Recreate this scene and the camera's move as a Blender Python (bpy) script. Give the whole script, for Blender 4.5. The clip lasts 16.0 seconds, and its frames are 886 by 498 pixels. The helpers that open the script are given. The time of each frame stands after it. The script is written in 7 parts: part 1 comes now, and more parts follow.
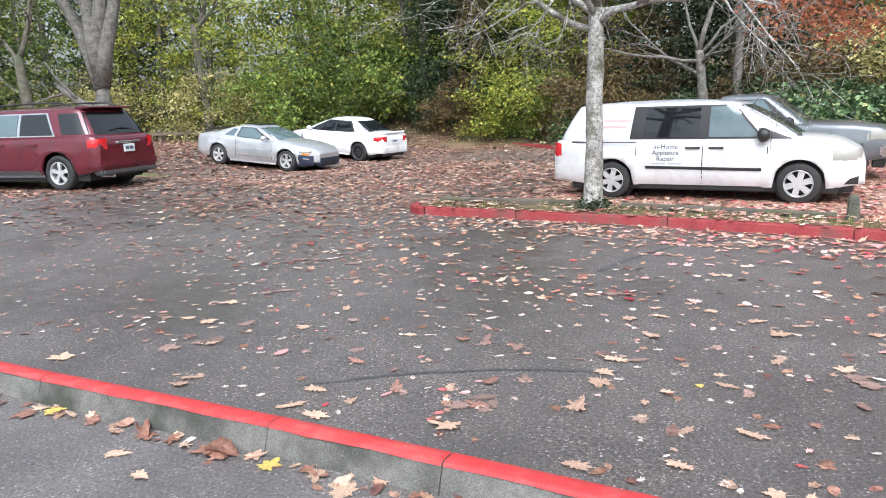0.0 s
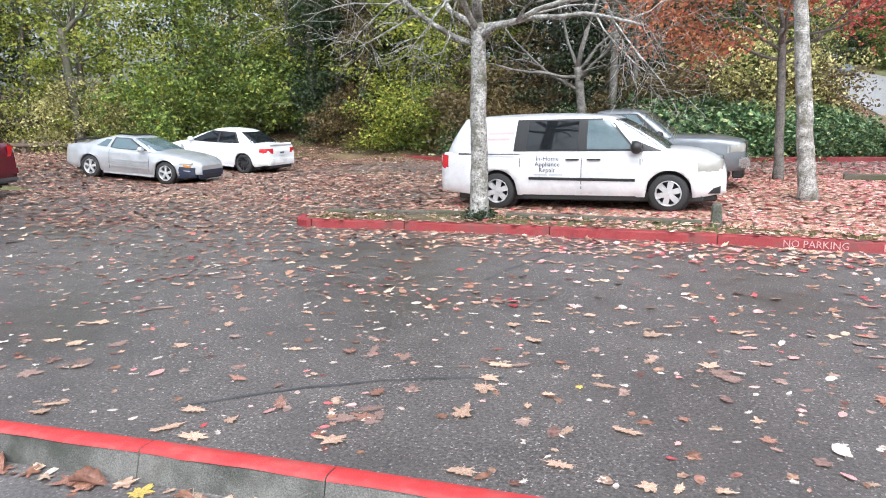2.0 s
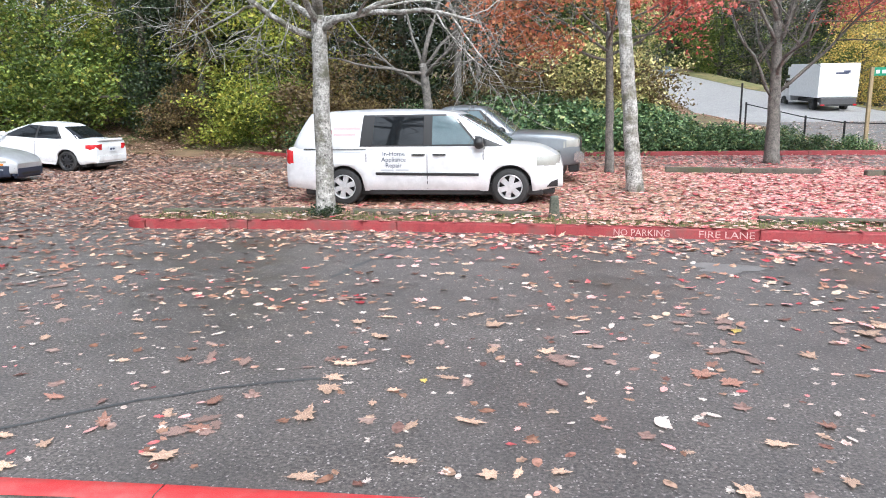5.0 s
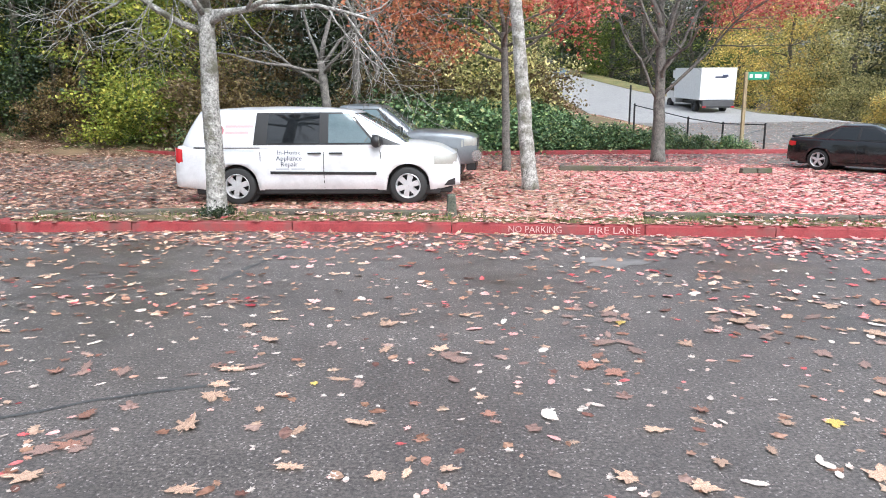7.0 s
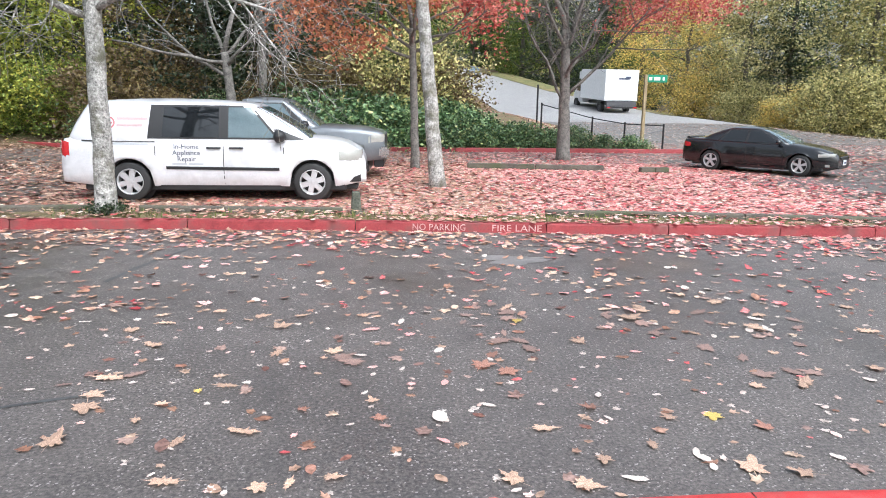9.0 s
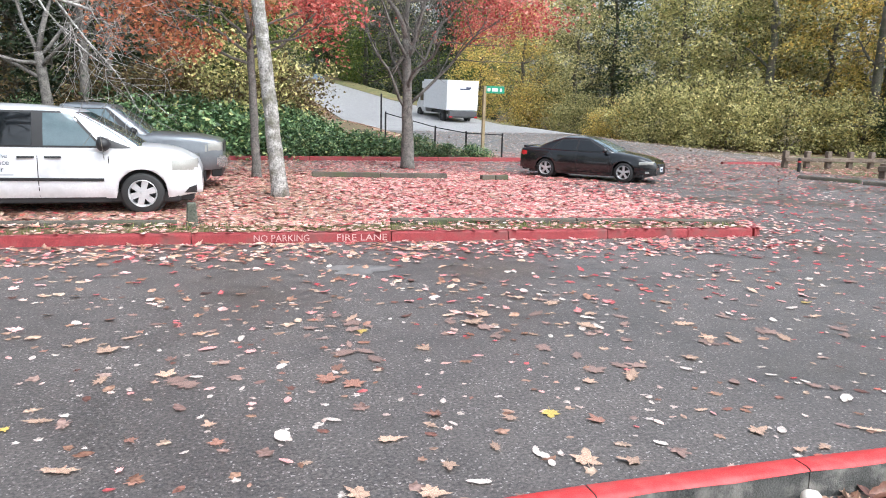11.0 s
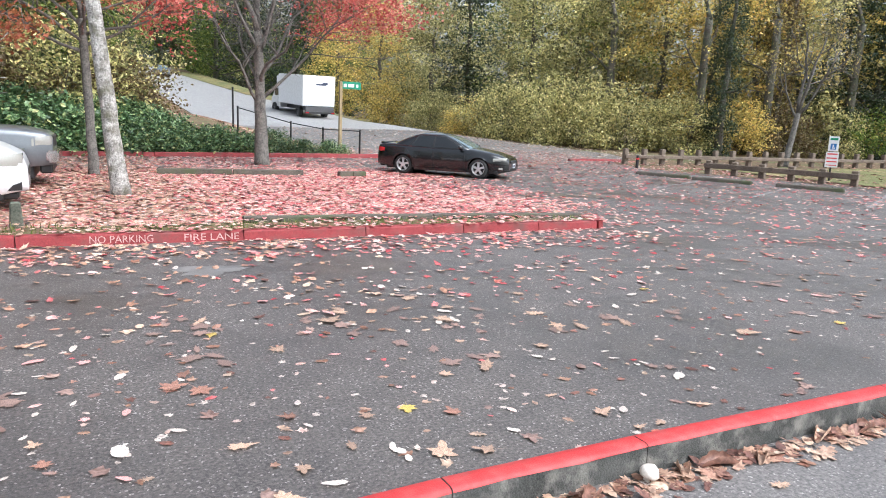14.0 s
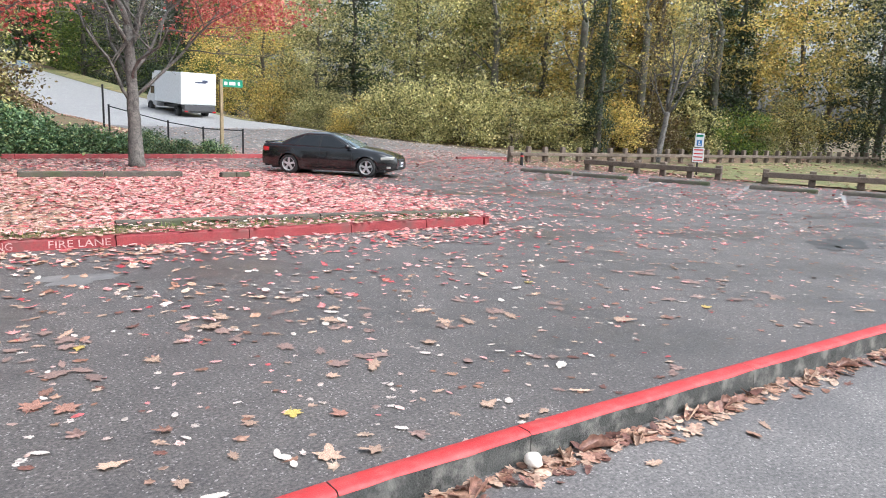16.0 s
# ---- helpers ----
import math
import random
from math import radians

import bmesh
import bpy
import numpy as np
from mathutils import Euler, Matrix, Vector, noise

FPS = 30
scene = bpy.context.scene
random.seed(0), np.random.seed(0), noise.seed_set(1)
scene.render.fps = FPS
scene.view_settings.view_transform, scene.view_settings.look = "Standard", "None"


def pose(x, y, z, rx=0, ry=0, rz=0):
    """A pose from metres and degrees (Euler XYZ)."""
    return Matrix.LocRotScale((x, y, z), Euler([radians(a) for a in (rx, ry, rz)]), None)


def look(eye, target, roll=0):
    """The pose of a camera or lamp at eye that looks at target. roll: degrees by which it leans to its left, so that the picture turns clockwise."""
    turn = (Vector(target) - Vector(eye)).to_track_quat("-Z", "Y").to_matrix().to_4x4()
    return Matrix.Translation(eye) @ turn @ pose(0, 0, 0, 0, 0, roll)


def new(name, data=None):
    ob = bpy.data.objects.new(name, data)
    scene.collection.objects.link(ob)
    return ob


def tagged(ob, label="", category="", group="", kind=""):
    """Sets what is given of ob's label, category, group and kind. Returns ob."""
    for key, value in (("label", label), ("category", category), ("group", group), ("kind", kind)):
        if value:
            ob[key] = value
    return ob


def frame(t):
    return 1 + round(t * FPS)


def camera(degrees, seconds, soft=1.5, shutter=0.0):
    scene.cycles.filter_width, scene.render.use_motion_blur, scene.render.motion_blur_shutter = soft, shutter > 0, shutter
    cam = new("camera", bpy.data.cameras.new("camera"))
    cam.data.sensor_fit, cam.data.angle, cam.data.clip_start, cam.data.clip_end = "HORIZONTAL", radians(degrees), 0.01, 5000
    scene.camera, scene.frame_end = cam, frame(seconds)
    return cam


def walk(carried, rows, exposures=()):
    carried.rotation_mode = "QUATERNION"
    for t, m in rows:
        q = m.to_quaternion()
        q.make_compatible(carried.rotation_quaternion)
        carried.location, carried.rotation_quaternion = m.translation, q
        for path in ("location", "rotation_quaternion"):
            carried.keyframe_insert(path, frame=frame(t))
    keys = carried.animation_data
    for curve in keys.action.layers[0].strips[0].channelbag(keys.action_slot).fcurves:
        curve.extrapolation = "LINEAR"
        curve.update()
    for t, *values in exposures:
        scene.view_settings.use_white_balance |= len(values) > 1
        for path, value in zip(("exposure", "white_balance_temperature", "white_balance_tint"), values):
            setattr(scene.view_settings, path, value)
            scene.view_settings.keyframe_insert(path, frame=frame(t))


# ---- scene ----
cam = camera(64.0, 16.0, 1.0)
PATH = [
    (0, (0.045, -0.184, 1.762), (-0.944, 1.509, 1.368), -2.0),
    (0.5, (0.056, -0.17, 1.752), (-0.849, 1.571, 1.364), -1.6),
    (1, (0.068, -0.165, 1.751), (-0.76, 1.615, 1.37), -1.4),
    (1.5, (0.078, -0.157, 1.746), (-0.688, 1.652, 1.372), -1.4),
    (2, (0.09, -0.154, 1.744), (-0.628, 1.676, 1.375), -1.4),
    (2.5, (0.093, -0.148, 1.743), (-0.562, 1.706, 1.376), -1.2),
    (3, (0.111, -0.139, 1.744), (-0.477, 1.737, 1.376), -1.1),
    (3.5, (0.133, -0.117, 1.741), (-0.381, 1.78, 1.369), -1.2),
    (4, (0.138, -0.099, 1.738), (-0.302, 1.815, 1.359), -1.1),
    (6.5, (0.22, -0.044, 1.72), (0.081, 1.912, 1.327), -0.6),
    (7, (0.248, -0.032, 1.72), (0.193, 1.928, 1.326), -0.4),
    (7.5, (0.276, -0.011, 1.726), (0.287, 1.949, 1.329), -0.3),
    (8, (0.302, -0.008, 1.73), (0.337, 1.952, 1.329), -0.1),
    (8.5, (0.342, 0.019, 1.73), (0.418, 1.976, 1.326), 0.1),
    (9, (0.386, 0.042, 1.73), (0.573, 1.992, 1.326), 0.8),
    (9.5, (0.438, 0.048, 1.725), (0.741, 1.984, 1.328), 1.2),
    (10, (0.442, 0.059, 1.734), (0.881, 1.972, 1.35), 1.4),
    (12.5, (0.456, 0.104, 1.73), (1.151, 1.941, 1.351), 1.5),
    (13, (0.466, 0.114, 1.723), (1.217, 1.929, 1.346), 1.7),
    (13.5, (0.483, 0.109, 1.719), (1.344, 1.875, 1.347), 2.2),
    (14, (0.507, 0.103, 1.718), (1.466, 1.819, 1.349), 2.3),
    (14.5, (0.529, 0.112, 1.708), (1.562, 1.785, 1.342), 2.2),
    (15, (0.539, 0.11, 1.707), (1.632, 1.745, 1.343), 2.2),
    (15.5, (0.552, 0.097, 1.711), (1.704, 1.691, 1.35), 2.1),
    (16, (0.567, 0.092, 1.709), (1.779, 1.642, 1.349), 2.2),
]
walk(cam, [(t, look(eye, target, roll)) for t, eye, target, roll in PATH], [(0, 0.92, 5850, 8), (16, 0.92, 5850, 8)])

# ---- sky and light: an overcast autumn day ----
world = bpy.data.worlds.new("overcast_sky")
scene.world = world
world.use_nodes = True
wn, wl = world.node_tree.nodes, world.node_tree.links
sky = wn.new("ShaderNodeTexSky")
sky.sky_type = "NISHITA"
sky.sun_disc = False
sky.sun_elevation = radians(48)
sky.sun_rotation = radians(150)
sky.dust_density = 6.0
sky.air_density = 1.5
grey = wn.new("ShaderNodeHueSaturation")
grey.inputs["Saturation"].default_value = 0.32
wl.new(sky.outputs[0], grey.inputs["Color"])
wl.new(grey.outputs[0], wn["Background"].inputs[0])
wn["Background"].inputs[1].default_value = 0.15
sun_data = bpy.data.lights.new("sun", "SUN")
sun_data.energy = 1.3
sun_data.angle = radians(40)
sun_data.color = (1.0, 0.985, 0.97)
sun = new("sun", sun_data)
sun.matrix_basis = look((0, 0, 50), (-15, 28, 0))

# ---- materials ----
def nodes_of(name):
    m = bpy.data.materials.new(name)
    m.use_nodes = True
    return m, m.node_tree.nodes, m.node_tree.links, m.node_tree.nodes["Principled BSDF"]


def ramp_node(n, stops):
    r = n.new("ShaderNodeValToRGB")
    e = r.color_ramp.elements
    while len(e) < len(stops):
        e.new(0.5)
    for k, (p, c) in enumerate(stops):
        e[k].position = p
        e[k].color = (*c, 1)
    return r


def noise_node(n, l, scale, detail=4.0, rough=0.6, coords="Object"):
    tc = n.new("ShaderNodeTexCoord")
    t = n.new("ShaderNodeTexNoise")
    t.inputs["Scale"].default_value = scale
    t.inputs["Detail"].default_value = detail
    t.inputs["Roughness"].default_value = rough
    l.new(tc.outputs[coords], t.inputs["Vector"])
    return t


def mix_rgb(n, l, fac, a, b, kind="MIX"):
    x = n.new("ShaderNodeMix")
    x.data_type = "RGBA"
    x.blend_type = kind
    for sock, v in ((x.inputs[0], fac), (x.inputs[6], a), (x.inputs[7], b)):
        if isinstance(v, (int, float)):
            sock.default_value = v
        elif isinstance(v, tuple):
            sock.default_value = (*v, 1)
        else:
            l.new(v, sock)
    return x.outputs[2]


def surface(name, dark, light, scale=6.0, fine=60.0, rough=0.6, metal=0.0, bump=0.2, dist=0.01, coat=0.0, stain=None, stain_scale=1.0):
    """Two scales of variation between two colours, with fine relief and optional stains."""
    m, n, l, p = nodes_of(name)
    a = noise_node(n, l, scale)
    b = noise_node(n, l, fine, 3.0)
    add = n.new("ShaderNodeMath")
    add.operation = "MULTIPLY_ADD"
    l.new(b.outputs[0], add.inputs[0])
    add.inputs[1].default_value = 0.5
    half = n.new("ShaderNodeMath")
    half.operation = "MULTIPLY"
    half.inputs[1].default_value = 0.5
    l.new(a.outputs[0], half.inputs[0])
    l.new(half.outputs[0], add.inputs[2])
    r = ramp_node(n, [(0.35, dark), (0.65, light)])
    l.new(add.outputs[0], r.inputs[0])
    col = r.outputs[0]
    if stain:
        s = noise_node(n, l, stain_scale, 5.0)
        sr = ramp_node(n, [(0.48, (0, 0, 0)), (0.66, (1, 1, 1))])
        l.new(s.outputs[0], sr.inputs[0])
        col = mix_rgb(n, l, sr.outputs[0], col, stain)
    l.new(col, p.inputs["Base Color"])
    p.inputs["Roughness"].default_value = rough
    p.inputs["Metallic"].default_value = metal
    p.inputs["Coat Weight"].default_value = coat
    p.inputs["Coat Roughness"].default_value = 0.06
    if bump:
        bn = n.new("ShaderNodeBump")
        bn.inputs["Strength"].default_value = bump
        bn.inputs["Distance"].default_value = dist
        l.new(b.outputs[0], bn.inputs["Height"])
        l.new(bn.outputs[0], p.inputs["Normal"])
    return m


def asphalt_mat(name, dark, light, wet=0.5):
    """Worn asphalt: pale stone chips, dull stains and damp, smoother patches."""
    m, n, l, p = nodes_of(name)
    chips = n.new("ShaderNodeTexVoronoi")
    chips.inputs["Scale"].default_value = 105.0
    tc = n.new("ShaderNodeTexCoord")
    l.new(tc.outputs["Object"], chips.inputs["Vector"])
    fine = noise_node(n, l, 45.0, 5.0, 0.75)
    big = noise_node(n, l, 0.42, 6.0, 0.62)
    mid = noise_node(n, l, 2.6, 5.0, 0.65)
    base = ramp_node(n, [(0.40, dark), (0.62, light)])
    l.new(fine.outputs[0], base.inputs[0])
    chip = ramp_node(n, [(0.82, (0, 0, 0)), (0.92, (1, 1, 1))])
    l.new(chips.outputs["Color"], chip.inputs[0])
    col = mix_rgb(n, l, chip.outputs[0], base.outputs[0], (0.385, 0.36, 0.34))
    tone = ramp_node(n, [(0.3, (0.78, 0.77, 0.77)), (0.7, (1.16, 1.14, 1.12))])
    l.new(mid.outputs[0], tone.inputs[0])
    col = mix_rgb(n, l, 1.0, col, tone.outputs[0], "MULTIPLY")
    damp = ramp_node(n, [(0.44, (0, 0, 0)), (0.60, (1, 1, 1))])
    l.new(big.outputs[0], damp.inputs[0])
    dull = mix_rgb(n, l, 1.0, col, (0.76, 0.75, 0.75), "MULTIPLY")
    col = mix_rgb(n, l, damp.outputs[0], col, dull)
    l.new(col, p.inputs["Base Color"])
    rr = ramp_node(n, [(0.40, (0.62, 0.62, 0.62)), (0.66, (0.62 - 0.36 * wet,) * 3)])
    l.new(big.outputs[0], rr.inputs[0])
    l.new(rr.outputs[0], p.inputs["Roughness"])
    p.inputs["Specular IOR Level"].default_value = 0.8
    bn = n.new("ShaderNodeBump")
    bn.inputs["Strength"].default_value = 0.32
    bn.inputs["Distance"].default_value = 0.006
    l.new(fine.outputs[0], bn.inputs["Height"])
    l.new(bn.outputs[0], p.inputs["Normal"])
    return m


def leaf_mat(name, stops, through_light=0.3, rough=0.55, vary=0.25):
    """Leaves: each one picks its own tone, with mottling; part of the light passes through."""
    m, n, l, p = nodes_of(name)
    g = n.new("ShaderNodeNewGeometry")
    r = ramp_node(n, stops)
    l.new(g.outputs["Random Per Island"], r.inputs[0])
    oi = n.new("ShaderNodeObjectInfo")
    tone = ramp_node(n, [(0.0, (1 - vary,) * 3), (1.0, (1 + vary,) * 3)])
    l.new(oi.outputs["Random"], tone.inputs[0])
    col = mix_rgb(n, l, 1.0, r.outputs[0], tone.outputs[0], "MULTIPLY")
    sp = noise_node(n, l, 26.0, 3.0)
    sr = ramp_node(n, [(0.35, (0.56, 0.52, 0.50)), (0.62, (1.2, 1.17, 1.15))])
    l.new(sp.outputs[0], sr.inputs[0])
    col = mix_rgb(n, l, 1.0, col, sr.outputs[0], "MULTIPLY")
    l.new(col, p.inputs["Base Color"])
    p.inputs["Roughness"].default_value = rough
    if through_light:
        tr = n.new("ShaderNodeBsdfTranslucent")
        l.new(col, tr.inputs["Color"])
        mx = n.new("ShaderNodeMixShader")
        mx.inputs[0].default_value = through_light
        l.new(p.outputs[0], mx.inputs[1])
        l.new(tr.outputs[0], mx.inputs[2])
        l.new(mx.outputs[0], n["Material Output"].inputs[0])
    return m


def plain(name, col, rough=0.5, metal=0.0, coat=0.0):
    return surface(name, tuple(c * 0.85 for c in col), tuple(min(1, c * 1.1) for c in col), 5, 70, rough, metal, 0.04, 0.002, coat)


def paint_mat(name, col, metal=0.0, rough=0.32):
    """Car paint with clear coat, a little road dirt and rain film."""
    return surface(name, tuple(c * 0.88 for c in col), tuple(min(1, c * 1.08) for c in col), 3, 40, rough, metal, 0.015, 0.001, 0.7,
                   tuple(c * 0.8 + 0.004 for c in col), 2.5)


M_ASPHALT = asphalt_mat("asphalt", (0.031, 0.0265, 0.0245), (0.150, 0.130, 0.120), 0.95)
M_ROAD = asphalt_mat("road_asphalt", (0.20, 0.20, 0.20), (0.38, 0.375, 0.37), 0.5)
M_WALK = asphalt_mat("walkway_asphalt", (0.066, 0.061, 0.059), (0.20, 0.184, 0.176), 0.4)
M_EARTH = surface("forest_floor", (0.07, 0.045, 0.025), (0.20, 0.13, 0.07), 1.2, 14, 0.9, 0, 0.6, 0.03, 0, (0.08, 0.10, 0.03), 0.5)
M_GRASS = surface("short_grass", (0.06, 0.07, 0.02), (0.18, 0.18, 0.06), 1.5, 22, 0.85, 0, 0.7, 0.03, 0, (0.25, 0.18, 0.08), 0.7)
M_MOSS = surface("mossy_soil", (0.06, 0.045, 0.022), (0.20, 0.16, 0.07), 3, 25, 0.9, 0, 0.6, 0.02, 0, (0.10, 0.06, 0.03), 1.5)
M_CONC = surface("kerb_concrete", (0.05, 0.05, 0.046), (0.22, 0.212, 0.195), 3.5, 120, 0.85, 0, 0.8, 0.008, 0, (0.045, 0.048, 0.038), 2.0)
M_CONCDK = surface("dark_stained_kerb_concrete", (0.022, 0.023, 0.021), (0.10, 0.10, 0.092), 5, 110, 0.85, 0, 0.8, 0.008, 0, (0.20, 0.19, 0.17), 7.0)
M_RED = surface("red_kerb_paint", (0.44, 0.022, 0.024), (0.60, 0.046, 0.046), 9, 130, 0.55, 0, 0.6, 0.005, 0, (0.46, 0.075, 0.07), 6.0)
M_REDOLD = surface("worn_red_kerb_paint", (0.17, 0.018, 0.021), (0.34, 0.042, 0.045), 3, 60, 0.65, 0, 0.5, 0.006, 0, (0.15, 0.05, 0.045), 3.0)
M_STENCIL = surface("faded_white_stencil", (0.32, 0.07, 0.065), (0.66, 0.50, 0.47), 14, 60, 0.7, 0, 0.2, 0.002)
M_LINE = surface("worn_white_line", (0.10, 0.10, 0.10), (0.36, 0.36, 0.35), 4, 40, 0.7, 0, 0.2, 0.002)
M_TIMBER = surface("weathered_timber", (0.045, 0.04, 0.033), (0.15, 0.13, 0.105), 4, 45, 0.85, 0, 0.5, 0.01, 0, (0.07, 0.08, 0.04), 2.0)
M_RAILWOOD = surface("weathered_rail_wood", (0.075, 0.055, 0.042), (0.25, 0.195, 0.15), 4, 45, 0.85, 0, 0.5, 0.01, 0, (0.10, 0.075, 0.06), 2.0)
M_BARK = surface("pale_bark", (0.06, 0.056, 0.05), (0.62, 0.60, 0.56), 9, 34, 0.9, 0, 1.0, 0.035, 0, (0.13, 0.125, 0.09), 4.0)
M_BARKDK = surface("dark_bark", (0.045, 0.038, 0.03), (0.17, 0.15, 0.12), 4, 26, 0.9, 0, 0.9, 0.03, 0, (0.05, 0.07, 0.03), 1.2)
M_BARKGREY = surface("grey_bark", (0.04, 0.038, 0.035), (0.225, 0.208, 0.186), 7, 30, 0.9, 0, 0.9, 0.02)
M_METALBLK = plain("black_steel", (0.02, 0.02, 0.022), 0.45, 0.3)
M_BLACK = plain("black_plastic", (0.018, 0.018, 0.019), 0.5)
M_DARKGREY = plain("grey_plastic", (0.07, 0.07, 0.075), 0.55)
M_RUBBER = plain("tyre_rubber", (0.022, 0.022, 0.022), 0.75)
M_ALLOY = plain("wheel_alloy", (0.60, 0.60, 0.61), 0.32, 0.5)
M_ALLOYDK = plain("dark_wheel_alloy", (0.06, 0.06, 0.065), 0.35, 0.6)
M_CHROME = plain("chrome", (0.72, 0.72, 0.72), 0.18, 1.0)
M_GLASS = plain("tinted_glass", (0.010, 0.012, 0.014), 0.03, 0.0, 0.25)
# opaque pane; its pale blue base stands in for reflected sky
M_GLASSSKY = plain("sky_tinted_car_glass", (0.09, 0.13, 0.145), 0.03, 0.0, 0.6)
M_LAMPRED = plain("red_lamp_lens", (0.50, 0.015, 0.02), 0.12, 0.0, 0.8)
M_LAMPCLR = plain("clear_lamp_lens", (0.37, 0.37, 0.34), 0.12, 0.2, 0.6)
M_AMBER = plain("amber_lamp_lens", (0.6, 0.2, 0.03), 0.15, 0.0, 0.8)
M_PLATE = plain("number_plate", (0.62, 0.64, 0.66), 0.4)
M_BAR = plain("dark_print", (0.06, 0.07, 0.12), 0.5)
M_BLUEPRINT = plain("slate_blue_print", (0.025, 0.035, 0.065), 0.5)
M_LOGOPALE = plain("pale_red_print", (0.52, 0.38, 0.38), 0.5)
M_LOGORED = plain("faded_red_print", (0.46, 0.16, 0.17), 0.5)
M_GREYPRINT = plain("grey_print", (0.38, 0.40, 0.42), 0.5)
M_PWHITE = paint_mat("white_car_paint", (0.64, 0.64, 0.655), 0, 0.28)
M_PWHITE2 = paint_mat("white_sedan_paint", (0.76, 0.77, 0.78), 0, 0.25)
M_PSILVER = paint_mat("silver_car_paint", (0.50, 0.51, 0.53), 0.5, 0.33)
M_PNAVY = plain("navy_bumper_paint", (0.018, 0.026, 0.05), 0.5)
M_PBLACK = paint_mat("black_car_paint", (0.002, 0.0025, 0.004), 0.0, 0.2)
M_PRED = paint_mat("maroon_car_paint", (0.12, 0.012, 0.024), 0.25, 0.26)
M_PGREY = paint_mat("grey_truck_paint", (0.15, 0.165, 0.18), 0.35, 0.34)
M_BOXWHITE = plain("white_box_panel", (0.75, 0.76, 0.78), 0.45)
M_SIGNBLUE = plain("sign_blue", (0.02, 0.16, 0.45), 0.4)
M_SIGNWHITE = plain("sign_white", (0.78, 0.78, 0.78), 0.4)
M_SIGNRED = plain("sign_red", (0.6, 0.05, 0.05), 0.4)
M_SIGNGREEN = plain("sign_green", (0.01, 0.24, 0.13), 0.4)
M_POSTWOOD = surface("sign_post_wood", (0.20, 0.15, 0.08), (0.38, 0.30, 0.18), 4, 50, 0.8)

TAN = [(0.0, (0.24, 0.11, 0.07)), (0.3, (0.42, 0.25, 0.17)), (0.6, (0.50, 0.35, 0.26)), (0.85, (0.60, 0.46, 0.35)), (1.0, (0.34, 0.14, 0.09))]
PALE = [(0.0, (0.52, 0.46, 0.41)), (0.5, (0.64, 0.59, 0.54)), (1.0, (0.54, 0.39, 0.33))]
REDS = [(0.0, (0.34, 0.035, 0.045)), (0.22, (0.52, 0.11, 0.115)), (0.42, (0.66, 0.27, 0.26)), (0.65, (0.72, 0.43, 0.40)), (0.85, (0.72, 0.54, 0.48)), (1.0, (0.52, 0.14, 0.10))]
BROWN = [(0.0, (0.10, 0.045, 0.035)), (0.4, (0.22, 0.10, 0.075)), (0.7, (0.34, 0.19, 0.14)), (1.0, (0.46, 0.30, 0.22))]
GOLD = [(0.0, (0.50, 0.33, 0.06)), (0.6, (0.58, 0.44, 0.12)), (1.0, (0.52, 0.46, 0.24))]
M_LTAN = leaf_mat("tan_fallen_leaf", TAN, 0.08, 0.6)
M_LPALE = leaf_mat("pale_fallen_leaf", PALE, 0.08, 0.5, 0.1)
M_LRED = leaf_mat("red_fallen_leaf", REDS, 0.08, 0.5)
M_LBROWN = leaf_mat("brown_fallen_leaf", BROWN, 0.06, 0.55)
M_LWET = leaf_mat("sodden_fallen_leaf", [(0.0, (0.16, 0.09, 0.075)), (0.5, (0.25, 0.165, 0.14)), (1.0, (0.33, 0.235, 0.20))], 0.04, 0.45)
M_LGOLD = leaf_mat("yellow_fallen_leaf", GOLD, 0.1, 0.5)
M_FYG = leaf_mat("yellow_green_leaf", [(0.0, (0.09, 0.13, 0.025)), (0.35, (0.24, 0.31, 0.05)), (0.7, (0.38, 0.43, 0.07)), (1.0, (0.52, 0.48, 0.09))], 0.4)
M_FGREEN = leaf_mat("green_leaf", [(0.0, (0.05, 0.09, 0.022)), (0.5, (0.15, 0.23, 0.05)), (0.85, (0.28, 0.37, 0.07)), (1.0, (0.44, 0.43, 0.09))], 0.4)
M_FDARK = leaf_mat("dark_evergreen_leaf", [(0.0, (0.012, 0.028, 0.012)), (0.6, (0.03, 0.055, 0.022)), (1.0, (0.07, 0.10, 0.035))], 0.2)
M_FOLIVE = leaf_mat("olive_leaf", [(0.0, (0.10, 0.11, 0.045)), (0.35, (0.34, 0.34, 0.14)), (0.7, (0.64, 0.62, 0.27)), (1.0, (0.82, 0.72, 0.34))], 0.45)
M_FGOLD = leaf_mat("golden_leaf", [(0.0, (0.15, 0.14, 0.055)), (0.35, (0.48, 0.42, 0.14)), (0.75, (0.82, 0.68, 0.20)), (1.0, (0.82, 0.54, 0.17))], 0.45)
M_FBROWN = leaf_mat("rusty_leaf", [(0.0, (0.07, 0.05, 0.025)), (0.5, (0.16, 0.11, 0.05)), (1.0, (0.24, 0.20, 0.07))], 0.3)
M_FIVY = leaf_mat("bramble_leaf", [(0.0, (0.022, 0.05, 0.02)), (0.5, (0.08, 0.16, 0.065)), (0.85, (0.22, 0.34, 0.15)), (1.0, (0.42, 0.44, 0.18))], 0.2, 0.4)
M_FRED = leaf_mat("scarlet_maple_leaf", [(0.0, (0.36, 0.05, 0.05)), (0.5, (0.66, 0.16, 0.14)), (1.0, (0.78, 0.36, 0.28))], 0.4)
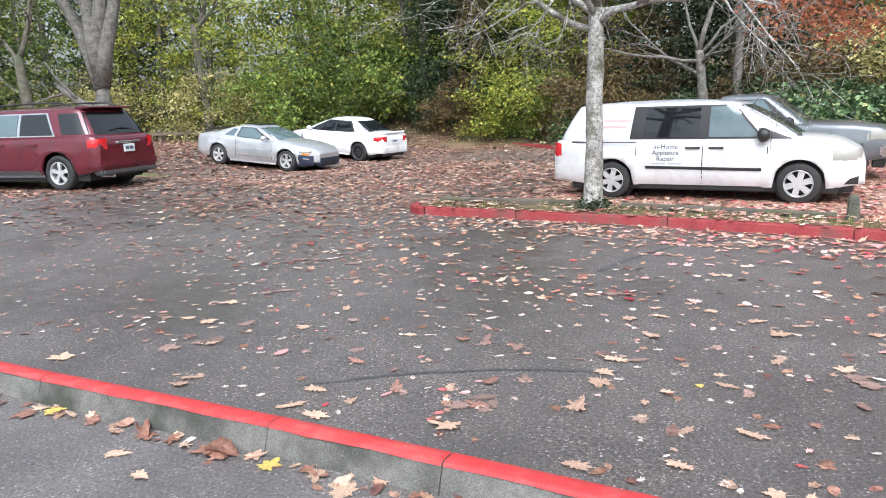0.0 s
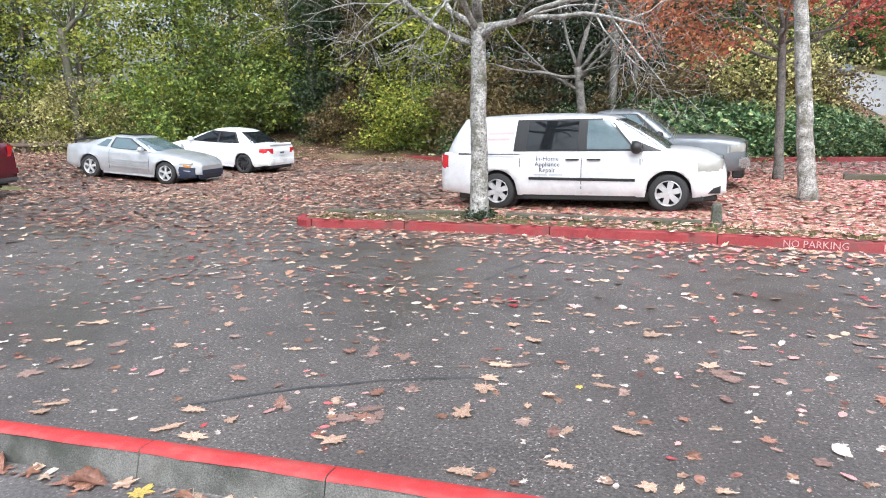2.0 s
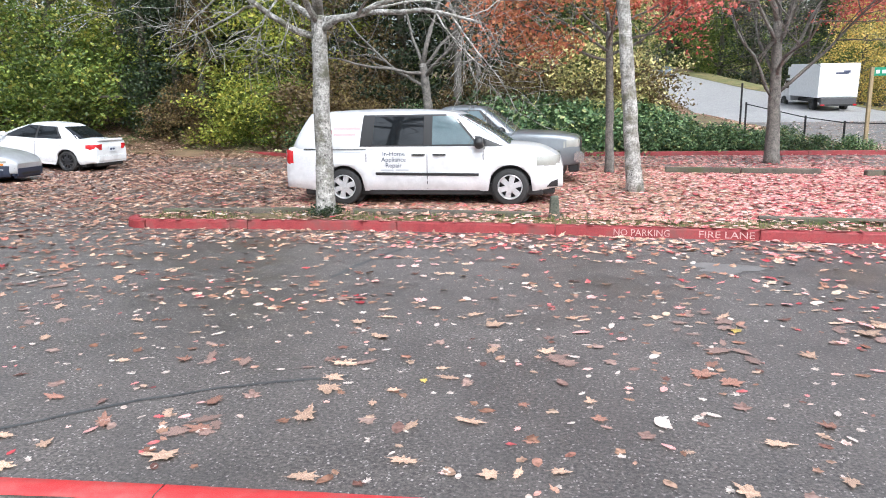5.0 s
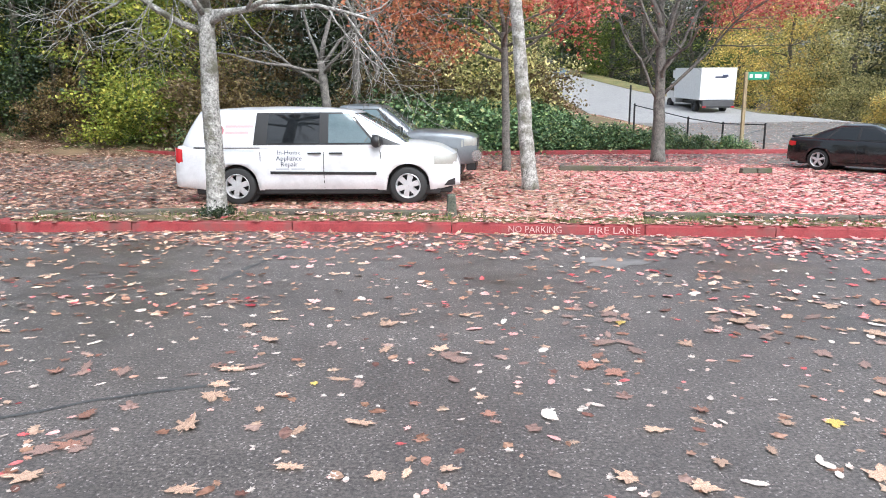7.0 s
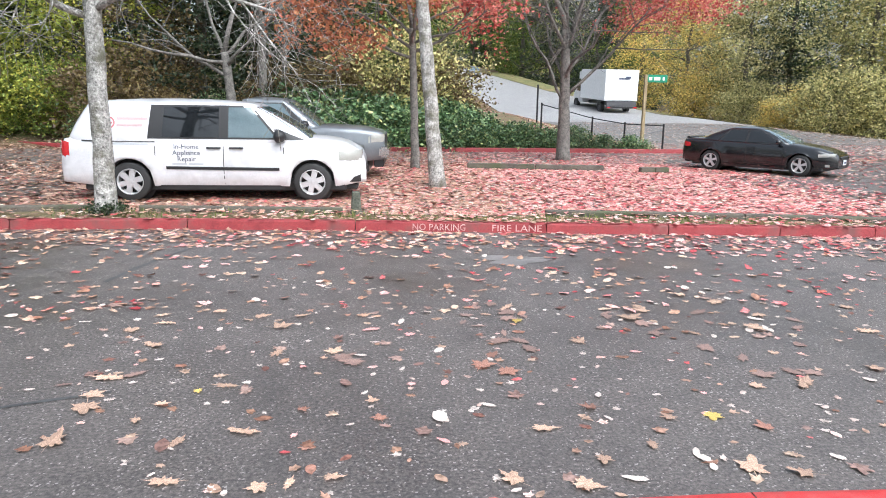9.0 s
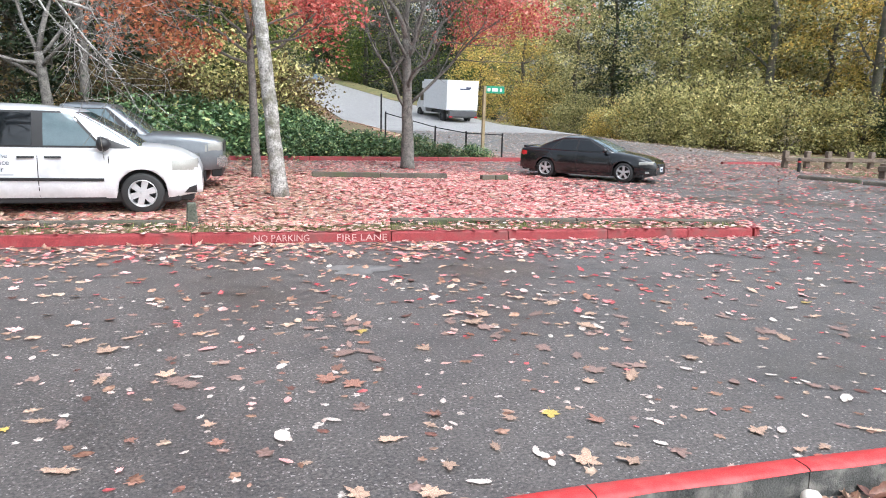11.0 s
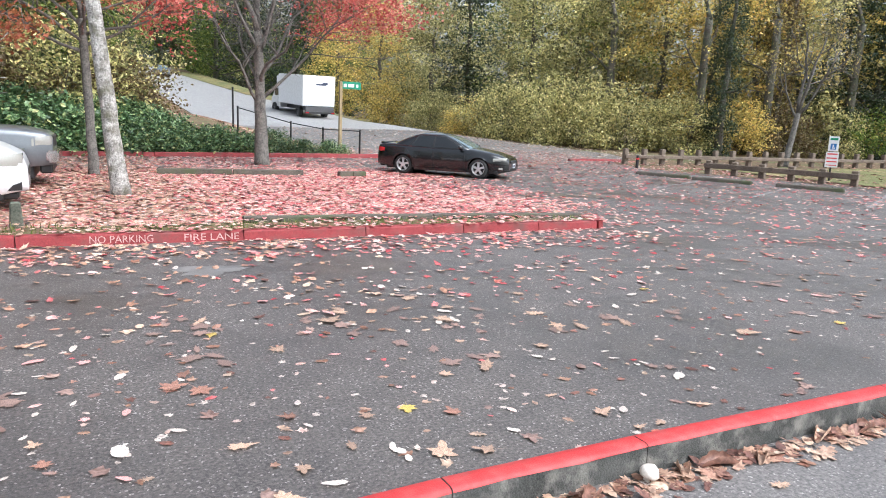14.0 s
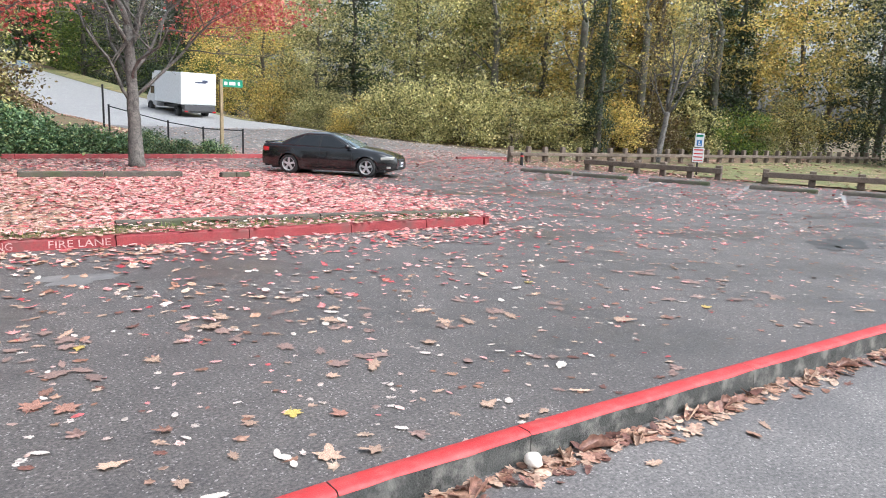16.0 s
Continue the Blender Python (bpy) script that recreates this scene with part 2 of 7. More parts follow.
M_FORANGE = leaf_mat("orange_maple_leaf", [(0.0, (0.30, 0.10, 0.05)), (0.5, (0.68, 0.29, 0.13)), (0.8, (0.70, 0.22, 0.15)), (1.0, (0.74, 0.48, 0.20))], 0.4)

# ---- building helpers ----
rng = np.random.default_rng(7)


def mesh_data(name, verts, faces, mat, smooth=False):
    me = bpy.data.meshes.new(name)
    me.from_pydata([tuple(map(float, v)) for v in verts] if not isinstance(verts, np.ndarray) else verts.tolist(), [],
                   faces if not isinstance(faces, np.ndarray) else faces.tolist())
    if mat:
        me.materials.append(mat)
    if smooth:
        me.polygons.foreach_set("use_smooth", [True] * len(me.polygons))
    me.update()
    return me


def solid(name, verts, faces, mat, parent=None, label="", smooth=False):
    ob = new(name, mesh_data(name, verts, faces, mat, smooth))
    ob.parent = parent
    if label:
        tagged(ob, label)
    return ob


def part(name, bm, mat, parent=None, label="", smooth=False):
    bmesh.ops.recalc_face_normals(bm, faces=bm.faces[:])
    me = bpy.data.meshes.new(name)
    bm.to_mesh(me)
    bm.free()
    me.materials.append(mat)
    if smooth:
        me.polygons.foreach_set("use_smooth", [True] * len(me.polygons))
    ob = new(name, me)
    ob.parent = parent
    if label:
        tagged(ob, label)
    return ob


def thing(name, m, label, category, group="", kind=""):
    ob = new(name)
    ob.matrix_basis = m
    return tagged(ob, label, category, group, kind)


def block(x0, y0, z0, x1, y1, z1, bevel=0.01, bm=None, turn=0.0, seg=1):
    """A bevelled block, added to bm when one is given."""
    own = bmesh.new()
    bmesh.ops.create_cube(own, size=1)
    c = Vector(((x0 + x1) / 2, (y0 + y1) / 2, (z0 + z1) / 2))
    for v in own.verts:
        v.co = Vector((v.co.x * (x1 - x0), v.co.y * (y1 - y0), v.co.z * (z1 - z0)))
    if bevel:
        bmesh.ops.bevel(own, geom=own.edges[:], offset=bevel, segments=seg, affect="EDGES")
    rot = Matrix.Rotation(turn, 3, "Z")
    for v in own.verts:
        v.co = rot @ v.co + c
    if bm is None:
        return own
    me = bpy.data.meshes.new("tmp")
    own.to_mesh(me)
    own.free()
    bm.from_mesh(me)
    bpy.data.meshes.remove(me)
    return bm


def tube(points, radii, sides):
    """Verts and faces of a tapered tube through points, closed at its tip."""
    pts = np.asarray(points, float)
    n = len(pts)
    tang = np.gradient(pts, axis=0)
    tang /= np.linalg.norm(tang, axis=1)[:, None] + 1e-9
    ref = np.where(np.abs(tang[:, 2:3]) > 0.9, np.array([[1.0, 0, 0]]), np.array([[0, 0, 1.0]]))
    u = np.cross(tang, ref)
    u /= np.linalg.norm(u, axis=1)[:, None] + 1e-9
    w = np.cross(tang, u)
    a = np.linspace(0, 2 * math.pi, sides, endpoint=False)
    ring = np.cos(a)[None, :, None] * u[:, None, :] + np.sin(a)[None, :, None] * w[:, None, :]
    verts = (pts[:, None, :] + ring * np.asarray(radii)[:, None, None]).reshape(-1, 3)
    faces = []
    for i in range(n - 1):
        for j in range(sides):
            k = (j + 1) % sides
            faces.append((i * sides + j, i * sides + k, (i + 1) * sides + k, (i + 1) * sides + j))
    faces.append(tuple((n - 1) * sides + j for j in range(sides)))
    faces.append(tuple(reversed(range(sides))))
    return verts, faces


def joined(pieces):
    """Several (verts, faces) as one."""
    vs, fs, o = [], [], 0
    for v, f in pieces:
        vs.append(np.asarray(v, float).reshape(-1, 3))
        fs += [tuple(i + o for i in q) for q in f]
        o += len(vs[-1])
    return np.concatenate(vs), fs


def smooth_step(a, b, v):
    t = np.clip((np.asarray(v, float) - a) / (b - a), 0, 1)
    return t * t * (3 - 2 * t)


def ground_z(x, y):
    """Height of the land: a level lot, a rise under the parked cars and a hill behind."""
    x, y = np.asarray(x, float), np.asarray(y, float)
    hill = 1.05 * smooth_step(26.2, 56, y) + 0.088 * np.clip(y - 56, 0, 220)
    bank = 0.75 * smooth_step(26, 31, y) * smooth_step(11, 7, x)
    side = 1 - 0.75 * smooth_step(22, 30, x)
    rise = 0.085 * np.clip(-x - 14.7, 0, 6) * smooth_step(12.5, 14.5, y)
    rise = rise + 0.36 * smooth_step(-8.5, -13, x) * smooth_step(13.2, 10.6, y) * smooth_step(2.6, 6, y)
    return hill * side + bank * smooth_step(60, 36, y) + rise


def sheet(name, rows, cols, mat, lift=0.0, label="", category="", kind="structure", rough_z=0.0):
    """A sheet over the land: rows is a list of (y, x_left, x_right)."""
    verts, faces = [], []
    for y, xl, xr in rows:
        xs = np.linspace(xl, xr, cols + 1)
        ys = np.full_like(xs, y)
        z = ground_z(xs, ys) + lift
        verts += list(zip(xs, ys, z))
    for i in range(len(rows) - 1):
        for j in range(cols):
            a = i * (cols + 1) + j
            faces.append((a, a + 1, a + cols + 2, a + cols + 1))
    ob = solid(name, verts, faces, mat, smooth=True)
    return tagged(ob, label, category, kind=kind)

# ---- ground, lot, road ----
KERB_X = [-60, -12, -7, -4.7, -2.54, -1.5, -0.78, 0.6, 1.95, 3.03, 5.03, 6.79, 9, 14.5, 40]
KERB_Y = [1.0, 1.75, 2.04, 2.185, 2.345, 2.40, 2.43, 2.48, 2.50, 2.465, 2.365, 2.265, 2.12, 1.82, 1.2]
xs = np.concatenate([np.arange(-400, -60, 20), np.arange(-60, 70, 2), np.arange(70, 420, 20)]).astype(float)
ys = np.concatenate([np.arange(-300, -40, 20), np.arange(-40, 150, 2), np.arange(150, 420, 20)]).astype(float)
GX, GY = np.meshgrid(xs, ys)
GZ = ground_z(GX, GY) - 0.05
nx = len(xs)
gverts = np.stack([GX.ravel(), GY.ravel(), GZ.ravel()], 1)
gfaces = [(r * nx + c, r * nx + c + 1, (r + 1) * nx + c + 1, (r + 1) * nx + c) for r in range(len(ys) - 1) for c in range(nx - 1)]
tagged(solid("ground", gverts, gfaces, M_EARTH, smooth=True), "brown forest floor with leaf litter and moss", "ground", kind="structure")


def lot_right(y):
    return float(np.interp(y, [-25, 4, 9, 20, 23, 26], [30, 27.5, 24.6, 21.0, 21.5, 24]))



def between(name, low, high, x_left, x_right, nx, ny, mat, label, category):
    """A sheet over the land between two lines, low(x) and high(x)."""
    verts, faces = [], []
    for i in range(ny + 1):
        t = i / ny
        for j in range(nx + 1):
            u = x_left + (x_right - x_left) * j / nx
            y = low(u) + (high(u) - low(u)) * t
            x = min(u, lot_right(y)) if category == "parking lot" else u
            verts.append((x, y, float(ground_z(x, y))))
    for i in range(ny):
        for j in range(nx):
            a = i * (nx + 1) + j
            faces.append((a, a + 1, a + nx + 2, a + nx + 1))
    return tagged(solid(name, verts, faces, mat, smooth=True), label, category, kind="structure")


def kerb_middle(x):
    return float(np.interp(x, KERB_X, KERB_Y)) + 0.06


between("parking_lot", kerb_middle, lambda x: 25.72, -60.0, 30.0, 180, 34, M_ASPHALT, "dark damp asphalt parking lot with pale stone chips", "parking lot")
between("walkway", lambda x: -20.0, kerb_middle, -40.0, 40.0, 160, 8, M_WALK, "grey asphalt walkway beside the painted kerb", "walkway")
road_rows = []
for y in np.concatenate([np.linspace(25.72, 60, 24), np.linspace(62, 160, 34)]):
    left = float(np.interp(y, [25, 27, 32, 48, 80, 120, 160], [12.3, 12.3, 11.6, 10.1, 10.2, 11.8, 11.0]))
    right = float(np.interp(y, [25, 30, 36, 48, 80, 120, 160], [24.5, 27.5, 28.0, 24.4, 19.6, 18.0, 17.4]))
    road_rows.append((float(y), left, right))
sheet("road_mouth", [r for r in road_rows if r[0] < 44], 20, M_WALK, 0.0, "damp leaf-strewn asphalt at the mouth of the hill road", "road")
sheet("road", [r for r in road_rows if r[0] > 42.5], 16, M_ROAD, 0.004, "pale grey asphalt road climbing a wooded hill", "road")
sheet("grass_bank", [(float(y), float(np.interp(y, [48, 80, 120], [24.5, 19.7, 18.1])), float(np.interp(y, [48, 80, 120], [30, 34, 40]))) for y in np.linspace(48, 122, 30)],
      10, M_GRASS, 0.03, "green grass bank beside the hill road", "grass")
sheet("grass_verge", [(float(y), float(np.interp(y, [2, 9, 14, 20.5], [28, 25.6, 24.0, 24.6])), 62.0) for y in np.linspace(2, 20.5, 12)], 24, M_GRASS, 0.0,
      "short grass verge behind the timber rails", "grass")


# ---- kerbs ----
def near_kerb_y(x):
    return float(np.interp(x, KERB_X, KERB_Y))


def far_kerb_y(x):
    return np.interp(x, [-6.3, -4.7, -3.4, -2.26, -0.6, 0.81, 2.6, 4.4, 5.8, 8.36], [9.77, 9.83, 9.84, 9.81, 9.72, 9.60, 9.43, 9.27, 9.16, 8.92])


def inner_y(x):
    return float(np.interp(x, [-6.3, -4.25, -1.94, 0.0, 3.08, 4.83, 6.03, 8.5], [10.62, 10.82, 10.68, 10.52, 10.28, 10.07, 9.88, 9.40]))


def kerb_piece(curve, x0, x1, depth, height, mat, parent, name="kerb_stone", gap=0.006, steps=6, lean=0.02, base=-0.04):
    """One length of kerb that follows curve(x), with a rounded front arris."""
    r = 0.025
    prof = [(-lean, base), (0, height - r), (r * 0.3, height - r * 0.3), (r, height), (depth - r, height), (depth, height - r), (depth, base)]
    verts, faces, k = [], [], len(prof)
    for i in range(steps + 1):
        x = x0 + gap + (x1 - x0 - 2 * gap) * i / steps
        wob = 0.002 * math.sin(x * 5.1)
        for d, z in prof:
            verts.append((x, curve(x) + d + wob, z))
    for i in range(steps):
        for j in range(k):
            a, b = i * k + j, i * k + (j + 1) % k
            faces.append((a, b, b + k, a + k))
    faces.append(tuple(reversed(range(k))))
    faces.append(tuple(steps * k + j for j in range(k)))
    return solid(name, verts, faces, mat, parent)


near_kerb = thing("near_kerb", pose(0, 0, 0), "grey concrete kerb with a fresh red painted top", "kerb", kind="structure")
cuts = [-12.0, -10.2, -8.4, -6.3, -4.36, -2.54, -1.51, -0.36, 0.79, 1.94, 3.04, 5.03, 6.9, 8.8, 10.7, 12.6, 14.5]
for a, b in zip(cuts, cuts[1:]):
    kerb_piece(near_kerb_y, a, b, 0.125, 0.15, M_CONC if a < 0.5 else M_CONCDK, near_kerb, gap=0.003, lean=0.055 if a < 0.5 else 0.008)
    # the painted coat lies over the top and its arris
    verts, faces = [], []
    for i in range(9):
        x = a + 0.004 + (b - a - 0.008) * i / 8
        drip = 0.006 * math.sin(x * 9) + 0.004 * math.sin(x * 23)
        for d, z in ((-0.0035, 0.136 + drip * 0.6), (0.0035, 0.1475), (0.022, 0.154), (0.105, 0.154), (0.129, 0.125)):
            verts.append((x, near_kerb_y(x) + d, z))
    for i in range(8):
        for j in range(4):
            q = i * 5 + j
            faces.append((q, q + 1, q + 6, q + 5))
    solid("paint_coat", verts, faces, M_RED, near_kerb, "bright red paint", smooth=True)

far_kerb = thing("far_kerb", pose(0, 0, 0), "worn red painted concrete kerb with stencilled lettering", "kerb", kind="structure")
fcuts = [-6.1, -4.47, -2.16, 0.1, 2.7, 4.37, 5.9, 7.2, 8.3]
for a, b in zip(fcuts, fcuts[1:]):
    kerb_piece(far_kerb_y, a, b, 0.15, 0.135, M_REDOLD, far_kerb, steps=8)


def arc_kerb(cx, cy, r, a0, a1, depth, height, mat, parent, name, n=8):
    verts, faces = [], []
    for i in range(n + 1):
        a = radians(a0 + (a1 - a0) * i / n)
        for rr, z in ((r + 0.01, -0.04), (r, height - 0.02), (r - 0.02, height), (r - depth, height), (r - depth, -0.04)):
            verts.append((cx + rr * math.cos(a), cy + rr * math.sin(a), z))
    for i in range(n):
        for j in range(4):
            q = i * 5 + j
            faces.append((q, q + 1, q + 6, q + 5))
    faces += [(0, 1, 2, 3, 4), tuple(n * 5 + j for j in (4, 3, 2, 1, 0))]
    return solid(name, verts, faces, mat, parent)


arc_kerb(8.31, 9.18, 0.26, -84, 75, 0.15, 0.133, M_REDOLD, far_kerb, "kerb_end")
arc_kerb(-6.1, 10.30, 0.52, 180, 268, 0.15, 0.133, M_REDOLD, far_kerb, "kerb_end")
inner = thing("strip_edging", pose(0, 0, 0), "low dark timber edging behind the planting strip", "edging", kind="structure")
for a, b in ((-6.3, -3.75), (-3.1, -0.1), (2.9, 5.8), (5.8, 8.4)):
    kerb_piece(inner_y, a, b, 0.10, 0.185, M_TIMBER, inner, "edging_length", 0.01, 8)
rows = []
for x in np.linspace(-6.4, 8.55, 46):
    rows.append((x, far_kerb_y(x) + 0.15, inner_y(x) + 0.02))
verts, faces = [], []
for x, y0, y1 in rows:
    for j in range(7):
        y = y0 + (y1 - y0) * j / 6
        verts.append((x, y, 0.095 + 0.03 * math.sin(j / 6 * math.pi) + 0.015 * noise.noise(Vector((x * 2, y * 2, 0)))))
for i in range(len(rows) - 1):
    for j in range(6):
        q = i * 7 + j
        faces.append((q, q + 1, q + 8, q + 7))
tagged(solid("planting_strip", verts, faces, M_MOSS, smooth=True), "narrow mossy planting strip between two kerbs", "planting strip", kind="structure")


def back_kerb_y(x):
    return float(np.interp(x, [-40, -13.5, -9.7, 0, 12], [36, 27.9, 25.75, 25.62, 25.68]))


back_kerb = thing("back_kerb", pose(0, 0, 0), "weathered red painted kerb in front of the bushes", "kerb", kind="structure")
x = -30.0
while x < 12:
    kerb_piece(back_kerb_y, x, min(x + 2.4, 12.0), 0.15, 0.15, M_REDOLD, back_kerb, steps=3)
    x += 2.4
small = thing("corner_kerb", pose(0, 0, 0), "short red painted kerb at the lot's corner", "kerb", kind="structure")
kerb_piece(lambda v: 24.6 - 0.05 * (v - 21.5), 20.4, 21.9, 0.15, 0.10, M_REDOLD, small, steps=3)
kerb_piece(lambda v: 24.6 - 0.05 * (v - 21.5), 21.9, 23.2, 0.15, 0.10, M_REDOLD, small, steps=3)


# ---- lettering on the far kerb ----
def lettering(name, body, size, m, mat, parent=None, label="", category="", align="LEFT", extrude=0.001):
    cu = bpy.data.curves.new(name, "FONT")
    cu.body = body
    cu.size = size
    cu.extrude = extrude
    cu.align_x = align
    cu.resolution_u = 2
    tmp = bpy.data.objects.new("tmp_text", cu)
    scene.collection.objects.link(tmp)
    dg = bpy.context.evaluated_depsgraph_get()
    me = bpy.data.meshes.new_from_object(tmp.evaluated_get(dg))
    bpy.data.objects.remove(tmp)
    me.name = name
    me.materials.clear()
    me.materials.append(mat)
    ob = new(name, me)
    ob.matrix_basis = m
    ob.parent = parent
    return tagged(ob, label, category)


def kerb_text(body, x0, x1, name):
    turn = math.degrees(math.atan2(far_kerb_y(x1) - far_kerb_y(x0), x1 - x0))
    ob = lettering(name, body, 0.128, pose(x0, far_kerb_y(x0) - 0.017, 0.022, 84, 0, turn), M_STENCIL, far_kerb, "faded white stencilled words")
    w = max(v.co.x for v in ob.data.vertices)
    ob.scale = ((x1 - x0) / w, 1, 1)
    return ob


kerb_text("NO PARKING", 0.87, 1.60, "stencil_words")
kerb_text("FIRE LANE", 1.95, 2.64, "stencil_words")

# ---- stall lines, wheel stops, crack seals ----
def flat_strip(name, pts, width, mat, label, category, z=0.004):
    verts, faces = [], []
    for i, (x, y) in enumerate(pts):
        a, b = pts[max(i - 1, 0)], pts[min(i + 1, len(pts) - 1)]
        d = Vector((b[0] - a[0], b[1] - a[1])).normalized()
        nrm = Vector((-d.y, d.x)) * width / 2 * (1 + 0.35 * noise.noise(Vector((x * 3, y * 3, 1))))
        verts += [(x + nrm.x, y + nrm.y, z), (x - nrm.x, y - nrm.y, z)]
    for i in range(len(pts) - 1):
        faces.append((2 * i, 2 * i + 1, 2 * i + 3, 2 * i + 2))
    return tagged(solid(name, verts, faces, mat), label, category, kind="structure")


def arc_pts(p, q, bow, n=24, jig=0.03):
    p, q = Vector(p), Vector(q)
    d = q - p
    nrm = Vector((-d.y, d.x)).normalized()
    return [tuple(p + d * t + nrm * (bow * 4 * t * (1 - t) + jig * noise.noise(Vector((t * 9, bow, 3))))) for t in np.linspace(0, 1, n)]


M_SEAL = surface("tar_seal", (0.03, 0.03, 0.031), (0.08, 0.08, 0.08), 6, 50, 0.5, 0, 0.3, 0.004)
for p, q, bow, w in (((-3.0, 3.1), (-1.2, 4.2), 0.15, 0.035), ((-2.2, 6.9), (-1.8, 8.5), 0.05, 0.06)):
    flat_strip("crack_seal", arc_pts(p, q, bow), w, M_SEAL, "dark tar seal along a crack in asphalt", "crack seal")
row_dir = Vector((0.415, -0.91))
stall_dir = Vector((-0.91, -0.415))
for k in range(6):
    c = Vector((18.3, 18.6)) + row_dir * (2.55 * k)
    flat_strip("stall_line", [tuple(c + stall_dir * (-0.2 + 4.9 * t / 12)) for t in range(13)], 0.10, M_LINE, "worn white parking stall line on asphalt", "line")


def wheel_stop(x, y, turn):
    ob = thing("wheel_stop", pose(x, y, 0, 0, 0, turn), "low dark concrete wheel stop on the asphalt", "wheel stop", "wheel stops along the stalls")
    verts, faces = [], []
    prof = [(-0.09, 0.0), (-0.075, 0.09), (-0.05, 0.115), (0.05, 0.115), (0.075, 0.09), (0.09, 0.0)]
    for i, px in enumerate((-0.92, -0.88, 0.0, 0.88, 0.92)):
        s = 0.85 if i in (0, 4) else 1.0
        verts += [(px, a * s, b * s) for a, b in prof]
    for i in range(4):
        for j in range(6):
            a, b = i * 6 + j, i * 6 + (j + 1) % 6
            faces.append((a, b, b + 6, a + 6))
    faces += [tuple(reversed(range(6))), tuple(24 + j for j in range(6))]
    solid("stop_body", verts, faces, M_TIMBER, ob)
    for px in (-0.6, 0.6):
        bm = bmesh.new()
        bmesh.ops.create_cone(bm, cap_ends=True, segments=8, radius1=0.018, radius2=0.014, depth=0.016, matrix=Matrix.Translation((px, 0, 0.121)))
        part("spike_head", bm, M_METALBLK, ob)
    return ob


turn = math.degrees(math.atan2(row_dir.y, row_dir.x))
for x, y in ((18.55, 17.45), (19.1, 15.5), (20.15, 13.2), (21.3, 10.45), (22.5, 8.3)):
    wheel_stop(x, y, turn)


def log_edge(p, q, name="timber_edging"):
    d = Vector(q) - Vector(p)
    ob = thing(name, pose(p[0], p[1], 0, 0, 0, math.degrees(math.atan2(d.y, d.x))), "dark weathered timber edging lying on leafy ground", "timber edging")
    half = d.length / 2
    part("timber", block(0, -0.08, -0.01, half - 0.01, 0.08, 0.15, 0.018), M_TIMBER, ob)
    part("timber", block(half + 0.01, -0.08, -0.01, d.length, 0.08, 0.145, 0.018), M_TIMBER, ob)


log_edge((2.85, 19.15), (6.45, 18.6))
log_edge((7.25, 18.05), (8.05, 18.15))


# ---- vehicles ----
def lathe(profile, n, axis_y=True):
    """Spin (radius, offset) about the y axis."""
    verts, faces = [], []
    k = len(profile)
    for i in range(n):
        a = 2 * math.pi * i / n
        for r, o in profile:
            verts.append((r * math.cos(a), o, r * math.sin(a)))
    for i in range(n):
        for j in range(k - 1):
            a, b = i * k + j, ((i + 1) % n) * k + j
            faces.append((a, b, b + 1, a + 1))
    return verts, faces


def wheel(parent, x, y, r, width, side, spokes, rim_mat, rim_share=0.66, spoke=1.0):
    """A wheel whose outer face looks along side * y: hub with tyre and spoked rim."""
    rr = r * rim_share
    w = width / 2
    hub_v, hub_f = lathe([(0.001, -side * w * 0.3), (rr * 0.9, -side * w * 0.3), (rr * 0.9, -side * w * 0.6), (0.001, -side * w * 0.6)], 20)
    hub = solid("wheel", hub_v, hub_f, M_BLACK, parent)
    hub.location = (x, y, r)
    prof = [(rr, -w), (r * 0.90, -w), (r * 0.97, -w * 0.85), (r, -w * 0.55), (r, w * 0.55), (r * 0.97, w * 0.85), (r * 0.90, w), (rr, w), (rr * 0.97, w * 0.5)]
    v, f = lathe(prof, 32)
    solid("tyre", v, f, M_RUBBER, hub, "black rubber tyre", smooth=True)
    pieces = [lathe([(rr * 1.0, side * w * 0.96), (rr * 0.96, side * w * 1.0), (rr * 0.90, side * w * 0.8), (rr * 0.88, -side * w * 0.3)], 32),
              lathe([(0.001, side * w * 0.86), (rr * 0.16, side * w * 0.84), (rr * 0.22, side * w * 0.6)], 16)]
    for s in range(spokes):
        a = 2 * math.pi * s / spokes + 0.3
        ca, sa = math.cos(a), math.sin(a)
        hw0, hw1 = rr * 0.13 * spoke, rr * (0.42 / spokes ** 0.55) * spoke
        pts = []
        for rad, hw, o in ((rr * 0.1, hw0, 0.82), (rr * 0.93, hw1, 0.78)):
            for sgn, dz in ((-1, 0), (1, 0), (1, -0.35), (-1, -0.35)):
                pts.append((rad * ca - sgn * hw * sa, side * w * (o + dz), rad * sa + sgn * hw * ca))
        pieces.append((pts, [(0, 1, 5, 4), (1, 2, 6, 5), (2, 3, 7, 6), (3, 0, 4, 7)]))
    v, f = joined(pieces)
    solid("rim", v, f, rim_mat, hub, "spoked wheel rim")
    return hub


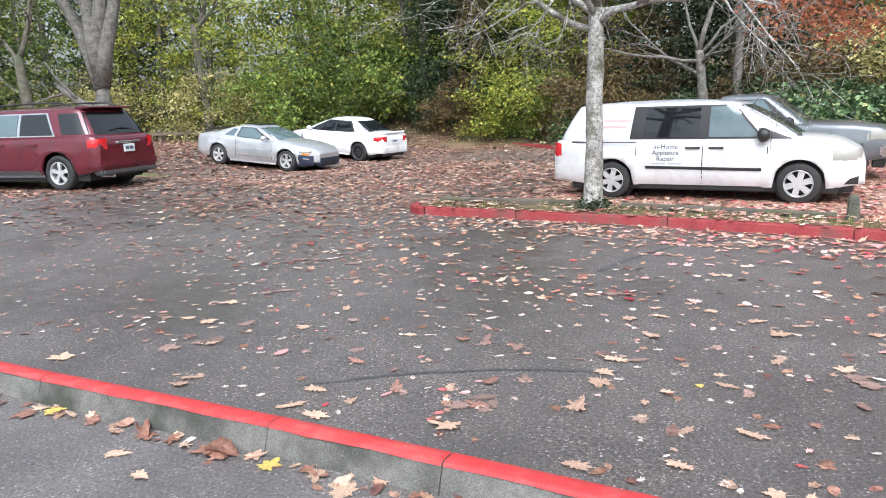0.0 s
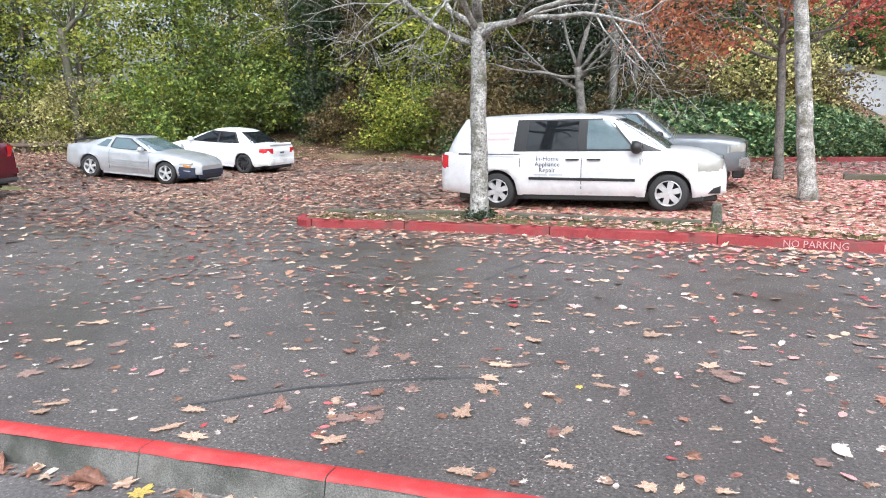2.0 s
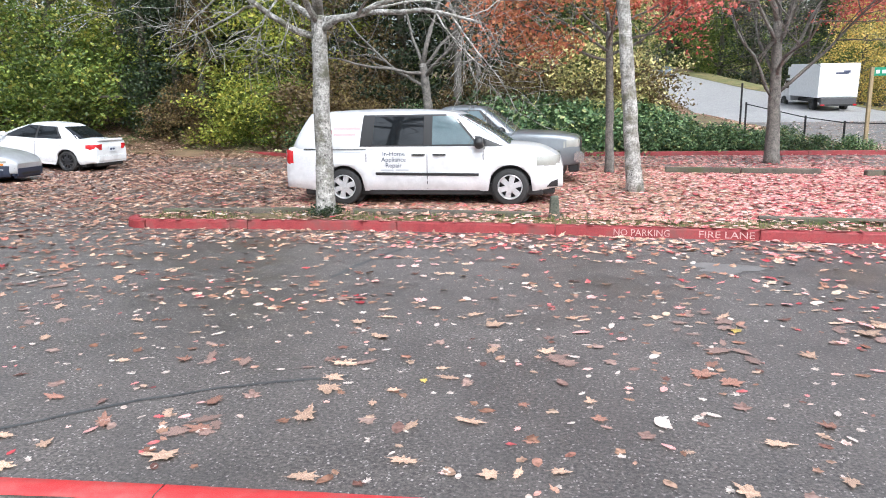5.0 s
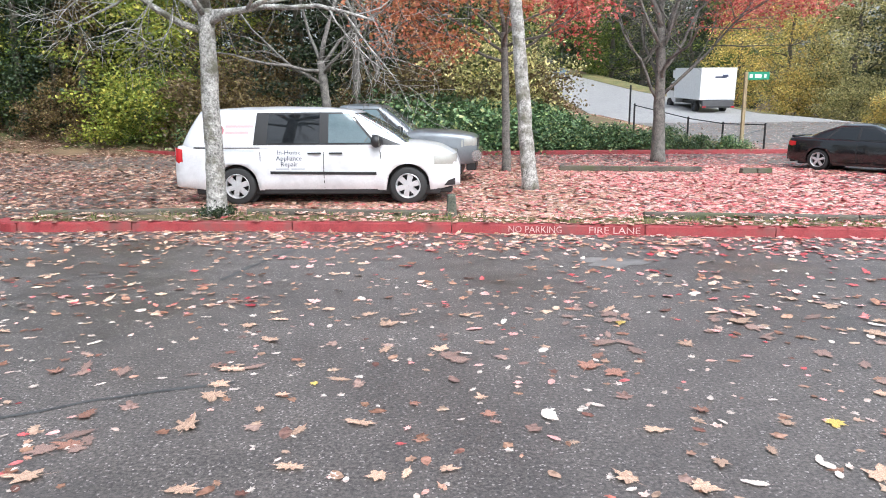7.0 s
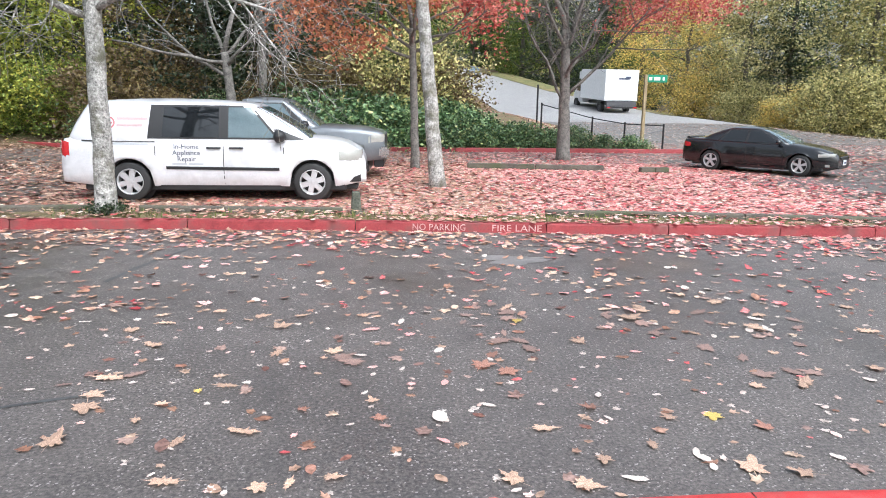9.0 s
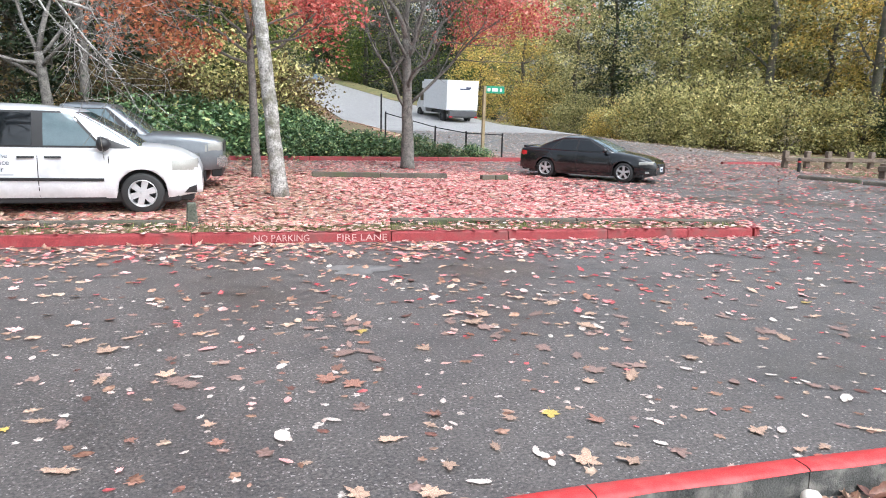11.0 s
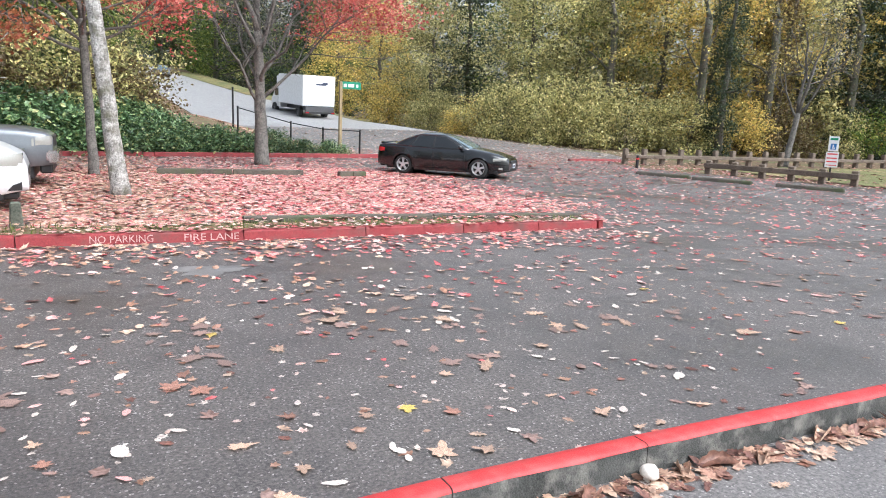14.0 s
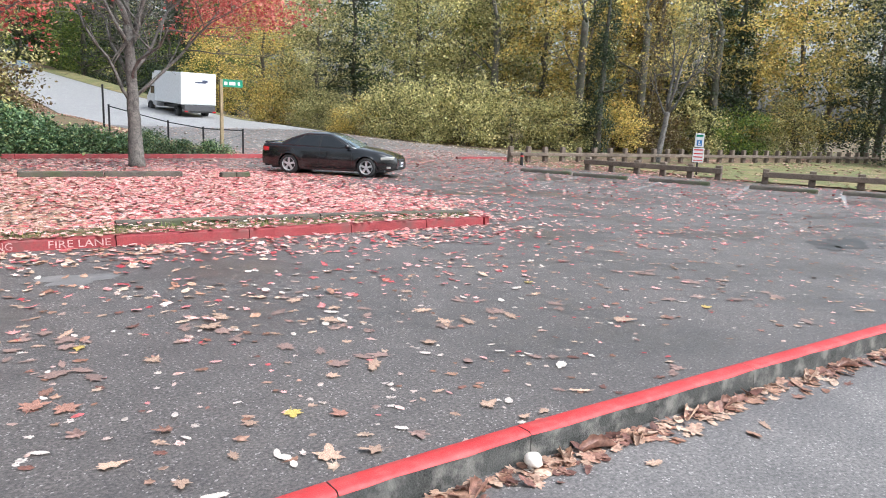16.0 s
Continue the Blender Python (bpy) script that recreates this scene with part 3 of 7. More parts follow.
def car_body(parent, S, paint):
    """Lower body lofted along x with wheel arches cut into its sides."""
    xa, xb = -S["wb"] / 2, S["wb"] / 2
    nose, tail = xb + S["fo"], xa - S["ro"]
    R = S["r"] + S.get("gap", 0.055)
    stations = sorted(set(np.round(np.concatenate([np.linspace(tail, nose, 46), np.linspace(xa - R, xa + R, 15), np.linspace(xb - R, xb + R, 15),
                                                   [tail + 0.02, tail + 0.06, nose - 0.02, nose - 0.06]]), 4)))
    prof = [(0.93, 0.0), (0.975, 0.10), (0.995, 0.25), (1.0, 0.45), (0.992, 0.62), (0.985, 0.72), (0.98, 0.82), (0.955, 0.93), (0.90, 1.0)]
    top = [(0.62, 0.55), (0.32, 0.9), (0.0, 1.0)]
    hp, sp = S["shoulder"], S["plan"]
    verts, k = [], len(prof) + len(top)
    for x in stations:
        zs = float(np.interp(x, [p[0] for p in hp], [p[1] for p in hp]))
        w = S["W"] / 2 * float(np.interp(x, [p[0] for p in sp], [p[1] for p in sp]))
        sill = S["sill"] + 0.10 * (smooth_step(xb + R, nose, x) + smooth_step(xa - R, tail, x)) * S.get("tuck", 0.8)
        zb = float(sill)
        for ax in (xa, xb):
            d = x - ax
            if abs(d) < R:
                zb = max(zb, S["r"] + math.sqrt(R * R - d * d))
        crown = S.get("crown", 0.06) * float(smooth_step(0, 0.5, min(nose - x, x - tail)))
        for fw, fz in prof:
            z = S["sill"] + fz * (zs - S["sill"])
            flare = 0.018 if min(abs(x - xa), abs(x - xb)) < R + 0.06 and fz < 0.7 else 0.0
            verts.append((x, w * fw + flare, max(z, min(zb, zs - 0.05 * (1 - fz)))))
        for fw, fz in top:
            verts.append((x, w * fw, zs + crown * fz))
    n = len(stations)
    half = np.array(verts)
    faces = []
    for i in range(n - 1):
        for j in range(k - 1):
            a = i * k + j
            faces.append((a, a + k, a + k + 1, a + 1))
    other = half * np.array([1, -1, 1])
    o = len(half)
    faces2 = [tuple(reversed([q + o for q in f])) for f in faces]
    ends = [tuple(j for j in range(k)) + tuple(o + j for j in range(k - 2, -1, -1)),
            tuple((n - 1) * k + j for j in range(k - 1, -1, -1)) + tuple(o + (n - 1) * k + j for j in range(k - 1))]
    bm = bmesh.new()
    vv = [bm.verts.new(v) for v in np.concatenate([half, other])]
    for f in faces + faces2 + ends:
        try:
            bm.faces.new([vv[i] for i in f])
        except ValueError:
            pass
    bmesh.ops.remove_doubles(bm, verts=bm.verts[:], dist=0.0006)
    for f in bm.faces:
        f.smooth = len(f.verts) < 8
    ob = part("body", bm, paint, parent)
    for ax in (xa, xb):
        v, f = lathe([(0.001, -S["W"] / 2 + 0.235), (R * 0.99, -S["W"] / 2 + 0.235), (R * 0.99, S["W"] / 2 - 0.235), (0.001, S["W"] / 2 - 0.235)], 24)
        wl_ob = solid("wheel_well", v, f, M_BLACK, parent)
        wl_ob.location = (ax, 0, S["r"])
    part("underbody", block(tail + 0.35, -S["W"] / 2 + 0.14, 0.17, nose - 0.35, S["W"] / 2 - 0.14, S["sill"] + 0.12, 0.03), M_BLACK, parent)
    return ob


class Cabin:
    """The glazed upper body: rings that shrink from belt to roof."""

    def __init__(self, S):
        g = S["cabin"]
        self.x0, self.x1, self.x2, self.x3 = g["cowl"], g["roof_front"], g["roof_rear"], g["rear_base"]
        self.zb, self.zr, self.wb, self.wr = g["belt"], g["roof"], g["w_belt"] / 2, g["w_roof"] / 2
        self.n, self.crown, self.bow = g.get("square", 7.0), g.get("crown", 0.07), g.get("bow", 0.12)

    def ring(self, s):
        b = self.bow * 4 * s * (1 - s)
        xf = self.x0 + (self.x1 - self.x0) * s + b * 0.45 * abs(self.x0 - self.x1)
        xr = self.x3 + (self.x2 - self.x3) * s - b * 0.45 * abs(self.x3 - self.x2)
        w = self.wb + (self.wr - self.wb) * s ** 1.25
        z = self.zb + (self.zr - self.zb) * s
        return (xf + xr) / 2, (xf - xr) / 2, w, z

    def side(self, x, s, sgn, off=0.0):
        c, h, w, z = self.ring(s)
        y = w * max(0.0, 1 - min(1, abs((x - c) / h)) ** self.n) ** (1 / self.n)
        return (x, sgn * (y + off), z + off * 0.3)

    def end(self, y, s, sgn, off=0.0):
        c, h, w, z = self.ring(s)
        x = c + sgn * h * max(0.0, 1 - min(1, abs(y / w)) ** self.n) ** (1 / self.n)
        return (x + sgn * off, y, z + off * 0.6)

    def shell(self, parent, mat, name="cabin"):
        N, levels = 56, list(np.linspace(-0.10, 1, 12))
        verts, faces = [], []
        for s in levels:
            c, h, w, z = self.ring(max(s, 0))
            z = self.zb + (self.zr - self.zb) * s
            for i in range(N):
                a = 2 * math.pi * i / N
                ca, sa = math.cos(a), math.sin(a)
                e = 2 / self.n
                verts.append((c + h * math.copysign(abs(ca) ** e, ca), w * math.copysign(abs(sa) ** e, sa), z))
        c, h, w, z = self.ring(1)
        caps = (0.975, 0.93, 0.85, 0.7, 0.45, 0.02)
        for kf in caps:
            for i in range(N):
                a = 2 * math.pi * i / N
                ca, sa = math.cos(a), math.sin(a)
                e = 2 / self.n
                verts.append((c + h * kf * math.copysign(abs(ca) ** e, ca), w * kf * math.copysign(abs(sa) ** e, sa), z + self.crown * (1 - kf * kf) ** 0.75))
        rows = len(levels) + len(caps)
        for r in range(rows - 1):
            for i in range(N):
                j = (i + 1) % N
                faces.append((r * N + i, r * N + j, (r + 1) * N + j, (r + 1) * N + i))
        faces.append(tuple((rows - 1) * N + i for i in range(N)))
        return solid(name, verts, faces, mat, parent, smooth=True)

    def side_pane(self, parent, spec, sgn, mat, name="side_window", s0=0.05, s1=0.86, off=0.004, label=""):
        """spec: x at the pane's lower rear, lower front, upper rear, upper front corners."""
        a0, b0, a1, b1 = spec
        nu, nv = 10, 6
        verts, faces = [], []
        for i in range(nv + 1):
            t = i / nv
            s = s0 + (s1 - s0) * t
            for j in range(nu + 1):
                u = j / nu
                x = (a0 + (b0 - a0) * u) * (1 - t) + (a1 + (b1 - a1) * u) * t
                verts.append(self.side(x, s, sgn, off))
        for i in range(nv):
            for j in range(nu):
                q = i * (nu + 1) + j
                f = (q, q + 1, q + nu + 2, q + nu + 1)
                faces.append(f if sgn < 0 else tuple(reversed(f)))
        return solid(name, verts, faces, mat, parent, label, smooth=True)

    def end_pane(self, parent, sgn, mat, name, s0=0.06, s1=0.92, inset=0.10, off=0.005, label=""):
        nu, nv = 14, 6
        verts, faces = [], []
        for i in range(nv + 1):
            s = s0 + (s1 - s0) * i / nv
            w = self.ring(s)[2] - inset
            for j in range(nu + 1):
                verts.append(self.end(-w + 2 * w * j / nu, s, sgn, off))
        for i in range(nv):
            for j in range(nu):
                q = i * (nu + 1) + j
                f = (q, q + 1, q + nu + 2, q + nu + 1)
                faces.append(f if sgn > 0 else tuple(reversed(f)))
        return solid(name, verts, faces, mat, parent, label, smooth=True)


def side_y(S, x, z):
    """Half width of the lower body at x and z."""
    sp, hp = S["plan"], S["shoulder"]
    w = S["W"] / 2 * float(np.interp(x, [p[0] for p in sp], [p[1] for p in sp]))
    zs = float(np.interp(x, [p[0] for p in hp], [p[1] for p in hp]))
    f = (z - S["sill"]) / max(zs - S["sill"], 0.01)
    fw = float(np.interp(f, [0, 0.10, 0.25, 0.45, 0.62, 0.72, 0.82, 0.93, 1.0], [0.93, 0.975, 0.995, 1.0, 0.992, 0.985, 0.98, 0.955, 0.90]))
    return w * fw


def side_panel(parent, S, name, corners, sgn, mat, off=0.006, label="", thick=0.012, nu=6, nv=3):
    """A small slab that hugs the body side; corners: (x, z) lower rear, lower front, upper front, upper rear."""
    (ax, az), (bx, bz), (cx, cz), (dx, dz) = corners
    outer, inner_v = [], []
    for i in range(nv + 1):
        t = i / nv
        for j in range(nu + 1):
            u = j / nu
            x = (ax + (bx - ax) * u) * (1 - t) + (dx + (cx - dx) * u) * t
            z = (az + (bz - az) * u) * (1 - t) + (dz + (cz - dz) * u) * t
            y = side_y(S, x, z)
            outer.append((x, sgn * (y + off), z))
            inner_v.append((x, sgn * (y + off - thick), z))
    n = len(outer)
    faces = []
    for i in range(nv):
        for j in range(nu):
            q = i * (nu + 1) + j
            faces.append((q, q + 1, q + nu + 2, q + nu + 1))
    rim = [j for j in range(nu + 1)] + [i * (nu + 1) + nu for i in range(1, nv + 1)] + [nv * (nu + 1) + j for j in range(nu - 1, -1, -1)] + [i * (nu + 1) for i in range(nv - 1, 0, -1)]
    for a, b in zip(rim, rim[1:] + rim[:1]):
        faces.append((a, a + n, b + n, b))
    bm = bmesh.new()
    vv = [bm.verts.new(v) for v in outer + inner_v]
    for f in faces:
        bm.faces.new([vv[i] for i in f])
    return part(name, bm, mat, parent, label)


def seam(parent, S, xs_zs, sgn, width=0.007):
    """A door gap: a thin dark line down the body side."""
    verts, faces = [], []
    for x, z in xs_zs:
        y = sgn * (side_y(S, x, z) + 0.0025)
        verts += [(x - width, y, z), (x + width, y, z)]
    for i in range(len(xs_zs) - 1):
        faces.append((2 * i, 2 * i + 1, 2 * i + 3, 2 * i + 2))
    return solid("door_gap", verts, faces, M_BLACK, parent)


def mirror(parent, x, y, z, sgn, mat, big=1.0):
    bm = bmesh.new()
    bmesh.ops.create_uvsphere(bm, u_segments=12, v_segments=8, radius=1)
    for v in bm.verts:
        v.co = Vector((x + v.co.x * 0.085 * big * (1.2 if v.co.x > 0 else 0.75), y + sgn * 0.09 + v.co.y * 0.115, z + v.co.z * 0.085 * big))
    block(x - 0.03, min(y - sgn * 0.05, y + sgn * 0.06), z - 0.05, x + 0.03, max(y - sgn * 0.05, y + sgn * 0.06), z - 0.02, 0.008, bm)
    return part("wing_mirror", bm, mat, parent, smooth=True)


def plate(parent, x, z, sgn, name="number_plate"):
    ob = part(name, block(x - 0.008, -0.155, z - 0.077, x + 0.008, 0.155, z + 0.077, 0.004), M_PLATE, parent, "white number plate with plain dark bars")
    px = x + sgn * 0.0095
    part("print_bar", block(px - 0.002, -0.11, z - 0.03, px + 0.002, -0.01, z + 0.03, 0), M_BAR, ob)
    part("print_bar", block(px - 0.002, 0.01, z - 0.03, px + 0.002, 0.11, z + 0.03, 0), M_BAR, ob)
    return ob


def wheels(car, S, spokes, rim_mat, share=0.66, width=0.21, spoke=1.0):
    y = S["W"] / 2 - width / 2 - 0.012
    for ax in (-S["wb"] / 2, S["wb"] / 2):
        for sgn in (-1, 1):
            wheel(car, ax, sgn * y, S["r"], width, sgn, spokes, rim_mat, share, spoke)


def end_lamp(car, S, x0, x1, z0, z1, y_in, sgn_y, mat, name, end):
    """A lamp that wraps round the body's corner, following the plan curve."""
    verts, faces = [], []
    n = 7
    path = []
    for i in range(n):
        x = x0 + (x1 - x0) * i / (n - 1)
        path.append((x, side_y(S, x, (z0 + z1) / 2) + 0.010))
    yl = path[-1][1]
    for i in range(1, 4):
        path.append((x1 + end * 0.010, yl + (y_in - yl) * i / 3))
    for k, (x, y) in enumerate(path):
        t = k / (len(path) - 1)
        lo, hi = z0 + 0.01 * math.sin(t * 3), z1 - 0.035 * (1 - t) ** 2
        verts += [(x, sgn_y * (y - 0.012), lo), (x + end * 0.004, sgn_y * y, (lo * 2 + hi) / 3), (x + end * 0.004, sgn_y * y, (lo + hi * 2) / 3), (x, sgn_y * (y - 0.012), hi)]
    for k in range(len(path) - 1):
        for j in range(3):
            q = 4 * k + j
            faces.append((q, q + 1, q + 5, q + 4))
    return solid(name, verts, faces, mat, car, smooth=True)


# ---- white van ----
def white_van(m):
    car = thing("van", m, "white minivan with slate blue repair lettering on fallen leaves", "van")
    wb = 3.078
    nose, tail = wb / 2 + 0.93, -wb / 2 - 1.14
    S = dict(wb=wb, fo=0.93, ro=1.14, W=1.95, r=0.335, sill=0.26, gap=0.06, tuck=0.6, crown=0.07,
             shoulder=[(tail, 0.92), (tail + 0.04, 1.05), (tail + 0.3, 1.08), (0.6, 1.06), (1.45, 1.05), (1.75, 1.03), (2.1, 0.98), (2.30, 0.91), (nose - 0.05, 0.82), (nose, 0.66)],
             plan=[(tail, 0.86), (tail + 0.08, 0.93), (tail + 0.5, 0.985), (0, 1.0), (1.3, 1.0), (1.8, 0.97), (2.15, 0.90), (2.35, 0.80), (nose, 0.66)],
             cabin=dict(cowl=1.56, roof_front=0.55, roof_rear=-2.25, rear_base=-2.60, belt=1.06, roof=1.66, w_belt=1.86, w_roof=1.52, square=9.0, crown=0.085, bow=0.16))
    car_body(car, S, M_PWHITE)
    cab = Cabin(S)
    cab.shell(car, M_PWHITE)
    cab.end_pane(car, 1, M_GLASSSKY, "windscreen", 0.05, 0.93, 0.08)
    cab.end_pane(car, -1, M_GLASS, "rear_window", 0.2, 0.86, 0.16)
    for sgn in (-1, 1):
        cab.side_pane(car, (-1.22, 1.00, -1.16, 0.52), sgn, M_BLACK, "window_surround", 0.01, 0.955, 0.003)
        cab.side_pane(car, (-0.98, -0.03, -0.94, -0.03), sgn, M_GLASS, "sliding_door_window", 0.06, 0.90, 0.008)
        cab.side_pane(car, (0.13, 0.93, 0.13, 0.49), sgn, M_GLASSSKY, "front_door_window", 0.06, 0.90, 0.008)
        cab.side_pane(car, (0.93, 1.42, 0.90, 0.98), sgn, M_BLACK, "mirror_corner", 0.0, 0.30, 0.005)
        seam(car, S, [(-1.10, z) for z in np.linspace(0.30, 1.04, 8)], sgn)
        seam(car, S, [(0.04, z) for z in np.linspace(0.30, 1.04, 8)], sgn)
        seam(car, S, [(1.08 - 0.04 * (z - 0.3), z) for z in np.linspace(0.30, 1.02, 8)], sgn)
        side_panel(car, S, "side_moulding", ((-0.92, 0.555), (0.98, 0.535), (0.98, 0.585), (-0.92, 0.605)), sgn, M_BLACK, 0.012, "black rubbing strip", nu=12)
        side_panel(car, S, "slide_rail", ((-2.30, 1.012), (-1.10, 1.012), (-1.10, 1.040), (-2.30, 1.040)), sgn, M_BLACK, 0.014, "", 0.03, nu=8)
        for hx in (-0.12, 0.26):
            side_panel(car, S, "door_handle", ((hx - 0.12, 0.905), (hx + 0.12, 0.905), (hx + 0.12, 0.935), (hx - 0.12, 0.935)), sgn, M_BLACK, 0.028, "black door handle", 0.02)
        mirror(car, 0.98, sgn * 0.93, 1.13, sgn, M_BLACK, 1.35)
        end_lamp(car, S, 2.00, 2.40, 0.665, 0.90, 0.52, sgn, M_LAMPCLR, "headlight", 1)
        end_lamp(car, S, tail + 0.17, tail + 0.01, 0.70, 1.03, 0.78, sgn, M_LAMPRED, "tail_light", -1)
        side_panel(car, S, "fog_lamp_recess", ((2.18, 0.33), (2.38, 0.33), (2.38, 0.46), (2.26, 0.42)), sgn, M_BLACK, 0.006)
        side_panel(car, S, "sill_trim", ((-1.05, 0.20), (1.05, 0.20), (1.05, 0.275), (-1.05, 0.275)), sgn, M_BLACK, 0.0, nu=10)
    seam(car, S, [(-1.20 + 0.0 * z, z) for z in np.linspace(0.75, 0.95, 3)], 1)
    part("grille", block(nose - 0.04, -0.48, 0.52, nose + 0.012, 0.48, 0.66, 0.02), M_BLACK, car)
    part("lower_grille", block(nose - 0.06, -0.55, 0.30, nose - 0.015, 0.55, 0.42, 0.02), M_BLACK, car)
    part("air_dam", block(nose - 0.42, -0.74, 0.19, nose - 0.14, 0.74, 0.31, 0.03), M_BLACK, car)
    wheels(car, S, 6, M_ALLOY, 0.67, spoke=1.45)
    # lettering on the near side
    y = -0.991
    for k, (word, z, size) in enumerate((("In-Home", 0.90, 0.118), ("Appliance", 0.795, 0.118), ("Repair", 0.69, 0.118))):
        lettering("side_lettering", word, size, pose(-0.58, -side_y(S, -0.58, z + 0.03) - 0.004, z, 90, 0, 0), M_BLUEPRINT, car, "slate blue lettering", align="CENTER", extrude=0.0015)
    for bx in (-0.70, -0.42):
        side_panel(car, S, "lettering_bar", ((bx - 0.12, 0.632), (bx + 0.12, 0.632), (bx + 0.12, 0.655), (bx - 0.12, 0.655)), -1, M_GREYPRINT, 0.002, thick=0.003)
    side_panel(car, S, "lettering_bar", ((-2.0, 0.965), (-1.2, 0.955), (-1.2, 0.98), (-2.0, 0.99)), -1, M_GREYPRINT, 0.002, thick=0.003, nu=8)
    for (a, b), s in (((-1.72, -1.22), 0.52), ((-1.72, -1.30), 0.34)):
        cab.side_pane(car, (a, b, a, b), -1, M_LOGOPALE, "lettering_bar", s, s + 0.075, 0.003)
    v, f = joined([lathe([(0.085, 0.0), (0.112, 0.0), (0.112, 0.004), (0.085, 0.004)], 20),
                   ([(-0.07, 0.002, -0.016), (0.07, 0.002, -0.016), (0.07, 0.002, 0.016), (-0.07, 0.002, 0.016)], [(0, 1, 2, 3)]),
                   ([(-0.016, 0.001, -0.07), (0.016, 0.001, -0.07), (0.016, 0.001, 0.07), (-0.016, 0.001, 0.07)], [(0, 1, 2, 3)])])
    ring = solid("round_logo", v, f, M_LOGORED, car, "dull red ring emblem")
    p = cab.side(-1.86, 0.44, -1, 0.006)
    ring.location = p
    ring.rotation_euler = (radians(-14), 0, 0)
    plate(car, tail - 0.012, 0.80, -1)
    return car


# ---- grey pickup ----
def grey_pickup(m):
    car = thing("pickup_truck", m, "grey pickup truck parked behind the white van", "pickup truck")
    wb = 3.2
    nose, tail = wb / 2 + 0.88, -wb / 2 - 1.1
    S = dict(wb=wb, fo=0.88, ro=1.1, W=1.88, r=0.37, sill=0.42, gap=0.09, tuck=0.3, crown=0.05,
             shoulder=[(tail, 1.12), (-0.75, 1.14), (-0.7, 1.15), (0.9, 1.15), (1.15, 1.17), (1.9, 1.14), (nose - 0.1, 1.08), (nose, 0.98)],
             plan=[(tail, 0.97), (0, 1.0), (1.6, 1.0), (2.2, 0.97), (nose - 0.08, 0.93), (nose, 0.86)],
             cabin=dict(cowl=1.05, roof_front=0.28, roof_rear=-0.72, rear_base=-0.86, belt=1.15, roof=1.74, w_belt=1.74, w_roof=1.42, square=9.0, crown=0.07, bow=0.1))
    car_body(car, S, M_PGREY)
    cab = Cabin(S)
    cab.shell(car, M_PGREY)
    cab.end_pane(car, 1, M_GLASSSKY, "windscreen")
    cab.end_pane(car, -1, M_GLASS, "rear_window")
    for sgn in (-1, 1):
        cab.side_pane(car, (-0.62, 0.78, -0.56, 0.22), sgn, M_BLACK, "window_surround", 0.03, 0.9, 0.003)
        cab.side_pane(car, (-0.56, 0.55, -0.50, 0.18), sgn, M_GLASSSKY, "door_window", 0.07, 0.86, 0.007)
        seam(car, S, [(-0.66, z) for z in np.linspace(0.45, 1.12, 6)], sgn)
        seam(car, S, [(0.86, z) for z in np.linspace(0.45, 1.12, 6)], sgn)
        side_panel(car, S, "door_handle", ((-0.55, 0.98), (-0.33, 0.98), (-0.33, 1.02), (-0.55, 1.02)), sgn, M_BLACK, 0.025, "black door handle", 0.02)
        mirror(car, 0.72, sgn * 0.92, 1.22, sgn, M_BLACK)
        end_lamp(car, S, nose - 0.30, nose - 0.015, 0.80, 1.03, 0.58, sgn, M_LAMPCLR, "headlight", 1)
        side_panel(car, S, "turn_signal", ((nose - 0.36, 0.82), (nose - 0.32, 0.82), (nose - 0.32, 0.98), (nose - 0.36, 0.96)), sgn, M_LAMPCLR, 0.008)
        end_lamp(car, S, tail + 0.08, tail + 0.01, 0.72, 1.08, 0.80, sgn, M_LAMPRED, "tail_light", -1)
    part("front_bumper", block(nose - 0.12, -0.92, 0.50, nose + 0.10, 0.92, 0.74, 0.04, seg=2), M_CHROME, car, "dull chrome bumper")
    part("air_dam", block(nose - 0.25, -0.80, 0.28, nose - 0.02, 0.80, 0.50, 0.03), M_BLACK, car)
    part("grille", block(nose - 0.05, -0.56, 0.80, nose + 0.012, 0.56, 1.02, 0.02), M_BLACK, car)
    part("rear_bumper", block(tail - 0.10, -0.88, 0.52, tail + 0.05, 0.88, 0.70, 0.03), M_CHROME, car)
    wheels(car, S, 5, M_ALLOY, 0.6, 0.24)
    return car


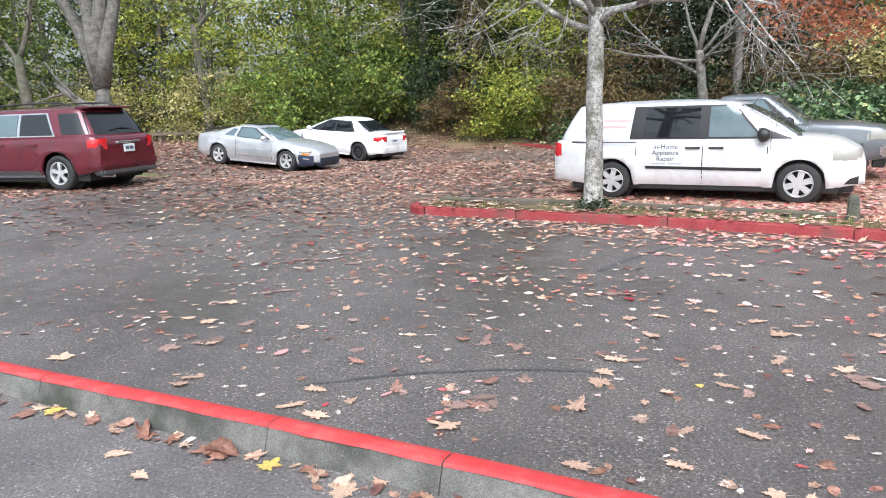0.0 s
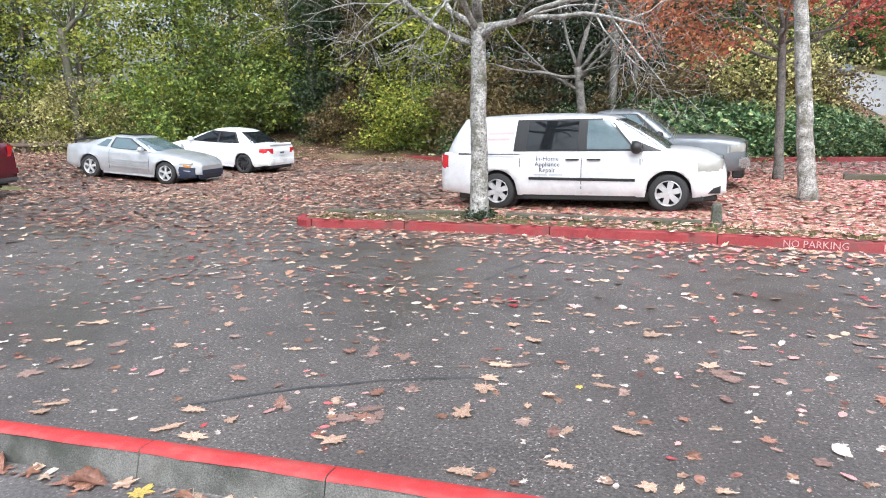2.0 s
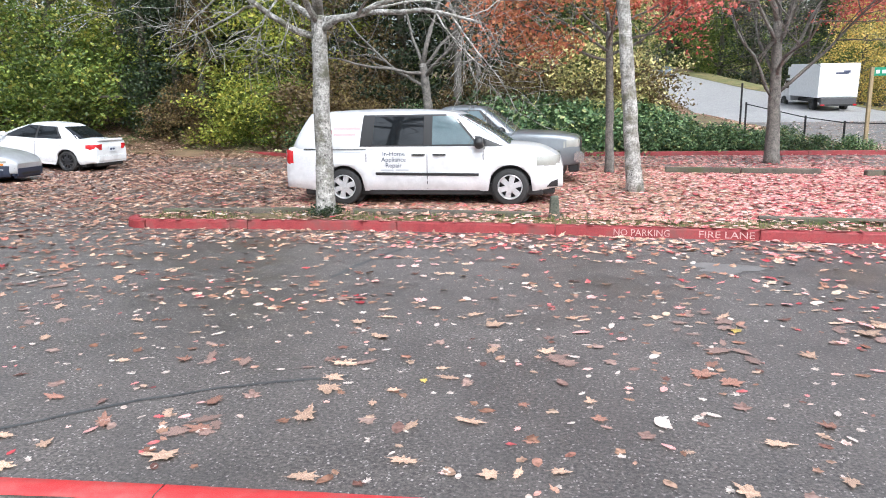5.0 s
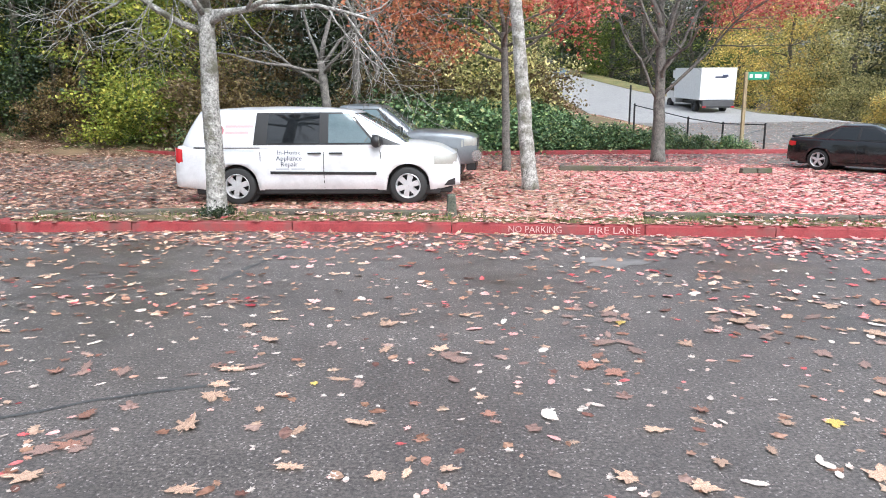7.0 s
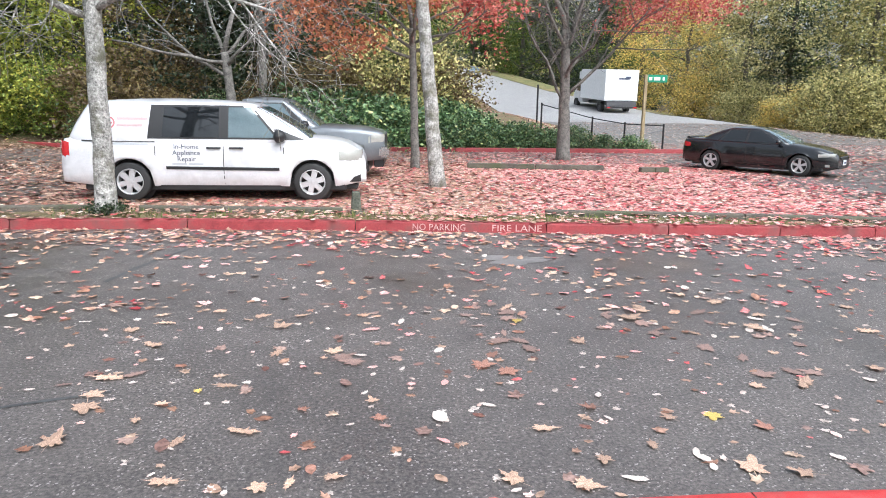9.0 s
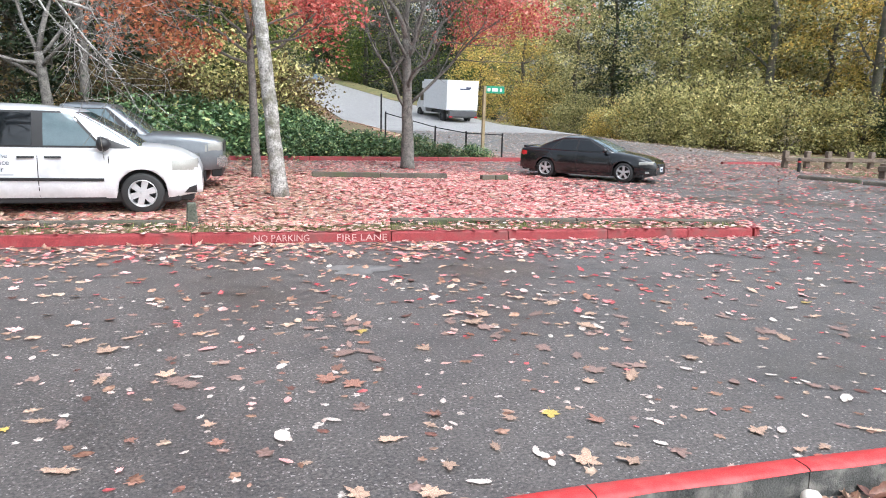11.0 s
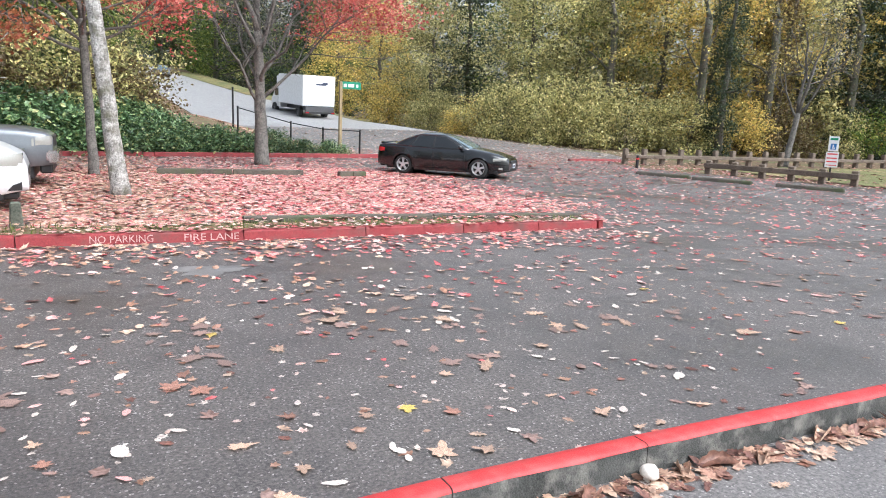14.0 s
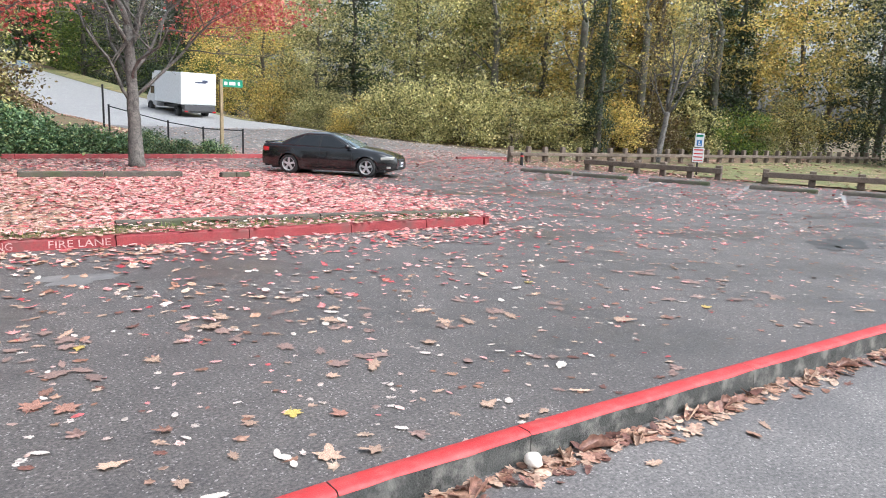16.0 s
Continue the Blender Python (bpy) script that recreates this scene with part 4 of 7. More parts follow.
# ---- maroon SUV ----
def maroon_suv(m):
    car = thing("suv", m, "maroon SUV with grey lower trim on leafy asphalt", "car")
    wb = 2.857
    nose, tail = wb / 2 + 0.95, -wb / 2 - 0.96
    S = dict(wb=wb, fo=0.95, ro=0.96, W=1.84, r=0.355, sill=0.32, gap=0.07, tuck=0.7, crown=0.07,
             shoulder=[(tail, 0.86), (tail + 0.03, 1.02), (tail + 0.2, 1.10), (-0.8, 1.09), (0.8, 1.05), (1.35, 1.03), (2.0, 0.94), (2.3, 0.80), (nose, 0.62)],
             plan=[(tail, 0.84), (tail + 0.10, 0.93), (tail + 0.45, 0.99), (0, 1.0), (1.3, 1.0), (1.9, 0.95), (2.25, 0.82), (nose, 0.66)],
             cabin=dict(cowl=1.25, roof_front=0.42, roof_rear=-1.90, rear_base=-2.28, belt=1.07, roof=1.60, w_belt=1.74, w_roof=1.36, square=8.0, crown=0.085, bow=0.12))
    car_body(car, S, M_PRED)
    cab = Cabin(S)
    cab.shell(car, M_PRED)
    cab.end_pane(car, 1, M_GLASSSKY, "windscreen")
    cab.end_pane(car, -1, M_GLASS, "rear_window", 0.04, 0.86, 0.09)
    xt = tail - 0.004
    for sgn in (-1, 1):
        cab.side_pane(car, (-1.42, 1.0, -1.16, 0.38), sgn, M_CHROME, "window_surround", 0.02, 0.89, 0.003, label="chrome window trim")
        cab.side_pane(car, (-1.36, -0.52, -1.12, -0.50), sgn, M_GLASS, "rear_door_window", 0.06, 0.84, 0.008)
        cab.side_pane(car, (-0.44, 0.92, -0.42, 0.35), sgn, M_GLASSSKY, "front_door_window", 0.06, 0.84, 0.008)
        cab.side_pane(car, (-2.10, -1.58, -1.86, -1.42), sgn, M_GLASS, "quarter_window", 0.08, 0.84, 0.008)
        for sx in (-0.48, 0.85):
            seam(car, S, [(sx, z) for z in np.linspace(0.40, 1.05, 8)], sgn)
        seam(car, S, [(-1.02 - 0.35 * float(smooth_step(0.6, 1.05, z)), z) for z in np.linspace(0.74, 1.07, 8)], sgn)
        for hx in (-0.85, 0.02):
            side_panel(car, S, "door_handle", ((hx - 0.12, 0.90), (hx + 0.12, 0.90), (hx + 0.12, 0.935), (hx - 0.12, 0.935)), sgn, M_PRED, 0.028, "", 0.02)
        side_panel(car, S, "sill_cladding", ((-1.02, 0.27), (1.02, 0.27), (1.02, 0.41), (-1.02, 0.41)), sgn, M_DARKGREY, 0.008, "grey plastic cladding", nu=10)
        mirror(car, 0.88, sgn * 0.90, 1.12, sgn, M_PRED)
        end_lamp(car, S, tail + 0.22, tail + 0.01, 0.80, 1.02, 0.58, sgn, M_LAMPRED, "tail_light", -1)
        end_lamp(car, S, 1.85, 2.28, 0.72, 0.90, 0.55, sgn, M_LAMPCLR, "headlight", 1)
        pts = [(0.25, 1.64), (0.1, 1.715), (-0.6, 1.74), (-1.4, 1.73), (-1.65, 1.665)]
        v, f = tube([(px, sgn * 0.60, pz) for px, pz in pts], [0.018] * 5, 8)
        solid("roof_rail", v, f, M_BLACK, car, smooth=True)
    part("rear_bumper", block(tail - 0.05, -0.80, 0.42, tail + 0.10, 0.80, 0.62, 0.045, seg=2), M_PRED, car)
    part("bumper_trim", block(tail - 0.035, -0.78, 0.29, tail + 0.25, 0.78, 0.43, 0.04, seg=2), M_DARKGREY, car, "grey plastic lower bumper")
    part("chrome_strip", block(tail - 0.03, -0.34, 0.90, tail + 0.02, 0.34, 0.945, 0.01), M_CHROME, car, "chrome strip over the plate")
    part("spoiler", block(-2.05, -0.60, 1.605, -1.72, 0.60, 1.645, 0.015), M_PRED, car)
    w0, w1 = cab.end(0.30, 0.16, -1, 0.02), cab.end(-0.30, 0.20, -1, 0.02)
    v, f = tube([w0, cab.end(0.0, 0.24, -1, 0.02), w1], [0.014, 0.012, 0.008], 6)
    solid("rear_wiper", v, f, M_BLACK, car)
    plate(car, tail - 0.02, 0.80, -1)
    for sgn in (-1, 1):
        v, f = tube([(tail + 0.3, sgn * 0.5, 0.27), (tail - 0.02, sgn * 0.5, 0.27)], [0.035, 0.035], 10)
        solid("exhaust_pipe", v, f, M_CHROME, car)
    wheels(car, S, 5, M_ALLOY, 0.65, 0.23)
    return car


# ---- silver coupe ----
def silver_coupe(m):
    car = thing("coupe", m, "silver two-door coupe with a dark blue front bumper", "car")
    wb = 2.56
    nose, tail = wb / 2 + 0.98, -wb / 2 - 0.95
    S = dict(wb=wb, fo=0.98, ro=0.95, W=1.75, r=0.32, sill=0.24, gap=0.05, tuck=0.9, crown=0.06,
             shoulder=[(tail, 0.70), (tail + 0.05, 0.90), (tail + 0.4, 0.95), (-1.0, 0.94), (0.2, 0.88), (0.9, 0.87), (1.5, 0.82), (1.95, 0.74), (2.15, 0.68), (nose, 0.58)],
             plan=[(tail, 0.82), (tail + 0.15, 0.93), (-1.2, 1.0), (0, 0.985), (1.28, 1.0), (1.7, 0.94), (2.0, 0.84), (nose, 0.60)],
             cabin=dict(cowl=0.92, roof_front=0.02, roof_rear=-0.72, rear_base=-1.80, belt=0.89, roof=1.23, w_belt=1.58, w_roof=1.16, square=6.0, crown=0.075, bow=0.28))
    car_body(car, S, M_PSILVER)
    cab = Cabin(S)
    cab.shell(car, M_PSILVER)
    cab.end_pane(car, 1, M_GLASSSKY, "windscreen", 0.04, 0.94, 0.07)
    cab.end_pane(car, -1, M_GLASS, "rear_window", 0.10, 0.92, 0.12)
    for sgn in (-1, 1):
        cab.side_pane(car, (-0.62, 0.66, -0.55, -0.02), sgn, M_BLACK, "window_surround", 0.02, 0.93, 0.003)
        cab.side_pane(car, (-0.55, 0.52, -0.50, -0.05), sgn, M_GLASSSKY, "door_window", 0.07, 0.87, 0.007)
        cab.side_pane(car, (-1.10, -0.72, -0.80, -0.64), sgn, M_GLASSSKY, "quarter_window", 0.12, 0.74, 0.007)
        for sx in (-0.60, 0.75):
            seam(car, S, [(sx, z) for z in np.linspace(0.32, 0.86, 8)], sgn)
        for k in range(4):
            z = 0.40 + 0.062 * k
            side_panel(car, S, "side_strake", ((-0.52 + 0.02 * k, z), (0.72, z - 0.005), (0.72, z + 0.022), (-0.52 + 0.02 * k, z + 0.03)), sgn, M_PSILVER, 0.034, "", 0.036, nu=8)
        side_panel(car, S, "side_skirt", ((-0.85, 0.17), (0.88, 0.17), (0.88, 0.275), (-0.85, 0.275)), sgn, M_PSILVER, 0.012, nu=8)
        side_panel(car, S, "door_handle", ((-0.45, 0.74), (-0.25, 0.74), (-0.25, 0.78), (-0.45, 0.78)), sgn, M_PSILVER, 0.02, "", 0.02)
        side_panel(car, S, "amber_marker", ((1.82, 0.545), (2.02, 0.53), (2.02, 0.575), (1.82, 0.60)), sgn, M_AMBER, 0.012)
        side_panel(car, S, "front_bumper", ((1.62, 0.20), (2.12, 0.24), (2.12, 0.52), (1.72, 0.54)), sgn, M_PNAVY, 0.01, "dark blue bumper corner", 0.03, nu=8, nv=5)
        side_panel(car, S, "bumper_slot", ((1.84, 0.42), (2.02, 0.41), (2.02, 0.435), (1.84, 0.445)), sgn, M_PSILVER, 0.016)
        end_lamp(car, S, 1.72, 2.06, 0.58, 0.68, 0.48, sgn, M_LAMPCLR, "headlight", 1)
        end_lamp(car, S, tail + 0.06, tail + 0.01, 0.70, 0.86, 0.50, sgn, M_LAMPRED, "tail_light", -1)
        mirror(car, 0.52, sgn * 0.84, 0.94, sgn, M_PSILVER)
    part("bumper_front", block(nose - 0.18, -0.56, 0.20, nose + 0.015, 0.56, 0.52, 0.06, seg=2), M_PNAVY, car, "dark blue front bumper")
    part("air_intake", block(nose - 0.05, -0.40, 0.27, nose + 0.02, 0.40, 0.37, 0.02), M_BLACK, car)
    v, f = joined([tube([(-1.95, -0.66, 1.03), (-2.02, 0, 1.055), (-1.95, 0.66, 1.03)], [0.03, 0.035, 0.03], 6), tube([(-1.95, -0.62, 0.92), (-1.95, -0.62, 1.03)], [0.03, 0.025], 6), tube([(-1.95, 0.62, 0.92), (-1.95, 0.62, 1.03)], [0.03, 0.025], 6)])
    solid("rear_spoiler", v, f, M_BLACK, car, "dark rear spoiler")
    part("sunroof", block(-0.62, -0.40, 1.285, -0.05, 0.40, 1.312, 0.01), M_GLASS, car)
    wheels(car, S, 5, M_ALLOY, 0.68, 0.21)
    return car


# ---- sedans ----
def sedan(m, name, label, paint, rim, spokes, S, windows, glass):
    car = thing(name, m, label, "car")
    wb = S["wb"]
    nose, tail = wb / 2 + S["fo"], -wb / 2 - S["ro"]
    car_body(car, S, paint)
    cab = Cabin(S)
    cab.shell(car, paint)
    cab.end_pane(car, 1, M_GLASSSKY, "windscreen", 0.04, 0.93, 0.07)
    cab.end_pane(car, -1, M_GLASS, "rear_window", 0.06, 0.93, 0.09)
    sill = S["sill"]
    for sgn in (-1, 1):
        sur, rear, front = windows
        cab.side_pane(car, sur, sgn, M_BLACK, "window_surround", 0.02, 0.92, 0.003)
        cab.side_pane(car, rear, sgn, glass, "rear_door_window", 0.07, 0.87, 0.007)
        cab.side_pane(car, front, sgn, glass, "front_door_window", 0.07, 0.87, 0.007)
        for sx in (front[0] - 0.03, front[1] + 0.12):
            seam(car, S, [(sx, z) for z in np.linspace(sill + 0.08, S["cabin"]["belt"] - 0.03, 8)], sgn)
        seam(car, S, [(rear[0] + 0.30 - 0.4 * float(smooth_step(0.5, 0.9, z)), z) for z in np.linspace(0.68, S["cabin"]["belt"] - 0.03, 7)], sgn)
        for hx in (rear[0] + 0.30, front[0] + 0.14):
            side_panel(car, S, "door_handle", ((hx - 0.1, 0.76), (hx + 0.1, 0.76), (hx + 0.1, 0.79), (hx - 0.1, 0.79)), sgn, paint, 0.022, "", 0.02)
        side_panel(car, S, "side_skirt", ((-wb / 2 + 0.42, sill - 0.06), (wb / 2 - 0.42, sill - 0.06), (wb / 2 - 0.42, sill + 0.04), (-wb / 2 + 0.42, sill + 0.04)), sgn, paint, 0.010, nu=8)
        end_lamp(car, S, nose - 0.50, nose - 0.10, 0.58, 0.72, 0.50, sgn, M_LAMPCLR, "headlight", 1)
        end_lamp(car, S, tail + 0.30, tail + 0.01, 0.72, 0.90, 0.46, sgn, M_LAMPRED, "tail_light", -1)
        mirror(car, front[1] - 0.04, sgn * (S["cabin"]["w_belt"] / 2 + 0.02), S["cabin"]["belt"] + 0.07, sgn, paint)
        side_panel(car, S, "fog_lamp", ((nose - 0.30, 0.32), (nose - 0.18, 0.32), (nose - 0.18, 0.39), (nose - 0.30, 0.39)), sgn, M_LAMPCLR, 0.008)
    part("rear_bumper", block(tail - 0.03, -0.68, 0.34, tail + 0.14, 0.68, 0.60, 0.06, seg=2), paint, car)
    part("lower_valance", block(tail + 0.02, -0.62, 0.22, tail + 0.2, 0.62, 0.36, 0.03), M_BLACK, car)
    part("grille", block(nose - 0.10, -0.36, 0.50, nose + 0.012, 0.36, 0.62, 0.02), M_BLACK, car)
    part("lower_grille", block(nose - 0.10, -0.45, 0.26, nose + 0.006, 0.45, 0.38, 0.02), M_BLACK, car)
    part("boot_lip", block(tail + 0.02, -0.58, S["shoulder"][2][1] - 0.02, tail + 0.16, 0.58, S["shoulder"][2][1] + 0.055, 0.02), paint, car)
    plate(car, tail - 0.014, 0.74, -1)
    plate(car, nose + 0.018, 0.44, 1, "front_plate")
    wheels(car, S, spokes, rim, 0.70, 0.22)
    return car


def white_sedan(m):
    wb = 2.70
    nose, tail = wb / 2 + 0.90, -wb / 2 - 0.92
    S = dict(wb=wb, fo=0.90, ro=0.92, W=1.755, r=0.32, sill=0.25, gap=0.05, tuck=0.8, crown=0.05,
             shoulder=[(tail, 0.78), (tail + 0.05, 0.96), (tail + 0.3, 1.00), (-1.3, 0.99), (0.5, 0.93), (1.15, 0.92), (1.7, 0.83), (2.05, 0.72), (nose, 0.58)],
             plan=[(tail, 0.82), (tail + 0.15, 0.93), (-1.3, 1.0), (0, 1.0), (1.3, 0.99), (1.8, 0.92), (2.05, 0.80), (nose, 0.62)],
             cabin=dict(cowl=1.22, roof_front=0.12, roof_rear=-0.95, rear_base=-1.78, belt=0.93, roof=1.37, w_belt=1.60, w_roof=1.16, square=6.5, crown=0.085, bow=0.22))
    return sedan(m, "sedan", "white four-door sedan with dark wheels facing the woods", M_PWHITE2, M_ALLOYDK, 10, S,
                 ((-1.18, 0.98, -0.86, 0.12), (-1.08, -0.28, -0.80, -0.26), (-0.20, 0.88, -0.20, 0.10)), M_GLASS)


def black_sedan(m):
    wb = 2.74
    nose, tail = wb / 2 + 0.98, -wb / 2 - 1.02
    S = dict(wb=wb, fo=0.98, ro=1.02, W=1.835, r=0.325, sill=0.23, gap=0.045, tuck=0.7, crown=0.06,
             shoulder=[(tail, 0.80), (tail + 0.05, 0.97), (tail + 0.35, 1.0), (-1.4, 0.98), (0.4, 0.92), (1.1, 0.92), (1.75, 0.83), (2.1, 0.74), (nose - 0.06, 0.66), (nose, 0.56)],
             plan=[(tail, 0.82), (tail + 0.15, 0.93), (-1.3, 1.0), (0, 1.0), (1.3, 0.99), (1.85, 0.92), (2.15, 0.80), (nose, 0.62)],
             cabin=dict(cowl=1.05, roof_front=0.10, roof_rear=-0.98, rear_base=-1.92, belt=0.93, roof=1.36, w_belt=1.66, w_roof=1.18, square=6.5, crown=0.085, bow=0.26))
    return sedan(m, "sedan", "glossy black four-door sedan on the leaf-strewn lot", M_PBLACK, M_ALLOY, 5, S,
                 ((-1.25, 0.86, -0.90, 0.10), (-1.15, -0.32, -0.84, -0.30), (-0.24, 0.76, -0.24, 0.08)), M_GLASS)


def far_car(m):
    wb = 2.7
    nose, tail = wb / 2 + 0.9, -wb / 2 - 0.95
    S = dict(wb=wb, fo=0.9, ro=0.95, W=1.8, r=0.33, sill=0.28, gap=0.05, tuck=0.8, crown=0.05,
             shoulder=[(tail, 0.8), (tail + 0.05, 0.95), (tail + 0.3, 1.0), (0.4, 0.95), (1.2, 0.94), (2.0, 0.75), (nose, 0.6)],
             plan=[(tail, 0.84), (-1.3, 1.0), (1.3, 1.0), (2.0, 0.85), (nose, 0.65)],
             cabin=dict(cowl=1.2, roof_front=0.2, roof_rear=-1.2, rear_base=-1.9, belt=0.95, roof=1.42, w_belt=1.62, w_roof=1.2, square=7, crown=0.08, bow=0.2))
    return sedan(m, "sedan", "distant grey car on the hill road", M_PGREY, M_ALLOY, 5, S, ((-1.3, 0.98, -1.0, 0.2), (-1.2, -0.3, -0.95, -0.28), (-0.2, 0.9, -0.2, 0.15)), M_GLASS)


# ---- box truck ----
def box_truck(m):
    car = thing("box_truck", m, "white box truck seen from behind on the hill road", "truck")
    part("chassis", block(-3.6, -0.45, 0.55, 3.6, 0.45, 0.80, 0.03), M_BLACK, car)
    box = part("cargo_box", block(-3.7, -1.2, 0.98, 1.7, 1.2, 3.35, 0.03, seg=2), M_BOXWHITE, car, "white panelled cargo box")
    for y in (-1.19, 1.19):
        part("corner_post", block(-3.725, y - 0.05, 0.98, -3.62, y + 0.05, 3.36, 0.012), M_SIGNWHITE, box)
    part("top_rail", block(-3.725, -1.22, 3.25, -3.60, 1.22, 3.37, 0.012), M_SIGNWHITE, box)
    door = part("roller_door", block(-3.722, -1.12, 1.05, -3.70, 1.12, 3.24, 0.004), M_BOXWHITE, car)
    for z in np.arange(1.45, 3.2, 0.42):
        part("door_rib", block(-3.732, -1.11, z, -3.718, 1.11, z + 0.015, 0), M_GREYPRINT, door)
    part("door_emblem", block(-3.74, -0.55, 2.62, -3.726, 0.25, 2.74, 0.003), M_BAR, door)
    part("door_emblem", block(-3.74, -0.65, 2.70, -3.726, -0.25, 2.86, 0.003), M_BAR, door)
    part("tail_lift", block(-4.0, -1.1, 0.55, -3.74, 1.1, 0.95, 0.02), M_DARKGREY, car)
    part("rear_bumper", block(-4.05, -1.15, 0.42, -3.9, 1.15, 0.56, 0.02), M_BLACK, car)
    for y in (-1.0, 1.0):
        part("tail_light", block(-4.07, y - 0.12, 0.44, -4.04, y + 0.12, 0.54, 0.006), M_LAMPRED, car)
    cab_bm = bmesh.new()
    prof = [(1.8, 0.55), (3.9, 0.55), (4.0, 1.2), (3.6, 1.4), (3.0, 2.25), (1.9, 2.35)]
    lo = [cab_bm.verts.new((x, -1.0, z)) for x, z in prof]
    hi = [cab_bm.verts.new((x, 1.0, z)) for x, z in prof]
    cab_bm.faces.new(lo)
    cab_bm.faces.new(hi)
    for i in range(6):
        j = (i + 1) % 6
        cab_bm.faces.new((lo[i], lo[j], hi[j], hi[i]))
    bmesh.ops.bevel(cab_bm, geom=cab_bm.edges[:], offset=0.06, segments=2, affect="EDGES")
    cabp = part("cab", cab_bm, M_PWHITE, car)
    for s in (-1, 1):
        part("cab_window", block(2.3, s * 1.0 - 0.01, 1.5, 3.1, s * 1.0 + 0.01, 2.1, 0.004), M_GLASS, cabp)
    for x in (-2.4, 3.0):
        for s in (-1, 1):
            wheel(car, x, s * 0.98, 0.45, 0.28, s, 6, M_ALLOYDK, 0.55)
    part("wheel_arch", block(-3.0, -1.18, 0.86, -1.8, 1.18, 0.98, 0.02), M_BLACK, car)
    # roof fairing in front of the box
    part("roof_fairing", block(1.75, -1.1, 2.4, 2.6, 1.1, 3.3, 0.15, seg=2), M_BOXWHITE, car)
    return car


def at_wheels(rx, ry, fx, fy, wb, offset, z=None):
    """A car's pose from one side's rear and front wheel; offset: from that side's wheels to the middle (to the car's left +)."""
    d = Vector((fx - rx, fy - ry)).normalized()
    mid = Vector((rx, ry)) + d * wb / 2 + Vector((-d.y, d.x)) * offset
    ends = [mid - d * wb / 2, mid + d * wb / 2]
    zs = [float(ground_z(e.x, e.y)) for e in ends]
    pitch = math.degrees(math.atan2(zs[1] - zs[0], wb))
    return pose(mid.x, mid.y, sum(zs) / 2, 0, -pitch, math.degrees(math.atan2(d.y, d.x)))


white_van(at_wheels(-3.80, 12.62, -0.72, 12.62, 3.078, 0.93))
grey_pickup(pose(-1.85, 17.2, 0, 0, 0, -3))
maroon_suv(at_wheels(-13.66, 8.30, -16.45, 7.68, 2.857, -0.83))
silver_coupe(at_wheels(-17.23, 15.68, -14.68, 15.93, 2.56, 0.80))
white_sedan(at_wheels(-14.77, 19.66, -17.4, 19.78, 2.70, -0.80))
black_sedan(at_wheels(9.64, 19.10, 11.21, 17.28, 2.36, 0.74) @ Matrix.Scale(0.85, 4))
box_truck(pose(19.7, 60.6, float(ground_z(19.7, 58.5)), 0, -3.0, 94) @ Matrix.Diagonal((1.05, 1.12, 1.02, 1)))
far_car(pose(14.9, 108, float(ground_z(14.9, 108)) + 0.02, 0, 4, -88))

# ---- fences, rails, posts and signs ----
def timber_rail(name, p, q, posts, post_h, label, rail_z=0.36, rail_h=0.20):
    """Low vehicle barrier: square posts with a heavy rail on top of the gap."""
    p, q = Vector(p), Vector(q)
    d = q - p
    ob = thing(name, pose(p.x, p.y, float(ground_z(p.x, p.y)) - 0.02, 0, 0, math.degrees(math.atan2(d.y, d.x))), label, "barrier")
    first = None
    for k in range(posts):
        x = d.length * k / (posts - 1)
        me_ob = part("post", block(-0.10, -0.10, 0, 0.10, 0.10, post_h, 0.02), M_RAILWOOD, ob) if first is None else new("post", first)
        first = first or me_ob.data
        me_ob.parent = ob
        me_ob.location = (x, 0, 0)
        me_ob.rotation_euler = (radians(1.5 * math.sin(k * 2.3)), radians(1.2 * math.cos(k * 1.7)), 0)
    span = d.length / (posts - 1)
    for k in range(0, posts - 1, 2):
        x0, x1 = k * span - 0.1, min(k + 2, posts - 1) * span - 0.06
        part("rail", block(x0, -0.19, rail_z, x1 + (0.2 if k + 2 >= posts - 1 else 0), -0.095, rail_z + rail_h, 0.015), M_RAILWOOD, ob)
    return ob


timber_rail("timber_barrier", (21.7, 18.3), (23.1, 13.66), 6, 0.52, "low weathered timber barrier with square posts behind the stalls", 0.25, 0.18)
timber_rail("timber_barrier", (23.4, 12.15), (27.6, 4.9), 7, 0.52, "low weathered timber barrier beside the grass verge", 0.25, 0.18)
timber_rail("timber_fence", (22.1, 23.1), (49.8, 19.1), 30, 0.68, "long weathered timber post fence in front of the woods", 0.27, 0.15)
timber_rail("timber_fence", (-44.0, 20.5), (-26.5, 24.2), 12, 0.6, "low dark timber rail at the edge of the woods", 0.34, 0.16)


